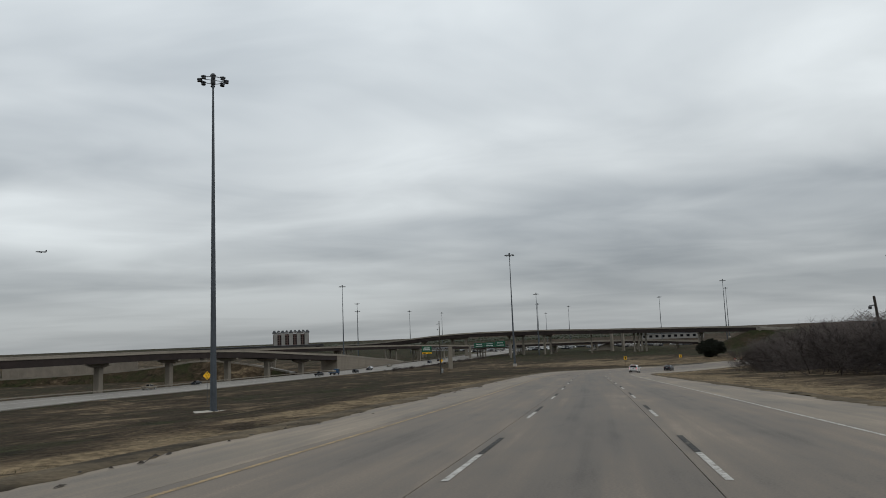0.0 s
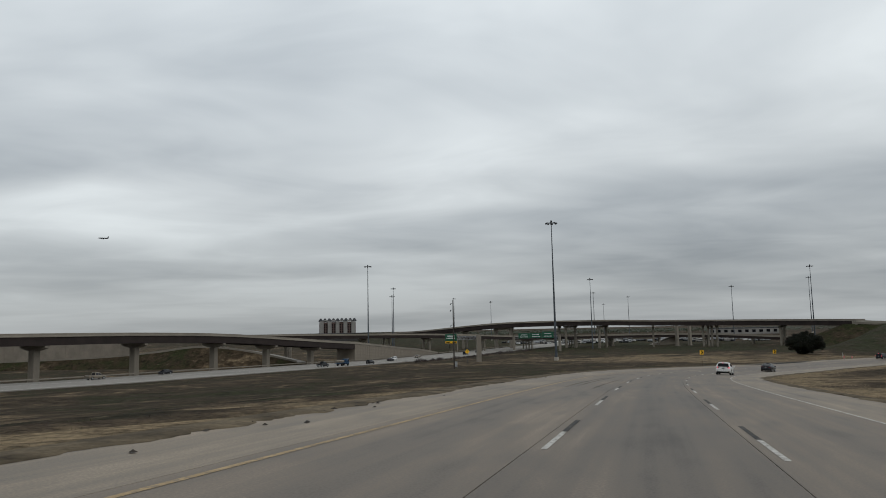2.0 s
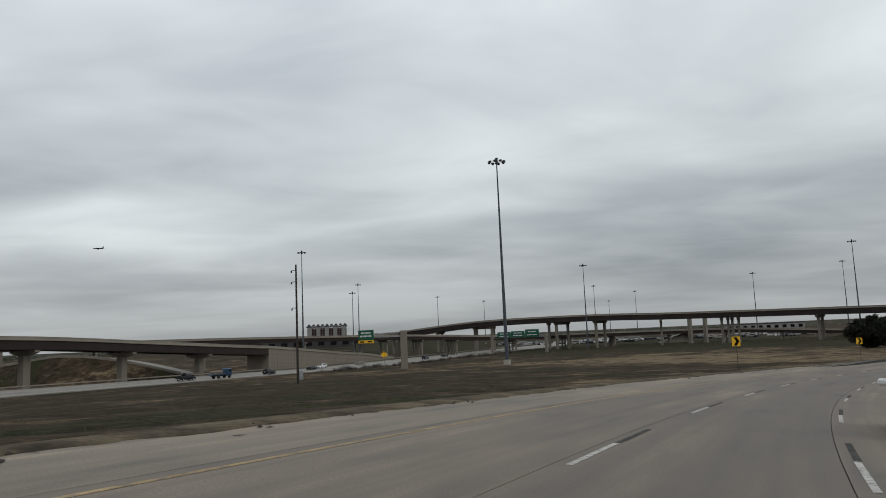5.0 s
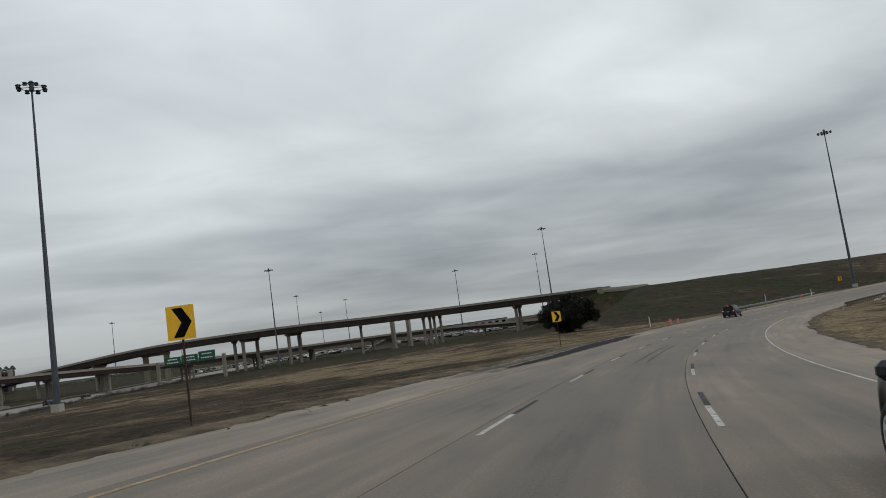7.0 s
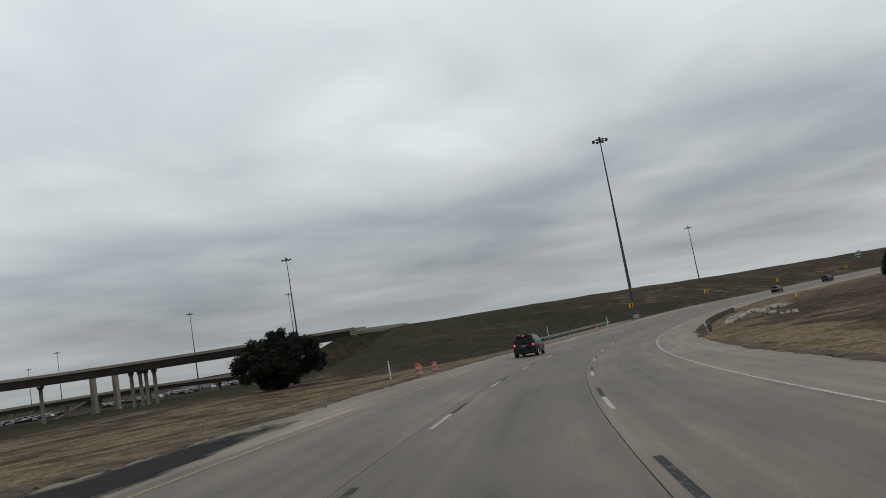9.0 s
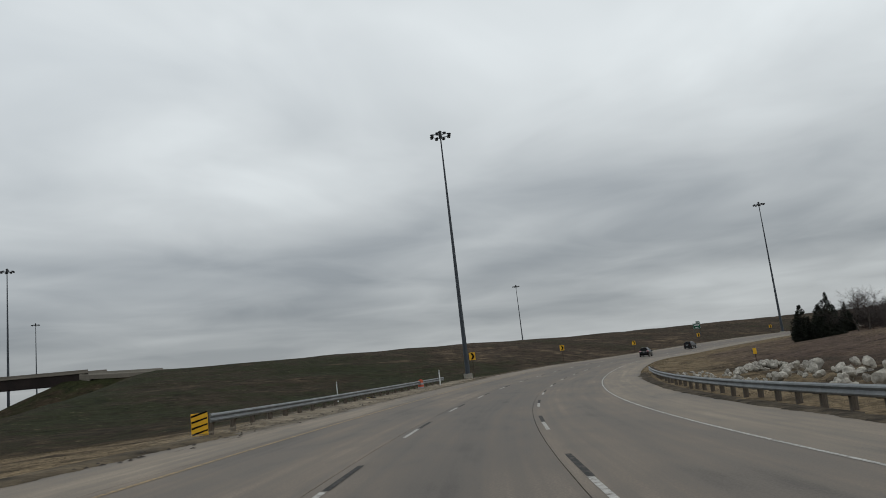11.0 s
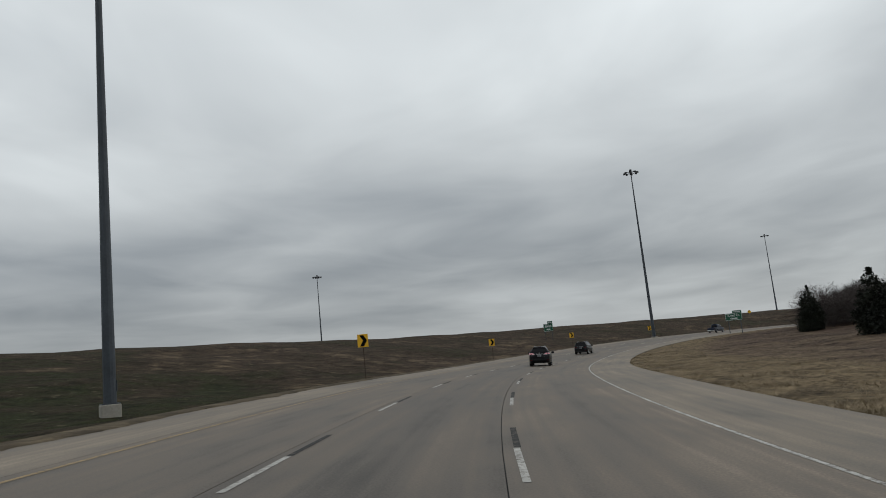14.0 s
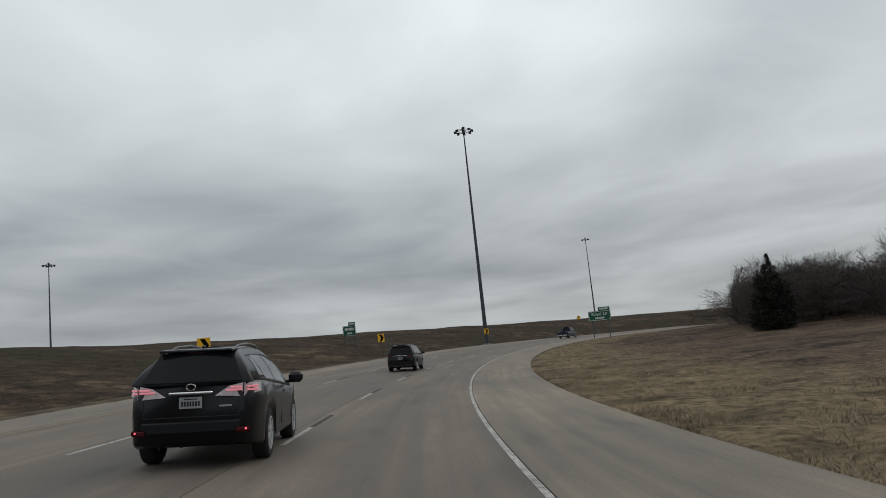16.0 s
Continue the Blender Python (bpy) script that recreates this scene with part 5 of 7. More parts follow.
def pickup(m, mat, label):
    e = 2.85
    S = Shape(5.7, 1.95, -1.75, 1.85, 0.39, 0.36,
              [(-e, 1.06), (-2.7, 1.12), (-0.9, 1.14), (-0.6, 1.14), (0.9, 1.12), (1.5, 1.10), (2.5, 1.03), (e, 0.8)],
              [(-0.86, 1.15), (-0.78, 1.5), (-0.65, 1.82), (0.0, 1.88), (0.6, 1.85), (1.0, 1.68), (1.55, 1.15), (1.7, 1.1)], 0.9, 0.74, 0.03, 0.16)
    root = thing("pickup_truck", m, label, "pickup")
    car_body(S, mat, root)
    bw, tw = 0.9, 0.74
    cabin(S, mat, root, -0.85, 1.6, bw, tw, 0, 0)
    part("cargo_bed", box((1.56, 1.75, 0.02), at(0, -1.85, 1.165)), PLASTIC, root, "dark cargo bed")
    for sg in (-1, 1):
        side_window(S, sg, -0.66, 0.12, 0.02, -0.03, 0.12, 0.88, bw, tw, root)
        side_window(S, sg, 0.2, 1.15, -0.03, -0.34, 0.12, 0.88, bw, tw, root)
        mirror(S, sg, 1.1, 1.14, PLASTIC, root, 1.2)
        part("tail_lamp", box((0.13, 0.04, 0.36), at(0.9 * sg, -e + 0.02, 0.9), 0.015), LENS_RED, root, "red tail lamp")
        part("bed_rail", box((0.12, 1.9, 0.06), at(0.86 * sg, -1.85, 1.19), 0.02), mat, root)
    part("tailgate", box((1.6, 0.05, 0.5), at(0, -e - 0.005, 0.86), 0.03), mat, root)
    pane([(-0.66, -0.84, 1.22), (0.66, -0.84, 1.22), (0.6, -0.72, 1.74), (-0.6, -0.72, 1.74)], -0.02, GLASS_DARK, "rear_window", root)
    pane([(-0.7, 1.5, 1.2), (0.7, 1.5, 1.2), (0.6, 0.96, 1.72), (-0.6, 0.96, 1.72)], 0.05, GLASS_SIDE, "windscreen", root)
    part("bumper", box((1.8, 0.16, 0.16), at(0, -e - 0.03, 0.55), 0.04), CHROME, root, "chrome step bumper")
    plate_bars(root, 0, -e - 0.12, 0.57, 0.28, 0.12)
    part("under_floor", box((1.5, 4.8, 0.14), at(0, 0, 0.40)), PLASTIC, root)
    add_wheels(S, root, 6, 0.26)
    return root


def box_truck(m, label):
    """A small truck with a blue cab and flat load bed."""
    root = thing("flatbed_truck", m, label, "truck")
    part("cab", box((2.2, 1.9, 2.0), at(0, 2.2, 1.6), 0.2), CAR_BLUE, root)
    part("windscreen", box((1.9, 0.06, 0.8), at(0, 3.16, 2.0), 0.02), GLASS_SIDE, root)
    for sg in (-1, 1):
        part("window", box((0.04, 0.9, 0.7), at(1.11 * sg, 2.3, 2.0)), GLASS_SIDE, root)
        for y in (-2.0, 2.2):
            part("wheel", tube((0.75 * sg, y, 0.45), (1.1 * sg, y, 0.45), 0.45, n=16), RUBBER, root)
    part("load_bed", box((2.3, 5.2, 0.25), at(0, -1.4, 1.1), 0.04), CAR_BLUE, root)
    part("load", box((1.9, 3.2, 0.9), at(0, -1.8, 1.66), 0.15), CAR_TAN, root, "covered load")
    part("chassis", box((1.0, 7.2, 0.3), at(0, 0, 0.75)), PLASTIC, root)
    return root


wagon_crossover(road_pose(451.6, 2.8) @ pose(0, 0, 0, 0, 0, 3.5))
suv(road_pose(487.2, 2.4), CAR_BLACK, "black crossover with a chrome tail line on the ramp", 4.45, 1.84, 1.66)
suv(road_pose(309.5, -2.3), CAR_DARK, "dark grey crossover with lit brake lamps in the first lane", 4.65, 1.87, 1.70, True, False)
suv(road_pose(159.5, 5.6), CAR_WHITE, "white crossover on the curve of the ramp", 4.7, 1.9, 1.62, True, False)
sedan(road_pose(203, 5.7), CAR_DARK, "dark grey sedan on the curve of the ramp")
pickup(road_pose(577.5, 0.6), CAR_NAVY, "dark navy pickup truck far along the ramp")


def freeway_pose(a, l, back=False):
    p, q = freeway_at(a - 2, l), freeway_at(a + 2, l)
    y = (q - p).normalized() * (-1 if back else 1)
    z = Vector((0, 0, 1))
    x = y.cross(z).normalized()
    z = x.cross(y)
    c = freeway_at(a, l, 0.06)
    return Matrix(((x[0], y[0], z[0], c[0]), (x[1], y[1], z[1], c[1]), (x[2], y[2], z[2], c[2]), (0, 0, 0, 1)))


pickup(freeway_pose(31, 5.5), CAR_BLACK, "black pickup truck on the freeway below")
box_truck(freeway_pose(43, 4.5), "blue flatbed truck with a covered load on the freeway")
suv(freeway_pose(62, 3.2), CAR_BLACK, "black crossover on the freeway below")
pickup(freeway_pose(-52, 24), CAR_TAN, "sand-coloured pickup truck on the far freeway lanes")
sedan(freeway_pose(-24, 27, True), CAR_DARK, "dark sedan on the far freeway lanes")
sedan(freeway_pose(96, 12), CAR_DARK, "dark sedan far down the freeway")
suv(freeway_pose(112, 19, True), CAR_WHITE, "white crossover far down the freeway")
sedan(freeway_pose(140, 20, True), CAR_TAN, "sand-coloured sedan far down the freeway")
suv(freeway_pose(176, 8), CAR_NAVY, "navy crossover far down the freeway")
sedan(freeway_pose(205, 12), CAR_BLACK, "black sedan far down the freeway")


# ---- signs, rails and roadside things ----
SIGN_YELLOW = material("sign_yellow", (0.85, 0.47, 0.02), 0.45, vary=0.08, scale=2, bump=0.02)
SIGN_GREEN = material("sign_green", (0.008, 0.085, 0.045), 0.5, vary=0.1, scale=1.5, bump=0.02)
SIGN_WHITE = material("sign_white", (0.75, 0.76, 0.75), 0.5, vary=0.06, scale=2, bump=0.0)
SIGN_BLACK = material("sign_black", (0.006, 0.006, 0.006), 0.7, vary=0.1, scale=2, bump=0.0, spec=0.04)
SIGN_BACK = material("sign_back", (0.32, 0.33, 0.34), 0.5, metal=0.5, vary=0.15, scale=2, bump=0.0)
RUST = material("rusty_post", (0.045, 0.026, 0.019), 0.85, vary=0.35, scale=3, grain=20, bump=0.2)
ORANGE = material("barrel_orange", (0.48, 0.085, 0.04), 0.6, vary=0.18, scale=4, grain=20, bump=0.1)
ROCK = material("pale_rock", (0.36, 0.335, 0.29), 0.9, vary=0.3, scale=2.0, grain=9, bump=0.5, per_object=0.25)


def ground_at(x, y):
    z, out, s, v = ground_z([x], [y])
    inside = LEFT_EDGE - 13 < v[0] < RIGHT_EDGE + 13 and -59 < s[0] < 659
    return float(z[0]) + (0.55 if inside else 0.0)


def facing(x, y, z, tx, ty):
    """A matrix at a place, whose -y side looks at (tx, ty)."""
    a = math.degrees(math.atan2(tx - x, ty - y))
    return at(x, y, z) @ pose(0, 0, 0, 0, 0, 180 - a)


def chevron_sign():
    root = thing("chevron_sign", Matrix(), "yellow curve sign with a black chevron on a rusty post", "road sign", "curve chevrons")
    part("post", box((0.05, 0.05, 3.5), at(0, 0.05, 1.25)), RUST, root)
    panel = part("panel", box((0.76, 0.012, 0.92), at(0, 0, 2.6), 0.004), SIGN_YELLOW, root)
    bm = bmesh.new()
    for sgn in (1, -1):
        vs = [(-0.22, 0.40 * sgn), (0.06, 0.40 * sgn), (0.30, 0.0), (0.02, 0.0)]
        f = [bm.verts.new((x, -0.0085, 2.6 + z)) for x, z in vs]
        bm.faces.new(f if sgn < 0 else f[::-1])
    part("chevron", bm, SIGN_BLACK, panel, "black chevron")
    part("panel_back", box((0.74, 0.006, 0.9), at(0, 0.011, 2.6)), SIGN_BACK, root)
    return root


def build_chevrons():
    first = None
    for s, v, h in ((213.65, -9.17, 0.27), (259.3, -9.15, 0.2), (394.6, -9.8, 0.34), (436.1, -8.3, 0.4), (481.3, -8.6, 0.0), (521, -8.7, 0.0), (562, -8.7, 0.0)):
        p, q = road_at(s, v), road_at(s - 45, 1.0)
        z = ground_at(p.x, p.y) + h
        m = facing(p.x, p.y, z, q.x, q.y)
        if first is None:
            first = chevron_sign()
            first.matrix_basis = m
        else:
            copy_thing(first, m)


build_chevrons()


def text_mesh(words, size, mat, name, parent, m):
    """Raised words in the built-in font, as a mesh."""
    cu = bpy.data.curves.new(name, "FONT")
    cu.body, cu.size, cu.align_x, cu.align_y, cu.extrude = words, size, "CENTER", "CENTER", 0.004
    tmp = bpy.data.objects.new(name, cu)
    me = bpy.data.meshes.new_from_object(tmp)
    bpy.data.objects.remove(tmp)
    me.materials.clear()
    me.materials.append(mat)
    return shared(name, me, parent, m @ pose(0, 0, 0, 90, 0, 0))


def word_bars(parent, x, z, w, h, n, y=-0.03):
    bm = bmesh.new()
    for i in range(n):
        add_box(bm, (w / n * 0.72, 0.01, h), at(x - w / 2 + (i + 0.5) * w / n, y, z))
    part("word_bars", bm, SIGN_WHITE, parent, "white bars of writing")


def guide_sign(x, y, tx, ty, w, h, top, words, label, foot=None):
    """A green guide sign on two posts with a small exit tab on top."""
    z = ground_at(x, y) if foot is None else foot
    root = thing("guide_sign", facing(x, y, z, tx, ty), label, "road sign")
    zc = top - z - h / 2
    for sx in (-w * 0.36, w * 0.36):
        part("post", box((0.12, 0.16, zc + h / 2), at(sx, 0.16, (zc + h / 2) / 2)), STEEL, root)
    panel = part("panel", box((w, 0.05, h), at(0, 0, zc), 0.02), SIGN_GREEN, root)
    border = bmesh.new()
    for a, b in (((w - 0.16, 0.01, 0.05), (0, -0.03, zc + h / 2 - 0.09)), ((w - 0.16, 0.01, 0.05), (0, -0.03, zc - h / 2 + 0.09)),
                 ((0.05, 0.01, h - 0.16), (w / 2 - 0.09, -0.03, zc)), ((0.05, 0.01, h - 0.16), (-w / 2 + 0.09, -0.03, zc))):
        add_box(border, a, at(*b))
    part("border", border, SIGN_WHITE, panel, "white border")
    if words:
        text_mesh(words, h * 0.46, SIGN_WHITE, "lettering", panel, at(0, -0.03, zc + h * 0.17))
    else:
        word_bars(panel, 0, zc + h * 0.17, w * 0.7, h * 0.24, 7)
    word_bars(panel, 0, zc - h * 0.24, w * 0.42, h * 0.17, 6)
    tab = part("exit_tab", box((w * 0.52, 0.05, h * 0.34), at(w * 0.22, 0, zc + h / 2 + h * 0.17), 0.02), SIGN_GREEN, root, "small green exit tab")
    word_bars(tab, w * 0.22, zc + h / 2 + h * 0.17, w * 0.38, h * 0.15, 6)
    return root


guide_sign(414.5, 244.6, 345, 272, 3.5, 1.55, -8.0, "Royal Ln", "green guide sign with white lettering and an exit tab")
guide_sign(442.3, 287.4, 300, 272, 2.5, 2.0, -5.0, "", "green guide sign with an exit tab on the bank")


def small_diamond(x, y, tx, ty, size, height, label):
    z = ground_at(x, y)
    root = thing("warning_sign", facing(x, y, z, tx, ty), label, "road sign")
    part("post", box((0.07, 0.07, height), at(0, 0.05, height / 2)), STEEL, root)
    panel = part("panel", box((size, 0.015, size), at(0, 0, height - size * 0.3) @ pose(0, 0, 0, 0, 45, 0), 0.02), SIGN_YELLOW, root)
    # two black blocks above and below a thin split arrow
    bm = bmesh.new()
    c = height - size * 0.3
    for dz in (-0.42, 0.42):
        add_box(bm, (size * 0.21, 0.006, size * 0.21), at(0, -0.011, c + dz * size) @ pose(0, 0, 0, 0, 45, 0))
    for sg in (-1, 1):
        add_box(bm, (size * 0.06, 0.006, size * 0.30), at(sg * size * 0.16, -0.011, c) @ pose(0, 0, 0, 0, 28 * sg, 0))
        add_box(bm, (size * 0.06, 0.006, size * 0.16), at(sg * size * 0.27, -0.011, c + size * 0.12) @ pose(0, 0, 0, 0, -50 * sg, 0))
    part("symbol", bm, SIGN_BLACK, panel)
    return root


small_diamond(-14.5, 131.5, 5, 10, 1.02, -3.55 - ground_at(-14.5, 131.5), "yellow diamond warning sign on a steel post")
small_diamond(548, 220.8, 300, 271, 1.1, max(2.2, -6.9 - ground_at(548, 220.8)), "small yellow diamond warning sign far along the ramp")
small_diamond(62.3, 305.4, 80, 150, 1.25, 4.4, "yellow diamond sign beside the freeway")


# ---- guard rails ----
def w_beam(name, line, parent, label=""):
    """The usual corrugated rail section carried along a line."""
    prof = [(0.0, -0.155), (0.06, -0.12), (0.075, -0.08), (0.02, -0.03), (0.0, 0.0), (0.02, 0.03), (0.075, 0.08), (0.06, 0.12), (0.0, 0.155), (-0.012, 0.155), (-0.012, -0.155)]
    return swept(name, line, prof, RAIL_STEEL, parent, label)


def guard_rail(s0, s1, v, sign, label):
    root = thing("guard_rail", Matrix(), label, "guard rail", kind="structure")
    line = [road_at(s, v, 0.53) for s in np.linspace(s0, s1, int((s1 - s0) / 2) + 1)]
    if sign < 0:
        line = line[::-1]
    w_beam("rail", [p - Vector((0, 0, 0)) for p in line], root, "galvanised corrugated rail")
    post = bpy.data.meshes.new("post")
    bm = box((0.17, 0.19, 1.15), at(0, 0, 0.07), 0.02)
    bm.to_mesh(post)
    bm.free()
    post.materials.append(TIMBER)
    block = bpy.data.meshes.new("spacer_block")
    bm = box((0.16, 0.15, 0.34), at(0, 0, 0), 0.01)
    bm.to_mesh(block)
    bm.free()
    block.materials.append(TIMBER)
    s = s0 + 0.6
    while s < s1 - 0.2:
        p = road_pose(s, v - sign * 0.26)
        shared("post", post, root, p, "weathered timber post")
        shared("spacer_block", block, root, road_pose(s, v - sign * 0.1, 0.52))
        s += 1.905
    end = bmesh.new()
    q = road_pose(s1, v, 0.53)
    add_box(end, (0.09, 0.35, 0.34), q, 0.03)
    part("end_shoe", end, RAIL_STEEL, root)
    return root


guard_rail(331, 374.6, -7.7, 1, "galvanised guard rail on timber posts along the left shoulder")
guard_rail(316, 376.6, 11.3, -1, "galvanised guard rail on timber posts along the right shoulder")


def object_marker(s, v):
    p, q = road_at(s, v), road_at(s - 40, 0)
    root = thing("object_marker", facing(p.x, p.y, ground_at(p.x, p.y), q.x, q.y), "striped yellow and black marker at the guard rail's end", "marker")
    panel = part("panel", box((0.55, 0.02, 0.75), at(0, 0, 0.62), 0.01), SIGN_YELLOW, root)
    bm = bmesh.new()
    for i in range(4):
        f = [bm.verts.new((x, -0.012, 0.62 + z)) for x, z in ((-0.26, -0.36 + i * 0.2), (0.26, -0.36 + i * 0.2 - 0.0 + 0.14), (0.26, -0.27 + i * 0.2 + 0.1), (-0.26, -0.27 + i * 0.2 - 0.02))]
        bm.faces.new(f)
    part("stripes", bm, SIGN_BLACK, panel, "black stripes")
    part("post", box((0.06, 0.06, 0.7), at(0, 0.05, 0.3)), STEEL, root)


object_marker(330.2, -7.7)


# ---- barrels, posts, poles ----
def traffic_barrel():
    root = thing("traffic_barrel", Matrix(), "orange and white striped traffic barrel on a black rubber base", "traffic barrel", "traffic barrels")
    part("base", tube((0, 0, 0), (0, 0, 0.09), 0.42, 0.38, 16), RUBBER, root)
    z, rs = 0.08, [0.30, 0.285, 0.27, 0.255, 0.24, 0.225]
    for i in range(5):
        part("band", tube((0, 0, z), (0, 0, z + 0.19), rs[i], rs[i + 1] + 0.006, 18), ORANGE if i % 2 == 0 else SIGN_BACK, root, "orange band" if i % 2 == 0 else "white band")
        z += 0.188
    part("lid", tube((0, 0, z), (0, 0, z + 0.06), 0.2, 0.17, 16), ORANGE, root)
    part("handle", box((0.22, 0.04, 0.08), at(0, 0, z + 0.08), 0.015), ORANGE, root)
    return root


def build_barrels():
    b = traffic_barrel()
    places = [road_at(299.6, -8.3), road_at(306.2, -9.2), Vector((227.2, 272.75, 0))]
    for i, p in enumerate(places):
        m = at(p.x, p.y, ground_at(p.x, p.y) + 0.02) @ pose(0, 0, 0, 2 * i - 2, 1, 40 * i) @ Matrix.Scale(0.88 if i < 2 else 1.05, 4)
        if i == 0:
            b.matrix_basis = m
        else:
            copy_thing(b, m)


build_barrels()


def delineator(x, y, h, label):
    root = thing("marker_post", at(x, y, ground_at(x, y)), label, "marker post", "white marker posts")
    part("tube", tube((0, 0, -0.1), (0, 0, h), 0.055, n=10), SIGN_WHITE, root)
    part("band", tube((0, 0, h - 0.22), (0, 0, h - 0.1), 0.058, n=10), SIGN_BACK, root, "grey reflective band")


for s, v in ((238.5, 290.4), (231.8, 273.5), tuple(road_at(316, -17))[:2]):
    delineator(s, v, max(0.9, -11.25 - ground_at(s, v)) if s < 239 else 1.45, "white plastic marker post on the grass bank")


def small_post_sign(x, y):
    root = thing("marker_post", facing(x, y, ground_at(x, y), 200, 252), "small plain yellow marker on a short post", "marker post")
    part("post", box((0.06, 0.06, 0.9), at(0, 0.04, 0.4)), RUST, root)
    part("panel", box((0.3, 0.02, 0.52), at(0, 0, 0.95), 0.01), SIGN_YELLOW, root)


small_post_sign(244.0, 248.2)


DARK_TIMBER = material("creosoted_timber", (0.040, 0.033, 0.027), 0.9, vary=0.3, scale=2.0, grain=14, bump=0.4, stretch=(4, 4, 0.5))


def utility_pole(x, y, h, label, z=None):
    z = ground_at(x, y) if z is None else z
    root = thing("utility_pole", at(x, y, z), label, "utility pole")
    part("pole", tube((0, 0, -0.5), (0, 0, h), 0.19, 0.12, 12), DARK_TIMBER, root)
    for zz in (h - 0.9, h - 2.6, h - 6.5):
        part("bracket", box((0.7, 0.08, 0.08), at(-0.35, 0, zz)), DARK_STEEL, root)
        part("camera_box", box((0.22, 0.3, 0.3), at(-0.68, 0, zz - 0.2), 0.04), SIGN_BACK if zz < h - 5 else DARK_STEEL, root)
    part("cabinet", box((0.55, 0.45, 1.3), at(0.5, 0, 1.1), 0.03), SIGN_BACK, root, "grey equipment cabinet")
    return root


utility_pole(47.9, 236.2, 17.5, "tall dark timber pole with small cameras and a cabinet", -11.3)
lean = utility_pole(57, 61, 7.3, "leaning dark timber pole beside the brush")
lean.matrix_basis = lean.matrix_basis @ pose(0, 0, 0, 0, -5, 0)

# ---- gantry over the freeway ----
def build_gantry():
    bx, by = 67.5, 311.0
    root = thing("sign_gantry", at(bx, by, -13.3), "cantilever sign gantry with a concrete pillar and a steel truss", "gantry")
    part("pillar", box((1.7, 1.2, 9.7), at(0, 0, 4.85), 0.06), CONC_BRIDGE, root, "pale square pillar")
    d = Vector((FW_LEFT[0], FW_LEFT[1], 0))
    n = 20
    for k, (oz, oy) in enumerate(((8.2, 0.4), (8.2, -0.4), (9.3, 0.4), (9.3, -0.4))):
        o = Vector((FW_DIR[0] * oy, FW_DIR[1] * oy, oz))
        part("chord", tube(o, o + d * 13.0, 0.075, n=6), SIGN_BACK, root)
    for i in range(n):
        a, b = d * (13.0 * i / n), d * (13.0 * (i + 1) / n)
        for side in (-0.4, 0.4):
            o = Vector((FW_DIR[0] * side, FW_DIR[1] * side, 0))
            part("brace", tube(a + o + Vector((0, 0, 8.2 if i % 2 else 9.3)), b + o + Vector((0, 0, 9.3 if i % 2 else 8.2)), 0.045, n=5), SIGN_BACK, root)
    c = d * 10.6 + Vector((-FW_DIR[0] * 0.75, -FW_DIR[1] * 0.75, 8.9))
    yaw = math.degrees(math.atan2(FW_DIR[0], FW_DIR[1]))
    m = at(*c) @ pose(0, 0, 0, 0, 0, -yaw)
    panel = part("panel", box((4.6, 0.1, 2.6), Matrix(), 0.03), SIGN_GREEN, root, "green guide panel")
    panel.matrix_basis = m
    word_bars(panel, 0, 0.55, 3.0, 0.4, 8, -0.06)
    word_bars(panel, -0.1, -0.25, 3.4, 0.4, 9, -0.06)
    strip = part("exit_strip", box((4.6, 0.1, 0.75), at(0, 0, -1.7), 0.02), SIGN_YELLOW, panel, "yellow exit strip")
    bm = bmesh.new()
    for x in (-1.2, 1.2):
        add_box(bm, (1.3, 0.01, 0.35), at(x, -0.06, -1.7))
    part("word_bars", bm, SIGN_BLACK, strip)


build_gantry()


def far_gantry():
    p, q = Vector((124.1, 504.2, 0)), Vector((147.1, 480.3, 0))
    z = -15.6
    root = thing("sign_gantry", at(p.x, p.y, z), "far sign gantry with green guide panels before the low overpass", "gantry")
    d = q - p
    yaw = math.degrees(math.atan2(d.y, d.x))
    for o in (Vector(), d):
        part("pillar", box((1.3, 1.1, 9.6), at(o.x, o.y, 4.5) @ pose(0, 0, 0, 0, 0, yaw), 0.05), CONC_BRIDGE, root, "pale square pillar")
    for zz in (7.6, 8.7):
        part("chord", tube(Vector((0, 0, zz)), d + Vector((0, 0, zz)), 0.1, n=6), SIGN_BACK, root)
    for i in range(14):
        a, b = d * (i / 14), d * ((i + 1) / 14)
        part("brace", tube(a + Vector((0, 0, 7.6 if i % 2 else 8.7)), b + Vector((0, 0, 8.7 if i % 2 else 7.6)), 0.05, n=5), SIGN_BACK, root)
    side = Vector((d.y, -d.x, 0)).normalized()
    for t, w, h, zz in ((0.24, 8.4, 3.2, 9.0), (0.50, 8.4, 3.2, 9.2), (0.76, 8.2, 3.9, 9.5)):
        c = d * t + side * 0.35
        panel = part("panel", box((w, 0.1, h), Matrix(), 0.03), SIGN_GREEN, root, "green guide panel")
        panel.matrix_basis = at(c.x, c.y, zz) @ pose(0, 0, 0, 0, 0, yaw)
        word_bars(panel, 0, h * 0.2, w * 0.6, 0.42, 6, -0.06)
        word_bars(panel, 0, -h * 0.2, w * 0.7, 0.42, 7, -0.06)


far_gantry()

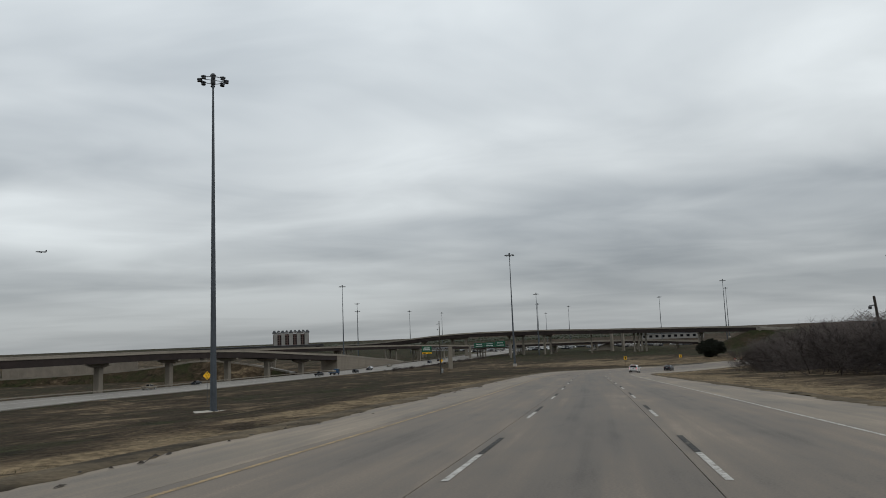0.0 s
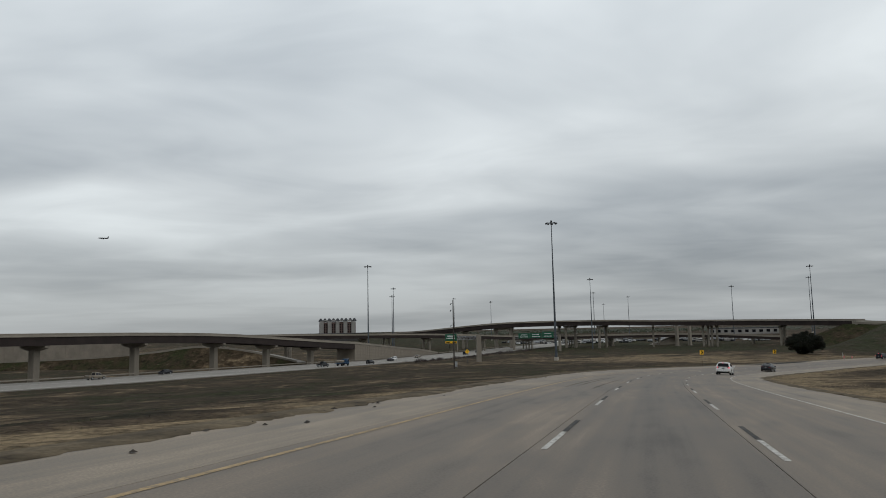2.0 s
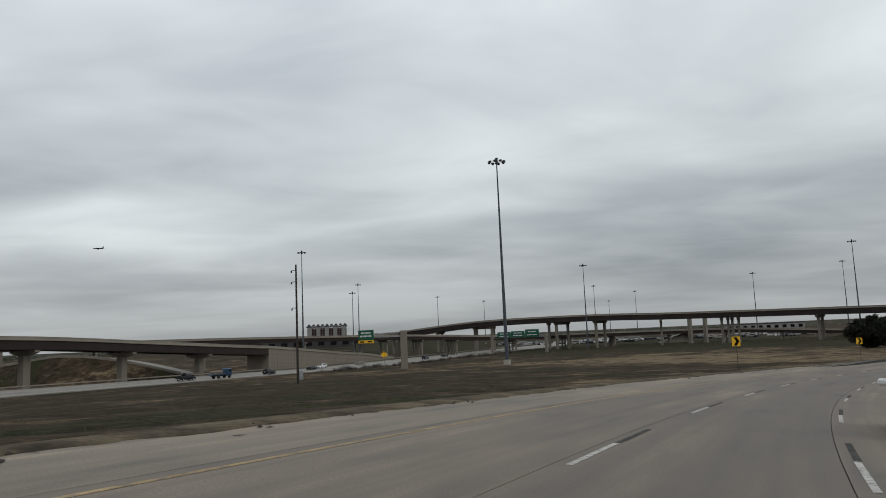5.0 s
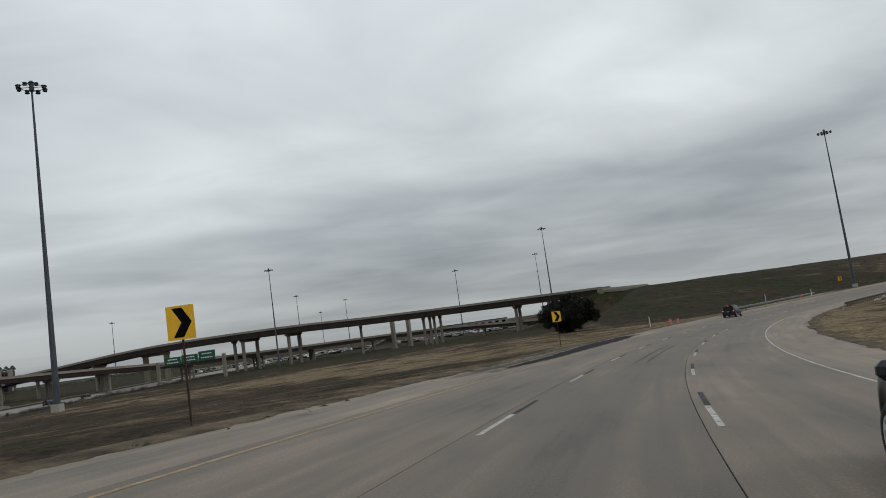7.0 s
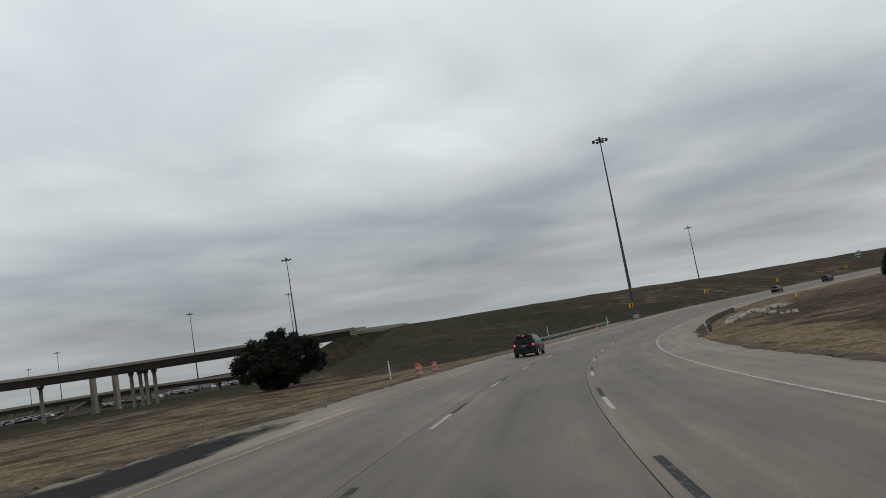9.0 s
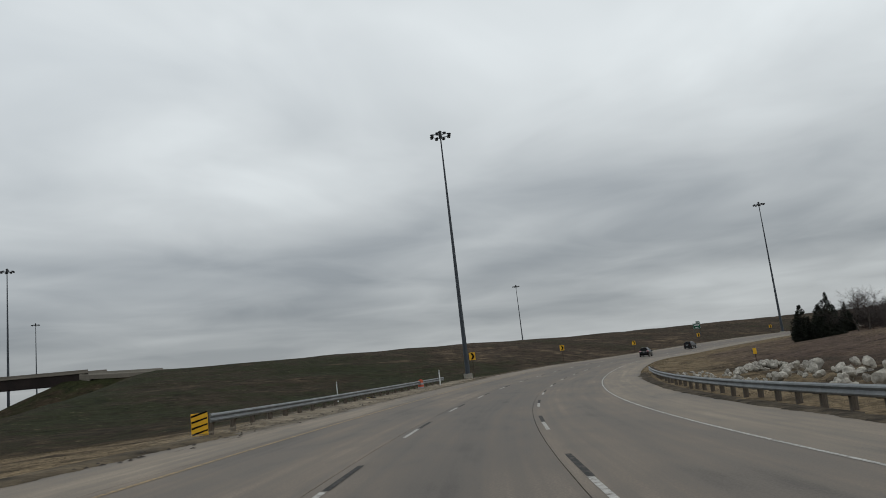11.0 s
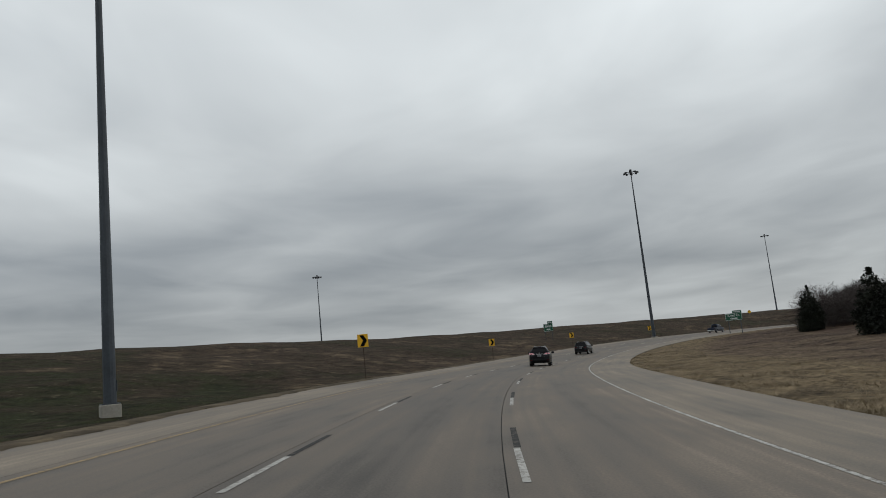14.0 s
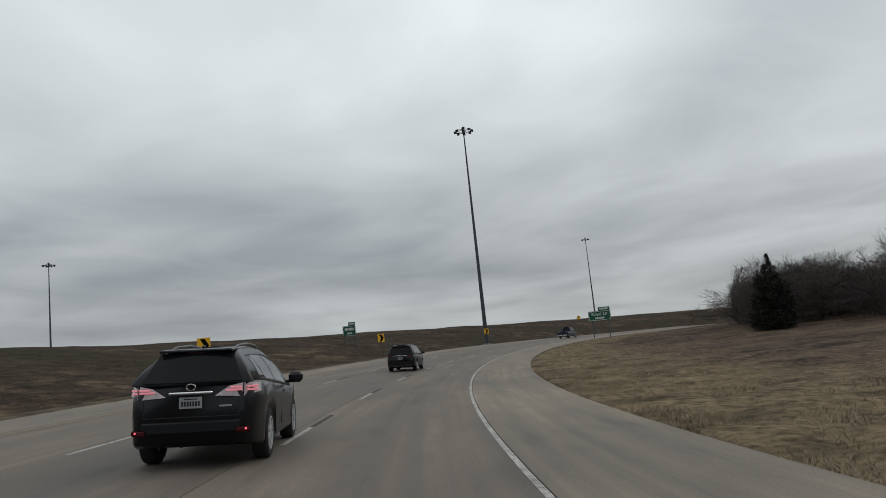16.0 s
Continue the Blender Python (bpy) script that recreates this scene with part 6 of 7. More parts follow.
# ---- far buildings and a far car park ----
DARK_SHED = material("dark_shed_wall", (0.045, 0.042, 0.040), 0.85, vary=0.3, scale=0.1, grain=1)
BRICK_RED = material("brown_brick", (0.085, 0.055, 0.048), 0.85, vary=0.2, scale=0.2, grain=2)
CLADDING = material("pale_cladding", (0.24, 0.23, 0.215), 0.8, vary=0.12, scale=0.1, grain=1)
ROOF_DARK = material("dark_roof", (0.035, 0.037, 0.041), 0.7, vary=0.2, scale=0.3, grain=2)


def far_hotel():
    x0, y0, z0 = -2.5, 1282, -14
    root = thing("hotel_building", at(x0, y0, z0), "distant brown and pale tower block with arched gables", "building")
    part("wall", box((60, 22, 28), at(0, 0, 14), 0.3), BRICK_RED, root, "brown brick walls")
    for i in range(5):
        bx = -26 + i * 13
        part("bay", box((6.2, 24.0, 29.5), at(bx, -0.4, 14.7), 0.2), CLADDING, root, "pale stone bay")
        if i < 4:
            cx = bx + 6.5
            arch = bmesh.new()
            for k in range(8):
                a, b = math.pi * k / 8, math.pi * (k + 1) / 8
                add_tube(arch, (cx + 4.2 * math.cos(a), -11.8, 26.5 + 4.2 * math.sin(a)), (cx + 4.2 * math.cos(b), -11.8, 26.5 + 4.2 * math.sin(b)), 0.9, n=6)
            part("gable_arch", arch, CLADDING, root)
            for r in range(6):
                for c in (-2.0, 2.0):
                    part("window", box((2.0, 0.3, 2.4), at(cx + c, -11.15, 4 + r * 3.9)), GLASS_DARK, root)
    part("roof", box((63, 24, 2.4), at(0, 0, 30.2), 0.8), ROOF_DARK, root)
    for i in range(9):
        part("dormer", tube((-28 + i * 7, 0, 31), (-28 + i * 7, 0, 34.5), 3.4, 1.2, 8), ROOF_DARK, root)


far_hotel()


def long_block(x, y, z, yaw, w, d, h, mat, label, windows=0):
    root = thing("low_building", at(x, y, z) @ pose(0, 0, 0, 0, 0, yaw), label, "building")
    part("wall", box((w, d, h), at(0, 0, h / 2), 0.2), mat, root)
    part("roof", box((w + 1, d + 1, 0.8), at(0, 0, h + 0.4), 0.1), ROOF_DARK, root)
    for i in range(windows):
        part("window", box((w / windows * 0.5, 0.3, h * 0.45), at(-w / 2 + (i + 0.5) * w / windows, -d / 2 - 0.05, h * 0.55)), GLASS_DARK, root)


long_block(505, 900, -15, -28, 80, 24, 7, CLADDING, "long pale low building far behind the bridges", 10)
long_block(-45, 1000, -14, 5, 170, 30, 9.5, DARK_SHED, "long dark low shed far behind the freeway", 12)


def parked_vans():
    """Vans, buses and cars parked far behind the flyover."""
    rnd = random.Random(5)

    def kind(name, label, cat, w, l, h, z0, mat):
        root = thing(name, Matrix(), label, cat, "parked vehicles")
        part("body", box((w, l, h), at(0, 0, z0 + h / 2), 0.25), mat, root)
        part("window_band", box((w + 0.04, l * 0.86, h * 0.3), at(0, -l * 0.02, z0 + h * 0.7), 0.05), GLASS_DARK, root)
        for yy in (-0.32 * l, 0.32 * l):
            for sg in (-1, 1):
                part("wheel", tube(((w / 2 - 0.3) * sg, yy, 0.4), ((w / 2) * sg, yy, 0.4), 0.4, n=12), RUBBER, root)
        return root

    kinds = [kind("parked_bus", "pale parked minibus with a dark window band", "bus", 2.3, 6.2, 2.0, 0.45, CLADDING), kind("parked_van", "pale grey parked van", "van", 2.0, 5.4, 1.8, 0.35, SIGN_BACK),
             kind("parked_car", "dark parked car far behind the flyover", "car", 1.85, 4.6, 1.15, 0.3, CAR_DARK), kind("parked_car", "white parked car far behind the flyover", "car", 1.85, 4.4, 1.15, 0.3, CAR_WHITE)]
    used = set()
    for i in range(230):
        row = i % 5
        x = 165 + rnd.random() * 230
        y = 655 + row * 26 - (x - 165) * 0.32 + rnd.uniform(-2, 2)
        k = rnd.choice((0, 1, 2, 2, 2, 3))
        m = at(x, y, ground_at(x, y) - 0.02) @ pose(0, 0, 0, 0, 0, rnd.choice((-70, -72, 108, 20)))
        if k not in used:
            used.add(k)
            kinds[k].matrix_basis = m
        else:
            copy_thing(kinds[k], m)


parked_vans()


def frontage():
    """Beyond the ramp bridge: a tan retaining wall, and a side road that climbs on its own bank."""
    wall = thing("far_retaining_wall", Matrix(), "long tan concrete wall beyond the ramp bridge", "wall", kind="structure")
    p, q = Vector((-160, 452, 0)), Vector((-84, 429, 0))
    d = (q - p).normalized()
    yaw = -math.degrees(math.atan2(d.y, d.x))
    for i in range(16):
        c = p.lerp(q, (i + 0.5) / 16)
        w = (q - p).length / 16 - 0.06
        part("panel", box((w, 0.5, 13), at(c.x, c.y, -10.2) @ pose(0, 0, 0, 0, 0, -yaw), 0.03), CONC_WALL, wall)
    part("coping", box(((q - p).length, 0.8, 0.5), at((p.x + q.x) / 2, (p.y + q.y) / 2, -3.55) @ pose(0, 0, 0, 0, 0, -yaw), 0.04), CONC_BRIDGE, wall)
    line = spline([(-190, 418, -12.6), (-137, 412, -12.4), (-92, 405, -11.2), (-65, 398, -9.3), (-44, 391, -7.2), (-22, 384, -9.5), (0, 374, -14.2)], 4.0)
    road = thing("side_road", Matrix(), "pale side road climbing on a grassy bank", "road", kind="structure")
    swept("carriageway", line, [(-4, 0.02), (-4, -0.3), (4, -0.3), (4, 0.02)], FREEWAY_CONC, road)
    bank = swept("bank", line, [(-4.6, -0.05), (-14, -9), (20, -9), (4.6, -0.05)], TURF, road)
    bank.data.attributes.new("straw", "FLOAT", "POINT").data.foreach_set("value", np.full(len(bank.data.vertices), -0.02, dtype=np.float32))
    swept("barrier", line, [(3.8, 0.0), (4.2, 0.0), (4.2, 0.8), (3.8, 0.8)], CONC_BRIDGE, road)


frontage()
pad = thing("concrete_pad", at(-10.2, 99.6, ground_at(-10.2, 99.6)), "pale cracked concrete pad at the foot of a light mast", "concrete pad")
part("slab", box((2.2, 2.6, 0.16), at(-1.2, -0.9, 0.04) @ pose(0, 0, 0, 0, 0, 12), 0.03), CONC_BLOCK, pad)
part("slab", box((1.6, 2.0, 0.14), at(1.4, -1.1, 0.03) @ pose(0, 0, 0, 0, 0, -20), 0.03), CONC_BLOCK, pad)


def airliner():
    root = thing("airliner", at(-820, 2610, 331) @ pose(0, 0, 0, 4, 0, 78), "distant airliner on its approach", "aeroplane")
    body = bmesh.new()
    add_tube(body, (0, -15, 0), (0, 13, 0), 1.9, n=12)
    add_tube(body, (0, 13, 0), (0, 18, -0.3), 1.9, 0.3, 12)
    add_tube(body, (0, -15, 0), (0, -21, 1.0), 1.9, 0.4, 12)
    part("fuselage", body, CAR_DARK, root)
    for sg in (-1, 1):
        w = bmesh.new()
        vs = [(1.5 * sg, 3.5, -0.8), (1.5 * sg, -2.5, -0.8), (17 * sg, -6.5, 0.6), (17 * sg, -5.0, 0.6)]
        top = [w.verts.new((x, y, z + 0.3)) for x, y, z in vs]
        bot = [w.verts.new((x, y, z - 0.1)) for x, y, z in vs]
        w.faces.new(top), w.faces.new(bot[::-1])
        for i in range(4):
            w.faces.new((top[i], bot[i], bot[(i + 1) % 4], top[(i + 1) % 4]))
        part("wing", w, CAR_DARK, root)
        part("engine", tube((5.5 * sg, -0.5, -2.0), (5.5 * sg, 3.6, -2.0), 1.0, 1.15, 10), CAR_DARK, root)
        part("tailplane", box((6, 2.4, 0.25), at(3.6 * sg, -18.5, 1.2)), CAR_DARK, root)
    part("fin", box((0.35, 4.0, 6.0), at(0, -18.0, 4.2) @ pose(0, 0, 0, 25, 0, 0)), CAR_DARK, root)


airliner()


def rock_pile():
    rnd = random.Random(11)
    base = []
    for k in range(5):
        bm = bmesh.new()
        bmesh.ops.create_icosphere(bm, subdivisions=2, radius=0.5)
        for v in bm.verts:
            n = noise.noise(v.co * 2.1 + Vector((k * 9.0, 0, 0)))
            v.co *= 1 + 0.55 * n
            v.co.z *= 0.7
        me = bpy.data.meshes.new("rock")
        bm.to_mesh(me)
        bm.free()
        me.materials.append(ROCK)
        base.append(me)
    heap = []
    for i in range(110):
        a, q = rnd.uniform(0, 6.283), rnd.random()**0.7
        x, y = 229 + 5.5 * q * math.cos(a), 246.2 + 1.8 * q * math.sin(a)
        heap.append((x, y, rnd.uniform(0.16, 0.40), 0.5 * (1 - q) * rnd.random()**0.5))
    for i, (x, y, r, up) in enumerate(heap):
        ob = new("rock", base[i % 5])
        ob.matrix_basis = at(x, y, ground_at(x, y) + 0.12 + up) @ pose(0, 0, 0, rnd.uniform(0, 360), rnd.uniform(0, 360), rnd.uniform(0, 360)) @ Matrix.Diagonal((r, r, r, 1))
        tagged(ob, "pale rough limestone rock heaped behind the guard rail", "rock", "loose pale rocks")
    for i in range(150):
        t = rnd.random()
        s = 330 + 40 * t
        v = 13.2 + rnd.random()**1.5 * (1.5 + 5 * (1 - t))
        p = road_at(s, v)
        r = rnd.uniform(0.16, 0.5) * (1.25 - 0.55 * t)
        z = ground_at(p.x, p.y) + r * 0.22 + max(0, (1 - t) * 0.9 - abs(v - 16) * 0.35)
        ob = new("rock", base[i % 5])
        ob.matrix_basis = at(p.x, p.y, z) @ pose(0, 0, 0, rnd.uniform(0, 360), rnd.uniform(0, 360), rnd.uniform(0, 360)) @ Matrix.Diagonal((r, r, r, 1))
        tagged(ob, "pale rough limestone rock behind the guard rail", "rock", "loose pale rocks")


rock_pile()


# ---- vegetation ----
BARK = material("grey_bark", (0.055, 0.045, 0.038), 0.95, vary=0.3, scale=3, grain=18, bump=0.4)
TWIG = material("dry_twig", (0.052, 0.041, 0.037), 0.95, vary=0.35, scale=0.4, grain=4, bump=0.0, per_object=0.25)


def leaf_material(name, dark, light, scale=0.9):
    m = material(name, dark, 0.75, vary=0.35, scale=scale, grain=5, bump=0.0, second=light, spec=0.25, per_object=0.15)
    return m


OAK_LEAF = leaf_material("evergreen_oak_leaf", (0.0085, 0.0105, 0.0065), (0.018, 0.021, 0.011))
CEDAR_LEAF = leaf_material("cedar_needles", (0.009, 0.012, 0.008), (0.020, 0.024, 0.014))
BRUSH_LEAF = leaf_material("evergreen_brush", (0.022, 0.026, 0.015), (0.045, 0.048, 0.026))


def prism(verts, faces, p, q, r0, r1):
    """A three-sided tapered twig between two points."""
    d = q - p
    if d.length < 1e-4:
        return
    u = d.orthogonal().normalized()
    w = d.normalized().cross(u)
    b = len(verts)
    for c, r in ((p, r0), (q, r1)):
        for k in range(3):
            a = 2.0944 * k
            verts.append(c + (u * math.cos(a) + w * math.sin(a)) * r)
    for k in range(3):
        n = (k + 1) % 3
        faces.append((b + k, b + n, b + 3 + n, b + 3 + k))


def sliver(verts, faces, p, q, r):
    """A fine last twig, tapered to a point."""
    u = (q - p).orthogonal().normalized() * r
    b = len(verts)
    verts += [p - u, p + u, q]
    faces.append((b, b + 1, b + 2))


def grow(rnd, verts, faces, twv, twf, p, d, length, r, depth, spread, lift):
    """A limb that forks into thinner limbs; the last forks go into the twig mesh."""
    if depth == 0:
        sliver(twv, twf, p, p + d * length, 0.0085)
        return
    seg = 3
    start, r_start = p.copy(), r
    for i in range(seg):
        if depth > 1:
            d = (d + Vector((rnd.gauss(0, 0.16), rnd.gauss(0, 0.16), rnd.gauss(0, 0.1) + lift))).normalized()
        q = p + d * length / seg
        r1 = r * 0.86
        if depth > 2:
            prism(verts, faces, p, q, r, r1)
        elif depth == 2:
            prism(twv, twf, p, q, r, r1)
        p, r = q, r1
        if i > 0 or depth < 3:
            for _ in range(4 if depth == 1 else 2):
                side = Vector((rnd.gauss(0, 1), rnd.gauss(0, 1), rnd.gauss(0, 0.5))).normalized()
                nd = (d * (1 - spread) + side * spread).normalized()
                grow(rnd, verts, faces, twv, twf, p, nd, length * rnd.uniform(0.55, 0.78), max(r * 0.62, 0.008), depth - 1, spread, lift)
    if depth == 1:
        prism(twv, twf, start, p, max(r_start * 0.8, 0.008), 0.006)


def bare_tree(seed, h, stems, depth, spread, label, name="bare_tree", category="tree", group="bare trees", lift=0.05):
    rnd = random.Random(seed)
    v, f, tv, tf = [], [], [], []
    for k in range(stems):
        lean = 0.1 if stems == 1 else (0.55 if k % 2 else 1.1)
        d = Vector((rnd.gauss(0, lean), rnd.gauss(0, lean), 1)).normalized()
        grow(rnd, v, f, tv, tf, Vector((rnd.gauss(0, 0.12 * stems), rnd.gauss(0, 0.12 * stems), -0.2)), d, h * 0.42, h * 0.007 if stems > 2 else h * 0.020, depth, spread, lift)
    root = thing(name, Matrix(), label, category, group)
    if stems > 2:
        shared("branch_mass", mesh_of("branch_mass", v + tv, f + [tuple(i + len(v) for i in q) for q in tf], TWIG), root)
    else:
        shared("trunk", mesh_of("trunk", v, f, BARK), root)
        shared("crown", mesh_of("crown", tv, tf, TWIG), root)
    return root


def leafy(name, clumps, count, size, mat, parent, seed, flat=0.6):
    """Many small leaf sprays, set in uneven clumps (centre, radius)."""
    rnd = random.Random(seed)
    verts, faces = [], []
    for c, r in clumps:
        n = int(count * r * r)
        for _ in range(n):
            d = Vector((rnd.gauss(0, 1), rnd.gauss(0, 1), rnd.gauss(0, 1))).normalized()
            p = Vector(c) + d * r * (rnd.random()**0.35) * Vector((1, 1, flat)).length / 1.5
            p.z = c[2] + (p.z - c[2]) * flat
            a = Vector((rnd.gauss(0, 1), rnd.gauss(0, 1), rnd.gauss(0, 0.6))).normalized()
            b = a.orthogonal().normalized() @ Matrix.Rotation(rnd.random() * 6.28, 3, a)
            s = size * rnd.uniform(0.6, 1.5)
            k = len(verts)
            verts += [p - b * s * 0.35, p + a * s * 0.6 - b * s * 0.1, p + a * s + b * s * 0.1, p + b * s * 0.35]
            faces.append((k, k + 1, k + 2, k + 3))
    return shared(name, mesh_of(name, verts, faces, mat), parent)


def live_oak(x, y, h, w):
    """The broad dark evergreen oak on the median, its crown reaching nearly to the ground."""
    rnd = random.Random(3)
    z = ground_at(x, y)
    root = thing("oak_tree", at(x, y, z), "broad dark evergreen oak with a low ragged crown", "tree")
    v, f, tv, tf = [], [], [], []
    for k in range(6):
        a = k * 1.05
        grow(rnd, v, f, tv, tf, Vector((0.2 * math.cos(a), 0.2 * math.sin(a), -0.2)), Vector((0.6 * math.cos(a), 0.6 * math.sin(a), 1)).normalized(), h * 0.42, 0.16, 4, 0.5, 0.03)
    shared("trunk", mesh_of("trunk", v + tv, f + [tuple(i + len(v) for i in q) for q in tf], BARK), root)
    cl = []
    for i in range(175):
        a, r = rnd.random() * 6.283, w * 0.5 * rnd.random()**0.6
        top = h * math.sqrt(max(0.0, 1 - (r / (w * 0.56))**2))
        zz = h * 0.22 + (top - h * 0.28) * rnd.random()**0.6
        cl.append(((r * math.cos(a), r * math.sin(a), max(zz, h * (0.05 if r < w * 0.2 else 0.15))), rnd.uniform(0.5, 0.95) * h / 8))
    for i in range(70):
        a, r = rnd.random() * 6.283, w * 0.30 * rnd.random()**0.6
        cl.append(((r * math.cos(a), r * math.sin(a), h * rnd.uniform(0.05, 0.38)), rnd.uniform(0.45, 0.8) * h / 8))
    leafy("crown", cl, 420, 0.27, OAK_LEAF, root, 8, 0.8)


live_oak(187.7, 300.6, 8.7, 12.8)


def cedar(h, w, seed):
    rnd = random.Random(seed)
    root = thing("cedar_tree", Matrix(), "dark conical cedar with a ragged pointed top", "tree", "cedars by the ramp")
    part("trunk", tube((0, 0, -0.2), (0, 0, h * 0.9), h * 0.022, 0.02, 8), BARK, root)
    cl = []
    # one main leader and a few lesser ones, each with its own cone of sprays
    for lx, ly, lh, lw, n in ((0, 0, 1.0, 1.0, 120), (0.20 * w, 0.10 * w, 0.80, 0.7, 50), (-0.18 * w, 0.14 * w, 0.72, 0.65, 45), (0.05 * w, -0.22 * w, 0.66, 0.65, 45)):
        for i in range(n):
            t = rnd.random()**0.85
            r = w * 0.42 * lw * (1 - t)**0.75 * rnd.uniform(0.3, 1.12)
            a = rnd.random() * 6.283
            cl.append(((lx + r * math.cos(a), ly + r * math.sin(a), h * lh * (0.04 + 0.93 * t)), max(0.13, w * 0.125 * (1.15 - t)) * rnd.uniform(0.6, 1.25)))
        cl += [((lx, ly, h * lh * 0.97), 0.13), ((lx + 0.04, ly, h * lh * 0.91), 0.2), ((lx + 0.08, ly + 0.08, h * lh * 0.84), 0.25)]
    leafy("crown", cl, 520, 0.17, CEDAR_LEAF, root, seed + 1, 1.25)
    return root


def place(root, x, y, scale=1.0, turn=0.0, z=None):
    zz = ground_at(x, y) if z is None else z
    root.matrix_basis = at(x, y, zz - 0.05) @ pose(0, 0, 0, 0, 0, turn) @ Matrix.Scale(scale, 4)
    return root


def plant(first, x, y, scale, turn):
    c = copy_thing(first, at(x, y, ground_at(x, y) - 0.05) @ pose(0, 0, 0, 0, 0, turn))
    c.scale = (scale, scale, scale)
    return c


def build_trees():
    rnd = random.Random(21)
    c1 = cedar(5.4, 4.0, 1)
    place(c1, 298.7, 246.8, 1.1, 0)
    c2 = cedar(6.6, 4.3, 5)
    place(c2, 298.1, 243.0, 1.12, 80)
    plant(c1, 321.3, 245.0, 1.15, 130)
    plant(c2, 364.0, 240.8, 1.03, 20)
    # bare trees and brush along the right of the ramp
    trees = [bare_tree(1, 8.5, 1, 5, 0.5, "bare winter tree with a fine grey crown"), bare_tree(2, 7.5, 2, 4, 0.52, "bare winter tree with forked grey stems"),
             bare_tree(3, 6.5, 1, 5, 0.56, "small bare winter tree with spreading twigs")]
    brush = [bare_tree(5, 4.2, 9, 3, 0.5, "dense thicket of bare brown brush", "brush_thicket", "bush", "brush thickets", 0.02),
             bare_tree(6, 3.6, 10, 3, 0.55, "low thicket of bare twiggy brush", "brush_thicket", "bush", "brush thickets", 0.02)]
    firsts = {}

    def put(kind, k, x, y, sc):
        src = kind[k]
        if (id(kind), k) not in firsts:
            firsts[(id(kind), k)] = 1
            place(src, x, y, 1.0, rnd.uniform(0, 360))
            src.scale = (sc, sc, sc)
        else:
            plant(src, x, y, sc, rnd.uniform(0, 360))

    # wood beside the start of the ramp
    for i in range(85):
        s, v = rnd.uniform(40, 215), 27 + 32 * rnd.random()**1.3
        if 140 < s and v < 34:
            v += 8
        p = road_at(s, v)
        put(brush, i % 2, p.x, p.y, rnd.uniform(1.2, 1.8))
    for i in range(34):
        s, v = rnd.uniform(35, 230), rnd.uniform(32, 64)
        p = road_at(s, v)
        put(trees, i % 3, p.x, p.y, rnd.uniform(0.7, 1.0))
    # on the hill beside the right guard rail
    for i in range(34):
        s, v = rnd.uniform(285, 430), rnd.uniform(44, 66)
        p = road_at(s, v)
        put(brush if i % 3 else trees, i % 2, p.x, p.y, rnd.uniform(0.75, 1.15) * (1.0 if i % 3 else 0.75))
    for x, y, sc in ((318, 226, 1.0), (311, 231, 0.8), (345, 226, 1.0), (352, 219, 1.05), (336, 232, 0.9), (277, 238, 0.85), (287, 239.5, 0.75), (402, 206, 1.25), (396, 202, 1.2), (409, 198, 1.25), (350, 229.5, 0.9), (386, 213, 1.0), (376, 219, 0.8), (440, 200, 1.15), (470, 186, 1.2), (493, 177, 1.25)):
        put(trees, rnd.randrange(3), x, y, sc)
    # the long thicket after the cedars
    for i in range(95):
        t = rnd.random()
        x, y = 330 + 80 * t, 240 - 15 * t - rnd.random() * (26 + 10 * t)
        if x < 350:
            y -= 6
        put(brush, i % 2, x, y, rnd.uniform(0.95, 1.3) + 0.55 * t if i % 4 else rnd.uniform(0.8, 1.1))
    for i in range(30):
        x = 369 + 26 * rnd.random()
        put(brush, i % 2, x, 269 - (x - 300.5) * 0.385 - 2.5 - 9 * rnd.random(), rnd.uniform(1.5, 2.1))
    for i in range(26):
        t = rnd.random()
        put(trees, i % 3, 332 + 80 * t, 228 - 8 * t - rnd.random() * 24, rnd.uniform(0.55, 0.75) + 0.2 * t)
    # scattered low shrubs in the dip by the freeway
    for i in range(84):
        t = i / 83
        a = 75 + 165 * t
        q = freeway_at(a, -7.5 + rnd.uniform(-3.5, 2.5))
        put(brush, i % 2, q.x, q.y, rnd.uniform(0.28, 0.62))
    for x, y, sc in ((560, 300, 0.55), (575, 285, 0.5), (520, 325, 0.4)):
        put(brush, 0, x, y, sc)


build_trees()


def inner_brush(name, label, spots, seed, uneven=1.0, thick=1.0):
    """The close tangle of fine dead twigs inside a wood: spots are (x, y, height)."""
    rnd = random.Random(seed)
    P = np.array(spots)
    z = ground_z(P[:, 0], P[:, 1])[0]
    verts, faces = [], []
    for (x, y, h), zz in zip(spots, z):
        top = h * (0.80 + 0.45 * uneven * noise.noise(Vector((x * 0.16, y * 0.16, 0))) + 0.22 * uneven * noise.noise(Vector((x * 0.6, y * 0.6, 3))))
        p = Vector((x, y, zz + top * rnd.random()**0.85))
        d = Vector((rnd.gauss(0, 0.7), rnd.gauss(0, 0.7), rnd.uniform(0.1, 1.0))).normalized()
        sliver(verts, faces, p, p + d * rnd.uniform(0.35, 0.95), thick * rnd.uniform(0.007, 0.017))
    tagged(new(name, mesh_of(name, verts, faces, TWIG)), label, "brush", kind="stuff")


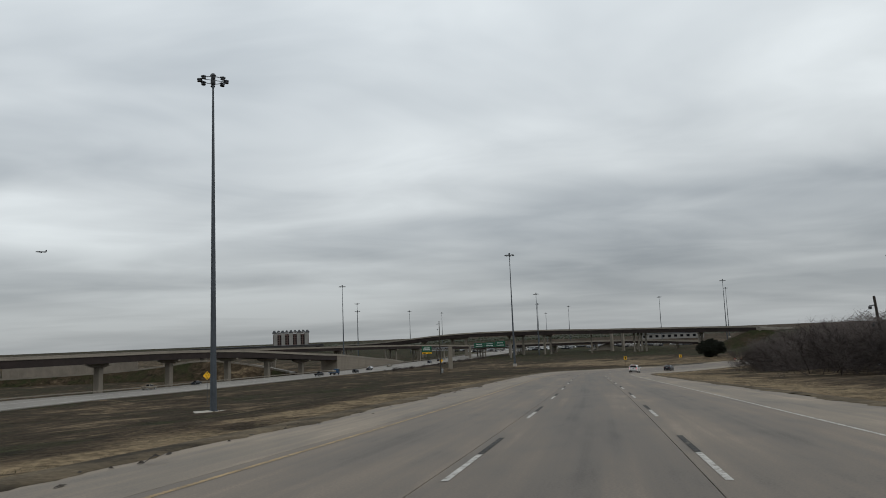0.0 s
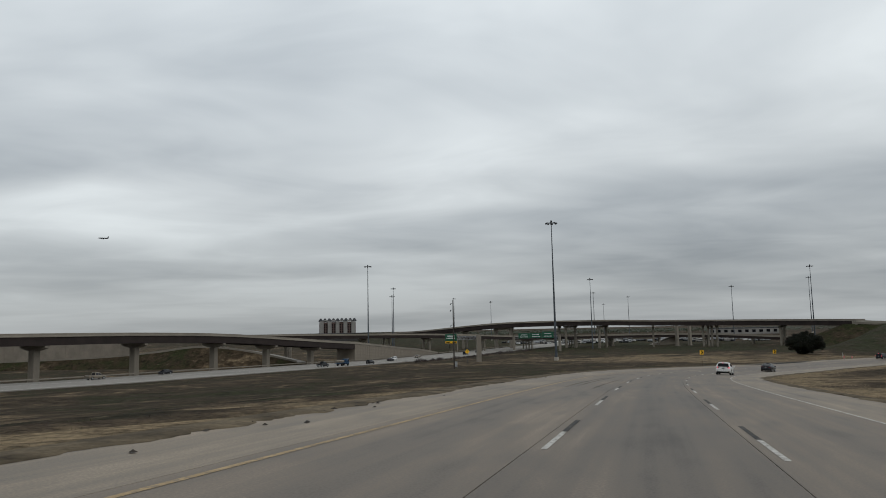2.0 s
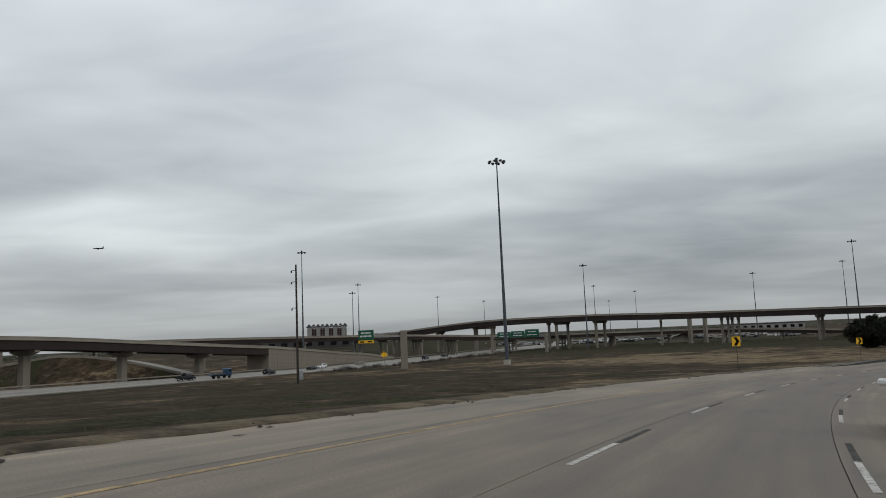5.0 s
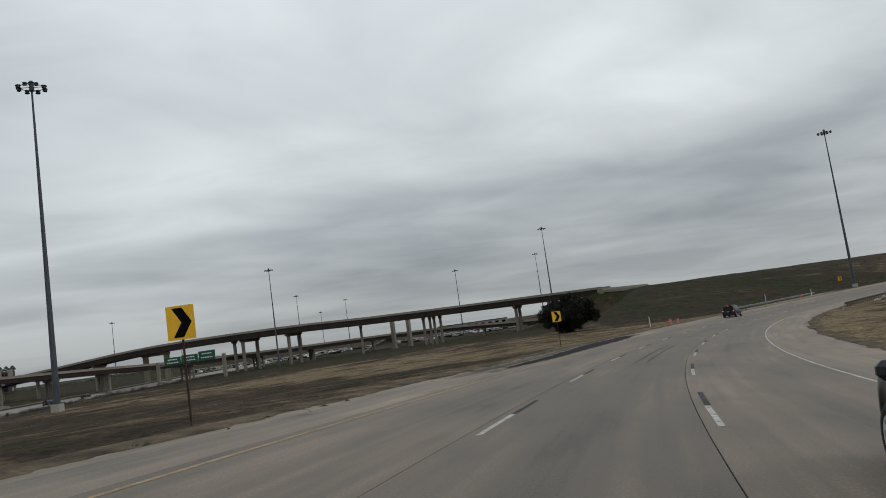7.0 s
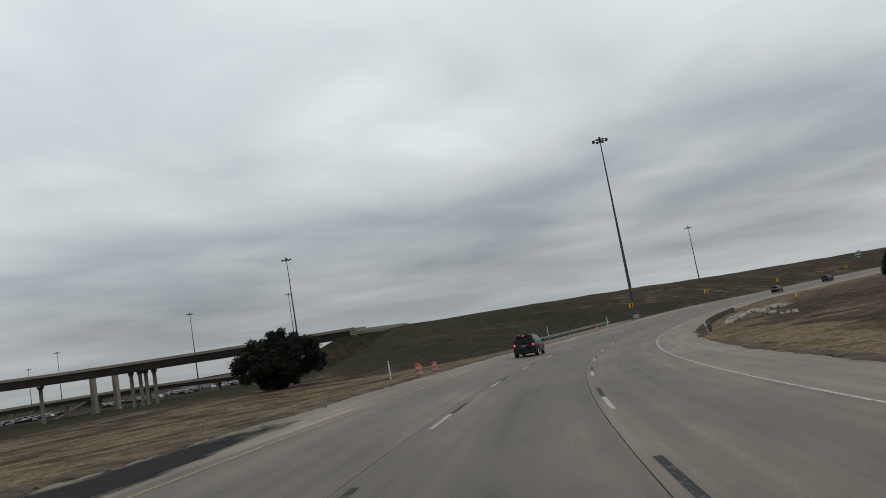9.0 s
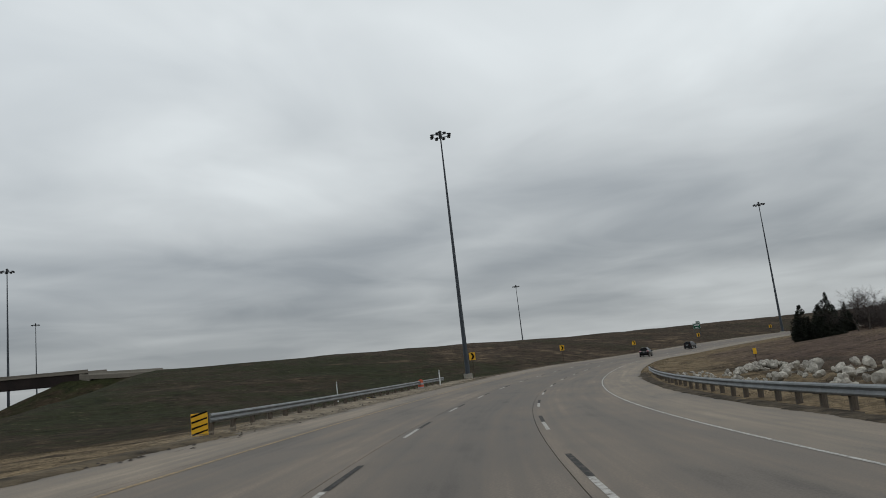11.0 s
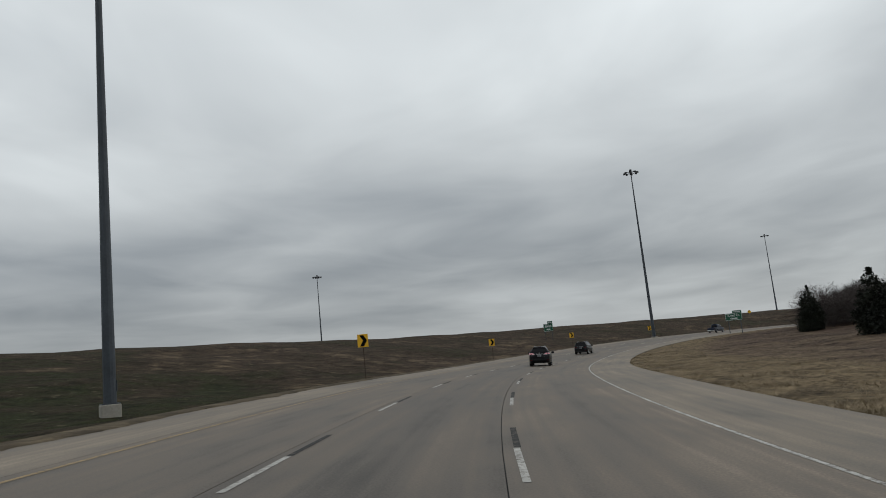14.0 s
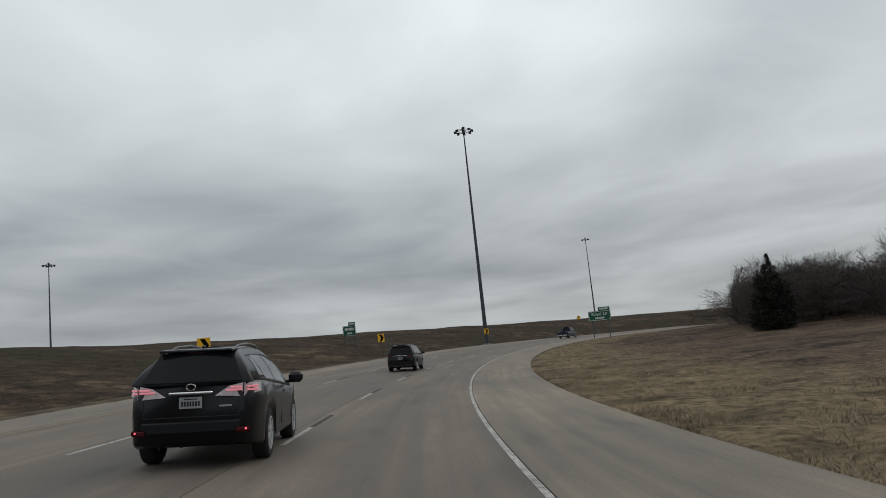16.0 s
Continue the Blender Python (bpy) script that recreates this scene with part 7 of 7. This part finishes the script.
def fill_woods():
    rnd = random.Random(77)
    spots = []
    for i in range(190000):
        t = rnd.random()
        x = 330 + 86 * t
        y = 239 - 15 * t - rnd.random() * 24 - (6 if x < 350 else 0)
        spots.append((x, y, 4.3 + 1.7 * t))
    for i in range(70000):
        x = 368 + 30 * rnd.random()
        spots.append((x, 269 - (x - 300.5) * 0.385 - 1.0 - 12 * rnd.random(), 6.4))
    inner_brush("wood_tangle", "dense dark tangle of bare brush behind the brown field", spots, 5)
    ss = np.array([(rnd.uniform(38, 215), 27 + 30 * rnd.random()**1.2) for i in range(300000)])
    spots = []
    for s, v in ss:
        if s > 140 and v < 35:
            v += 8
        p = road_at(s, v)
        spots.append((p.x, p.y, 6.5))
    inner_brush("wood_tangle", "dense dark tangle of bare brush beside the ramp", spots, 6, 0.45, 2.3)


def far_woods():
    """Low dark tree line all round the far plain."""
    rnd = random.Random(9)
    verts, faces = [], []
    for i in range(5200):
        a = rnd.uniform(-2.3, 2.6)
        r = rnd.uniform(1000, 1900)
        x, y = 150 + r * math.sin(a), 250 + r * math.cos(a)
        h = rnd.uniform(5, 11) * (0.75 + 0.5 * math.sin(a * 7.0)) * (0.42 if -0.9 < a < 0.8 else 1.0)
        w = rnd.uniform(4, 10)
        z = -13.5
        k = len(verts)
        n = 5
        for j in range(n):
            b = 6.283 * j / n
            verts.append((x + w * math.cos(b) * rnd.uniform(0.7, 1.2), y + w * math.sin(b) * rnd.uniform(0.7, 1.2), z))
            verts.append((x + w * 0.7 * math.cos(b), y + w * 0.7 * math.sin(b), z + h * rnd.uniform(0.5, 0.85)))
        verts.append((x, y, z + h))
        for j in range(n):
            q = (j + 1) % n
            faces.append((k + 2 * j, k + 2 * q, k + 2 * q + 1, k + 2 * j + 1))
            faces.append((k + 2 * j + 1, k + 2 * q + 1, k + 2 * n))
    ob = new("far_woods", mesh_of("far_woods", verts, faces, BRUSH_LEAF))
    tagged(ob, "low dark woods on the far plain", "woods", kind="stuff")


fill_woods()
far_woods()


def grass_tufts():
    """Dry blades in tufts along the pavement's edges and over the near slopes."""
    rnd = random.Random(17)
    dry = material("dry_grass_blade", (0.20, 0.155, 0.098), 0.9, vary=0.3, scale=0.5, grain=6, bump=0.0, second=(0.36, 0.285, 0.185), spec=0.2)
    brown = material("matted_brown_grass", (0.080, 0.056, 0.043), 0.9, vary=0.4, scale=0.25, grain=3, bump=0.0, second=(0.175, 0.130, 0.092), spec=0.2)
    green = material("winter_grass_blade", (0.050, 0.046, 0.022), 0.9, vary=0.35, scale=0.3, grain=5, bump=0.0, second=(0.115, 0.090, 0.048), spec=0.2)
    for name, mat, spots, label in (("dry_grass", dry, [(1, 372, 480, -0.12, 1.6, 24000, 0.075), (1, 372, 480, 0.5, 7, 30000, 0.085), (1, 375, 520, 1, 10, 7000, 0.045), (1, 0, 220, 0.1, 6, 6000, 0.08)], "dry straw-coloured grass tufts along the ramp"),
                                    ("brown_grass", brown, [(1, 372, 500, 7.0, 36, 14000, 0.042), (1, 300, 375, 1.5, 24, 8000, 0.08), (-1, 440, 520, 1.5, 24, 6000, 0.05)], "matted brown winter grass on the slopes"),
                                    ("winter_grass", green, [(-1, 0, 320, 1.0, 26, 20000, 0.06), (-1, 70, 330, 0.05, 1.6, 12000, 0.05), (-1, 330, 480, 0.2, 22, 14000, 0.06)], "short dull green grass tufts on the slopes")):
        pts = []
        for sign, s0, s1, o0, o1, n, h in spots:
            for _ in range(n):
                s = rnd.uniform(s0, s1)
                o = o0 + (o1 - o0) * rnd.random()**1.4
                # the tall straw on the right stands in clumps with bare hollows between
                if sign > 0 and s0 > 370 and o > 0.5 and noise.noise(Vector((s * 0.32, o * 0.8, 2))) + 0.5 * noise.noise(Vector((s * 1.1, o * 1.6, 7))) < rnd.uniform(-0.25, 0.15):
                    continue
                pts.append((s, (LEFT_EDGE - o) if sign < 0 else (RIGHT_EDGE + o), h * rnd.uniform(0.5, 1.5)))
        P = np.array([tuple(road_at(s, v)) for s, v, h in pts])
        z = ground_z(P[:, 0], P[:, 1])[0]
        out = np.array([(LEFT_EDGE - v) if v < 0 else (v - RIGHT_EDGE) for s, v, h in pts])
        z = z + np.where(out < 13, 0.55, 0.0) + 0.02
        verts, faces = [], []
        for (s, v, h), x, y, zz in zip(pts, P[:, 0], P[:, 1], z):
            for _ in range(4):
                a = rnd.random() * 6.283
                dx, dy = math.cos(a), math.sin(a)
                bx, by = x + rnd.gauss(0, 0.16), y + rnd.gauss(0, 0.16)
                k = len(verts)
                w = 0.005 + 0.035 * h
                lean = h * rnd.uniform(0.8, 3.2)
                verts += [(bx - dy * w, by + dx * w, zz - 0.04), (bx + dy * w, by - dx * w, zz - 0.04), (bx + dx * lean, by + dy * lean, zz + h)]
                faces.append((k, k + 1, k + 2))
        ob = new(name, mesh_of(name, verts, faces, mat))
        tagged(ob, label, "grass", kind="stuff")


grass_tufts()


def shoulder_litter():
    """Clods of soil and scraps along the left edge of the pavement."""
    rnd = random.Random(4)
    soil = material("dark_soil_clod", (0.035, 0.028, 0.022), 0.95, vary=0.4, scale=6, grain=30, bump=0.5)
    bm = bmesh.new()
    for i in range(420):
        s = rnd.uniform(5, 330) if i % 3 else rnd.uniform(318, 392)
        v = LEFT_EDGE + abs(rnd.gauss(0, 0.5)) - 0.15
        m = road_pose(s, v, 0.015) @ pose(0, 0, 0, 0, 0, rnd.uniform(-25, 25))
        a, b = rnd.uniform(0.025, 0.09), rnd.uniform(0.04, 0.26)
        n = 7
        ring = [bm.verts.new(m @ Vector((a * math.cos(6.283 * k / n) * rnd.uniform(0.5, 1), b * math.sin(6.283 * k / n) * rnd.uniform(0.5, 1), 0))) for k in range(n)]
        top = bm.verts.new(m @ Vector((0, 0, rnd.uniform(0.015, 0.05))))
        for k in range(n):
            bm.faces.new((ring[k], ring[(k + 1) % n], top))
    ob = part("soil_clods", bm, soil)
    tagged(ob, "dark clods of soil along the pavement's edge", "soil", kind="stuff")


shoulder_litter()


def ragged_edges():
    """Soil and thatch that creep over the pavement's edges in uneven tongues."""
    soil = material("edge_thatch", (0.062, 0.048, 0.031), 0.95, vary=0.45, scale=0.8, grain=7, bump=0.6, second=(0.135, 0.105, 0.068), spec=0.1)
    dark = material("edge_soil", (0.045, 0.036, 0.026), 0.95, vary=0.5, scale=1.6, grain=9, bump=0.6, second=(0.12, 0.095, 0.066), spec=0.1)
    for s0, s1, sign, reach, base, mat, label in ((-40, 330, -1, 0.40, 0.22, soil, "ragged thatch and soil creeping over the left edge of the pavement"),
                                                  (378, 560, -1, 0.26, 0.14, soil, "ragged thatch along the left edge past the guard rail"),
                                                  (20, 300, 1, 0.45, 0.05, soil, "ragged thatch along the right edge of the pavement"),
                                                  (308, 380, 1, 0.34, 0.06, dark, "dark soil and debris washed out under the right guard rail")):
        edge = LEFT_EDGE if sign < 0 else RIGHT_EDGE
        verts, faces = [], []
        ss = np.arange(s0, s1, 0.3)
        for s in ss:
            n = noise.noise(Vector((s * 0.16, sign * 7.0, 0))) + 0.7 * noise.noise(Vector((s * 0.75, sign * 3.0, 5))) + 0.45 * noise.noise(Vector((s * 2.6, 1.0, sign)))
            inner = max(-0.25, base + reach * n)
            lump = 0.02 + 0.03 * abs(noise.noise(Vector((s * 1.3, 8.0, sign))))
            for o, dz in ((inner, 0.004), (inner - 0.10, lump), (min(inner - 0.3, -0.15), lump + 0.02), (-0.75, 0.03), (-0.95, -0.12)):
                verts.append(road_at(s, edge - sign * o, dz))
        for i in range(len(ss) - 1):
            for j in range(4):
                k = i * 5 + j
                q = (k, k + 5, k + 6, k + 1)
                faces.append(q if sign > 0 else q[::-1])
        tagged(new("edge_thatch", mesh_of("edge_thatch", verts, faces, mat, True)), label, "soil", kind="stuff")


ragged_edges()


def mud_and_skids():
    """A spread of dark wet mud on the left shoulder, and rubber marks in the lanes."""
    def sheet(name, mat, label, s0, s1, step, n, across, lift, parent=None):
        """A thin sheet along the road; across(s, q) gives its place sideways, and it thins out to all its edges."""
        ss = np.arange(s0, s1, step)
        verts, faces, thick, place_ = [], [], [], []
        for s in ss:
            e = min(1, min(s - s0, s1 - s) / (0.22 * (s1 - s0)))
            for j in range(n):
                q = j / (n - 1)
                v = across(s, q)
                verts.append(road_at(s, v, lift + (0.06 if v < LEFT_EDGE else 0.0)))
                thick.append(0.68 * min(1.0, 3.2 * min(q, 1 - q)) * e)
                place_.append((v, s, 0.0))
        for i in range(len(ss) - 1):
            for j in range(n - 1):
                k = i * n + j
                faces.append((k, k + 1, k + n + 1, k + n))
        me = mesh_of(name, verts, faces, mat, True)
        me.attributes.new("thick", "FLOAT", "POINT").data.foreach_set("value", np.array(thick, dtype=np.float32))
        me.attributes.new("lane_place", "FLOAT_VECTOR", "POINT").data.foreach_set("vector", np.array(place_, dtype=np.float32).ravel())
        return new(name, me) if parent is None else shared(name, me, parent, None, label)

    mud = stain_material("dark_wet_mud", (0.0085, 0.0088, 0.0098), 0.9, 0.32)
    rubber = stain_material("rubber_mark", (0.116, 0.099, 0.082), 0.8, 1.9)

    def mud_outer(s):
        return -5.2 - 1.3 * float(smooth01((s - 238) / 22)) + 0.25 * noise.noise(Vector((s * 0.3, 1, 0)))

    def mud_line(s, q):
        inner = -3.85 - 0.75 * float(smooth01((s - 258) / 14)) - 0.5 * float(smooth01((238 - s) / 10))
        return mud_outer(s) + q * (inner - mud_outer(s))

    tagged(sheet("mud_spread", mud, "", 226, 276, 0.5, 17, mud_line, 0.012), "dark wet mud washed over the left shoulder", "mud", kind="stuff")
    def grit_outer(s):
        return -6.35 - 0.55 * math.exp(-((s - 250) / 8)**2) + 0.2 * noise.noise(Vector((s * 0.4, 4, 0)))

    gravel = stain_material("grey_grit", (0.120, 0.106, 0.085), 0.95, 0.6)
    tagged(sheet("grey_grit", gravel, "", 222, 266, 0.5, 13, lambda s, q: grit_outer(s) + q * (mud_outer(s) + 0.2 - grit_outer(s)), 0.03), "pale grey grit between the mud and the turf", "grit", kind="stuff")
    road = bpy.data.objects["road"]
    dust = stain_material("sandy_dirt", (0.205, 0.170, 0.125), 0.95, 0.55)
    tagged(sheet("sandy_dirt", dust, "", 322, 396, 1.0, 9, lambda s, q: -8.9 + 3.6 * q, 0.010), "pale sandy dirt along the left shoulder", "dirt", kind="stuff")
    for s0, s1, v, drift, w in ((92, 118, -2.6, 0.5, 0.14), (93, 121, -2.15, 0.5, 0.12), (90, 114, -1.1, 0.3, 0.12), (118, 136, -2.9, 0.4, 0.12), (226, 247, 1.35, 0.26, 0.11), (226, 248, 1.85, 0.22, 0.11)):
        sheet("rubber_mark", rubber, "dark rubber mark", s0, s1, 1.0, 5, lambda s, q: v + drift * ((s - s0) / (s1 - s0))**2 + (q - 0.5) * 2 * w, 0.005, road)


mud_and_skids()


def scraps():
    """Bits of tyre and a crumpled yellow wrapper on the shoulder."""
    rnd = random.Random(13)
    wrap = material("yellow_wrapper", (0.62, 0.45, 0.04), 0.5, vary=0.2, scale=6, grain=30, bump=0.2)
    for s, v, l, w, yaw, mat, name, label, cat in (
            (12.0, -5.78, 0.42, 0.03, 40, RUBBER, "tyre_scrap", "curled black scrap of tyre on the shoulder", "tyre scrap"),
            (353.6, -8.04, 0.42, 0.16, 10, wrap, "wrapper", "crumpled yellow wrapper beside the guard rail", "litter"),
            (353.8, -7.73, 0.55, 0.14, -20, RUBBER, "tyre_scrap", "flat black scrap of tyre beside the guard rail", "tyre scrap"),
            (213.4, -5.7, 0.4, 0.06, 25, RUBBER, "tyre_scrap", "torn black scrap of tyre on the shoulder", "tyre scrap")):
        bm = bmesh.new()
        n, rows = 9, []
        for i in range(n):
            t = i / (n - 1) - 0.5
            rise = 0.10 * (1 - 4 * t * t) + 0.03 * rnd.random()
            rows.append([bm.verts.new((l * t, w * k + 0.03 * rnd.uniform(-1, 1) + 0.25 * l * t * t, rise + (0.02 if k == 0 else 0.0))) for k in (-1, -0.35, 0.35, 1)])
        for a, b in zip(rows[:-1], rows[1:]):
            for k in range(3):
                bm.faces.new((a[k], a[k + 1], b[k + 1], b[k]))
        bmesh.ops.solidify(bm, geom=bm.faces[:], thickness=0.015)
        ob = part(name, bm, mat)
        ob.matrix_basis = road_pose(s, v, 0.02) @ pose(0, 0, 0, 0, 0, yaw)
        tagged(ob, label, cat)


scraps()
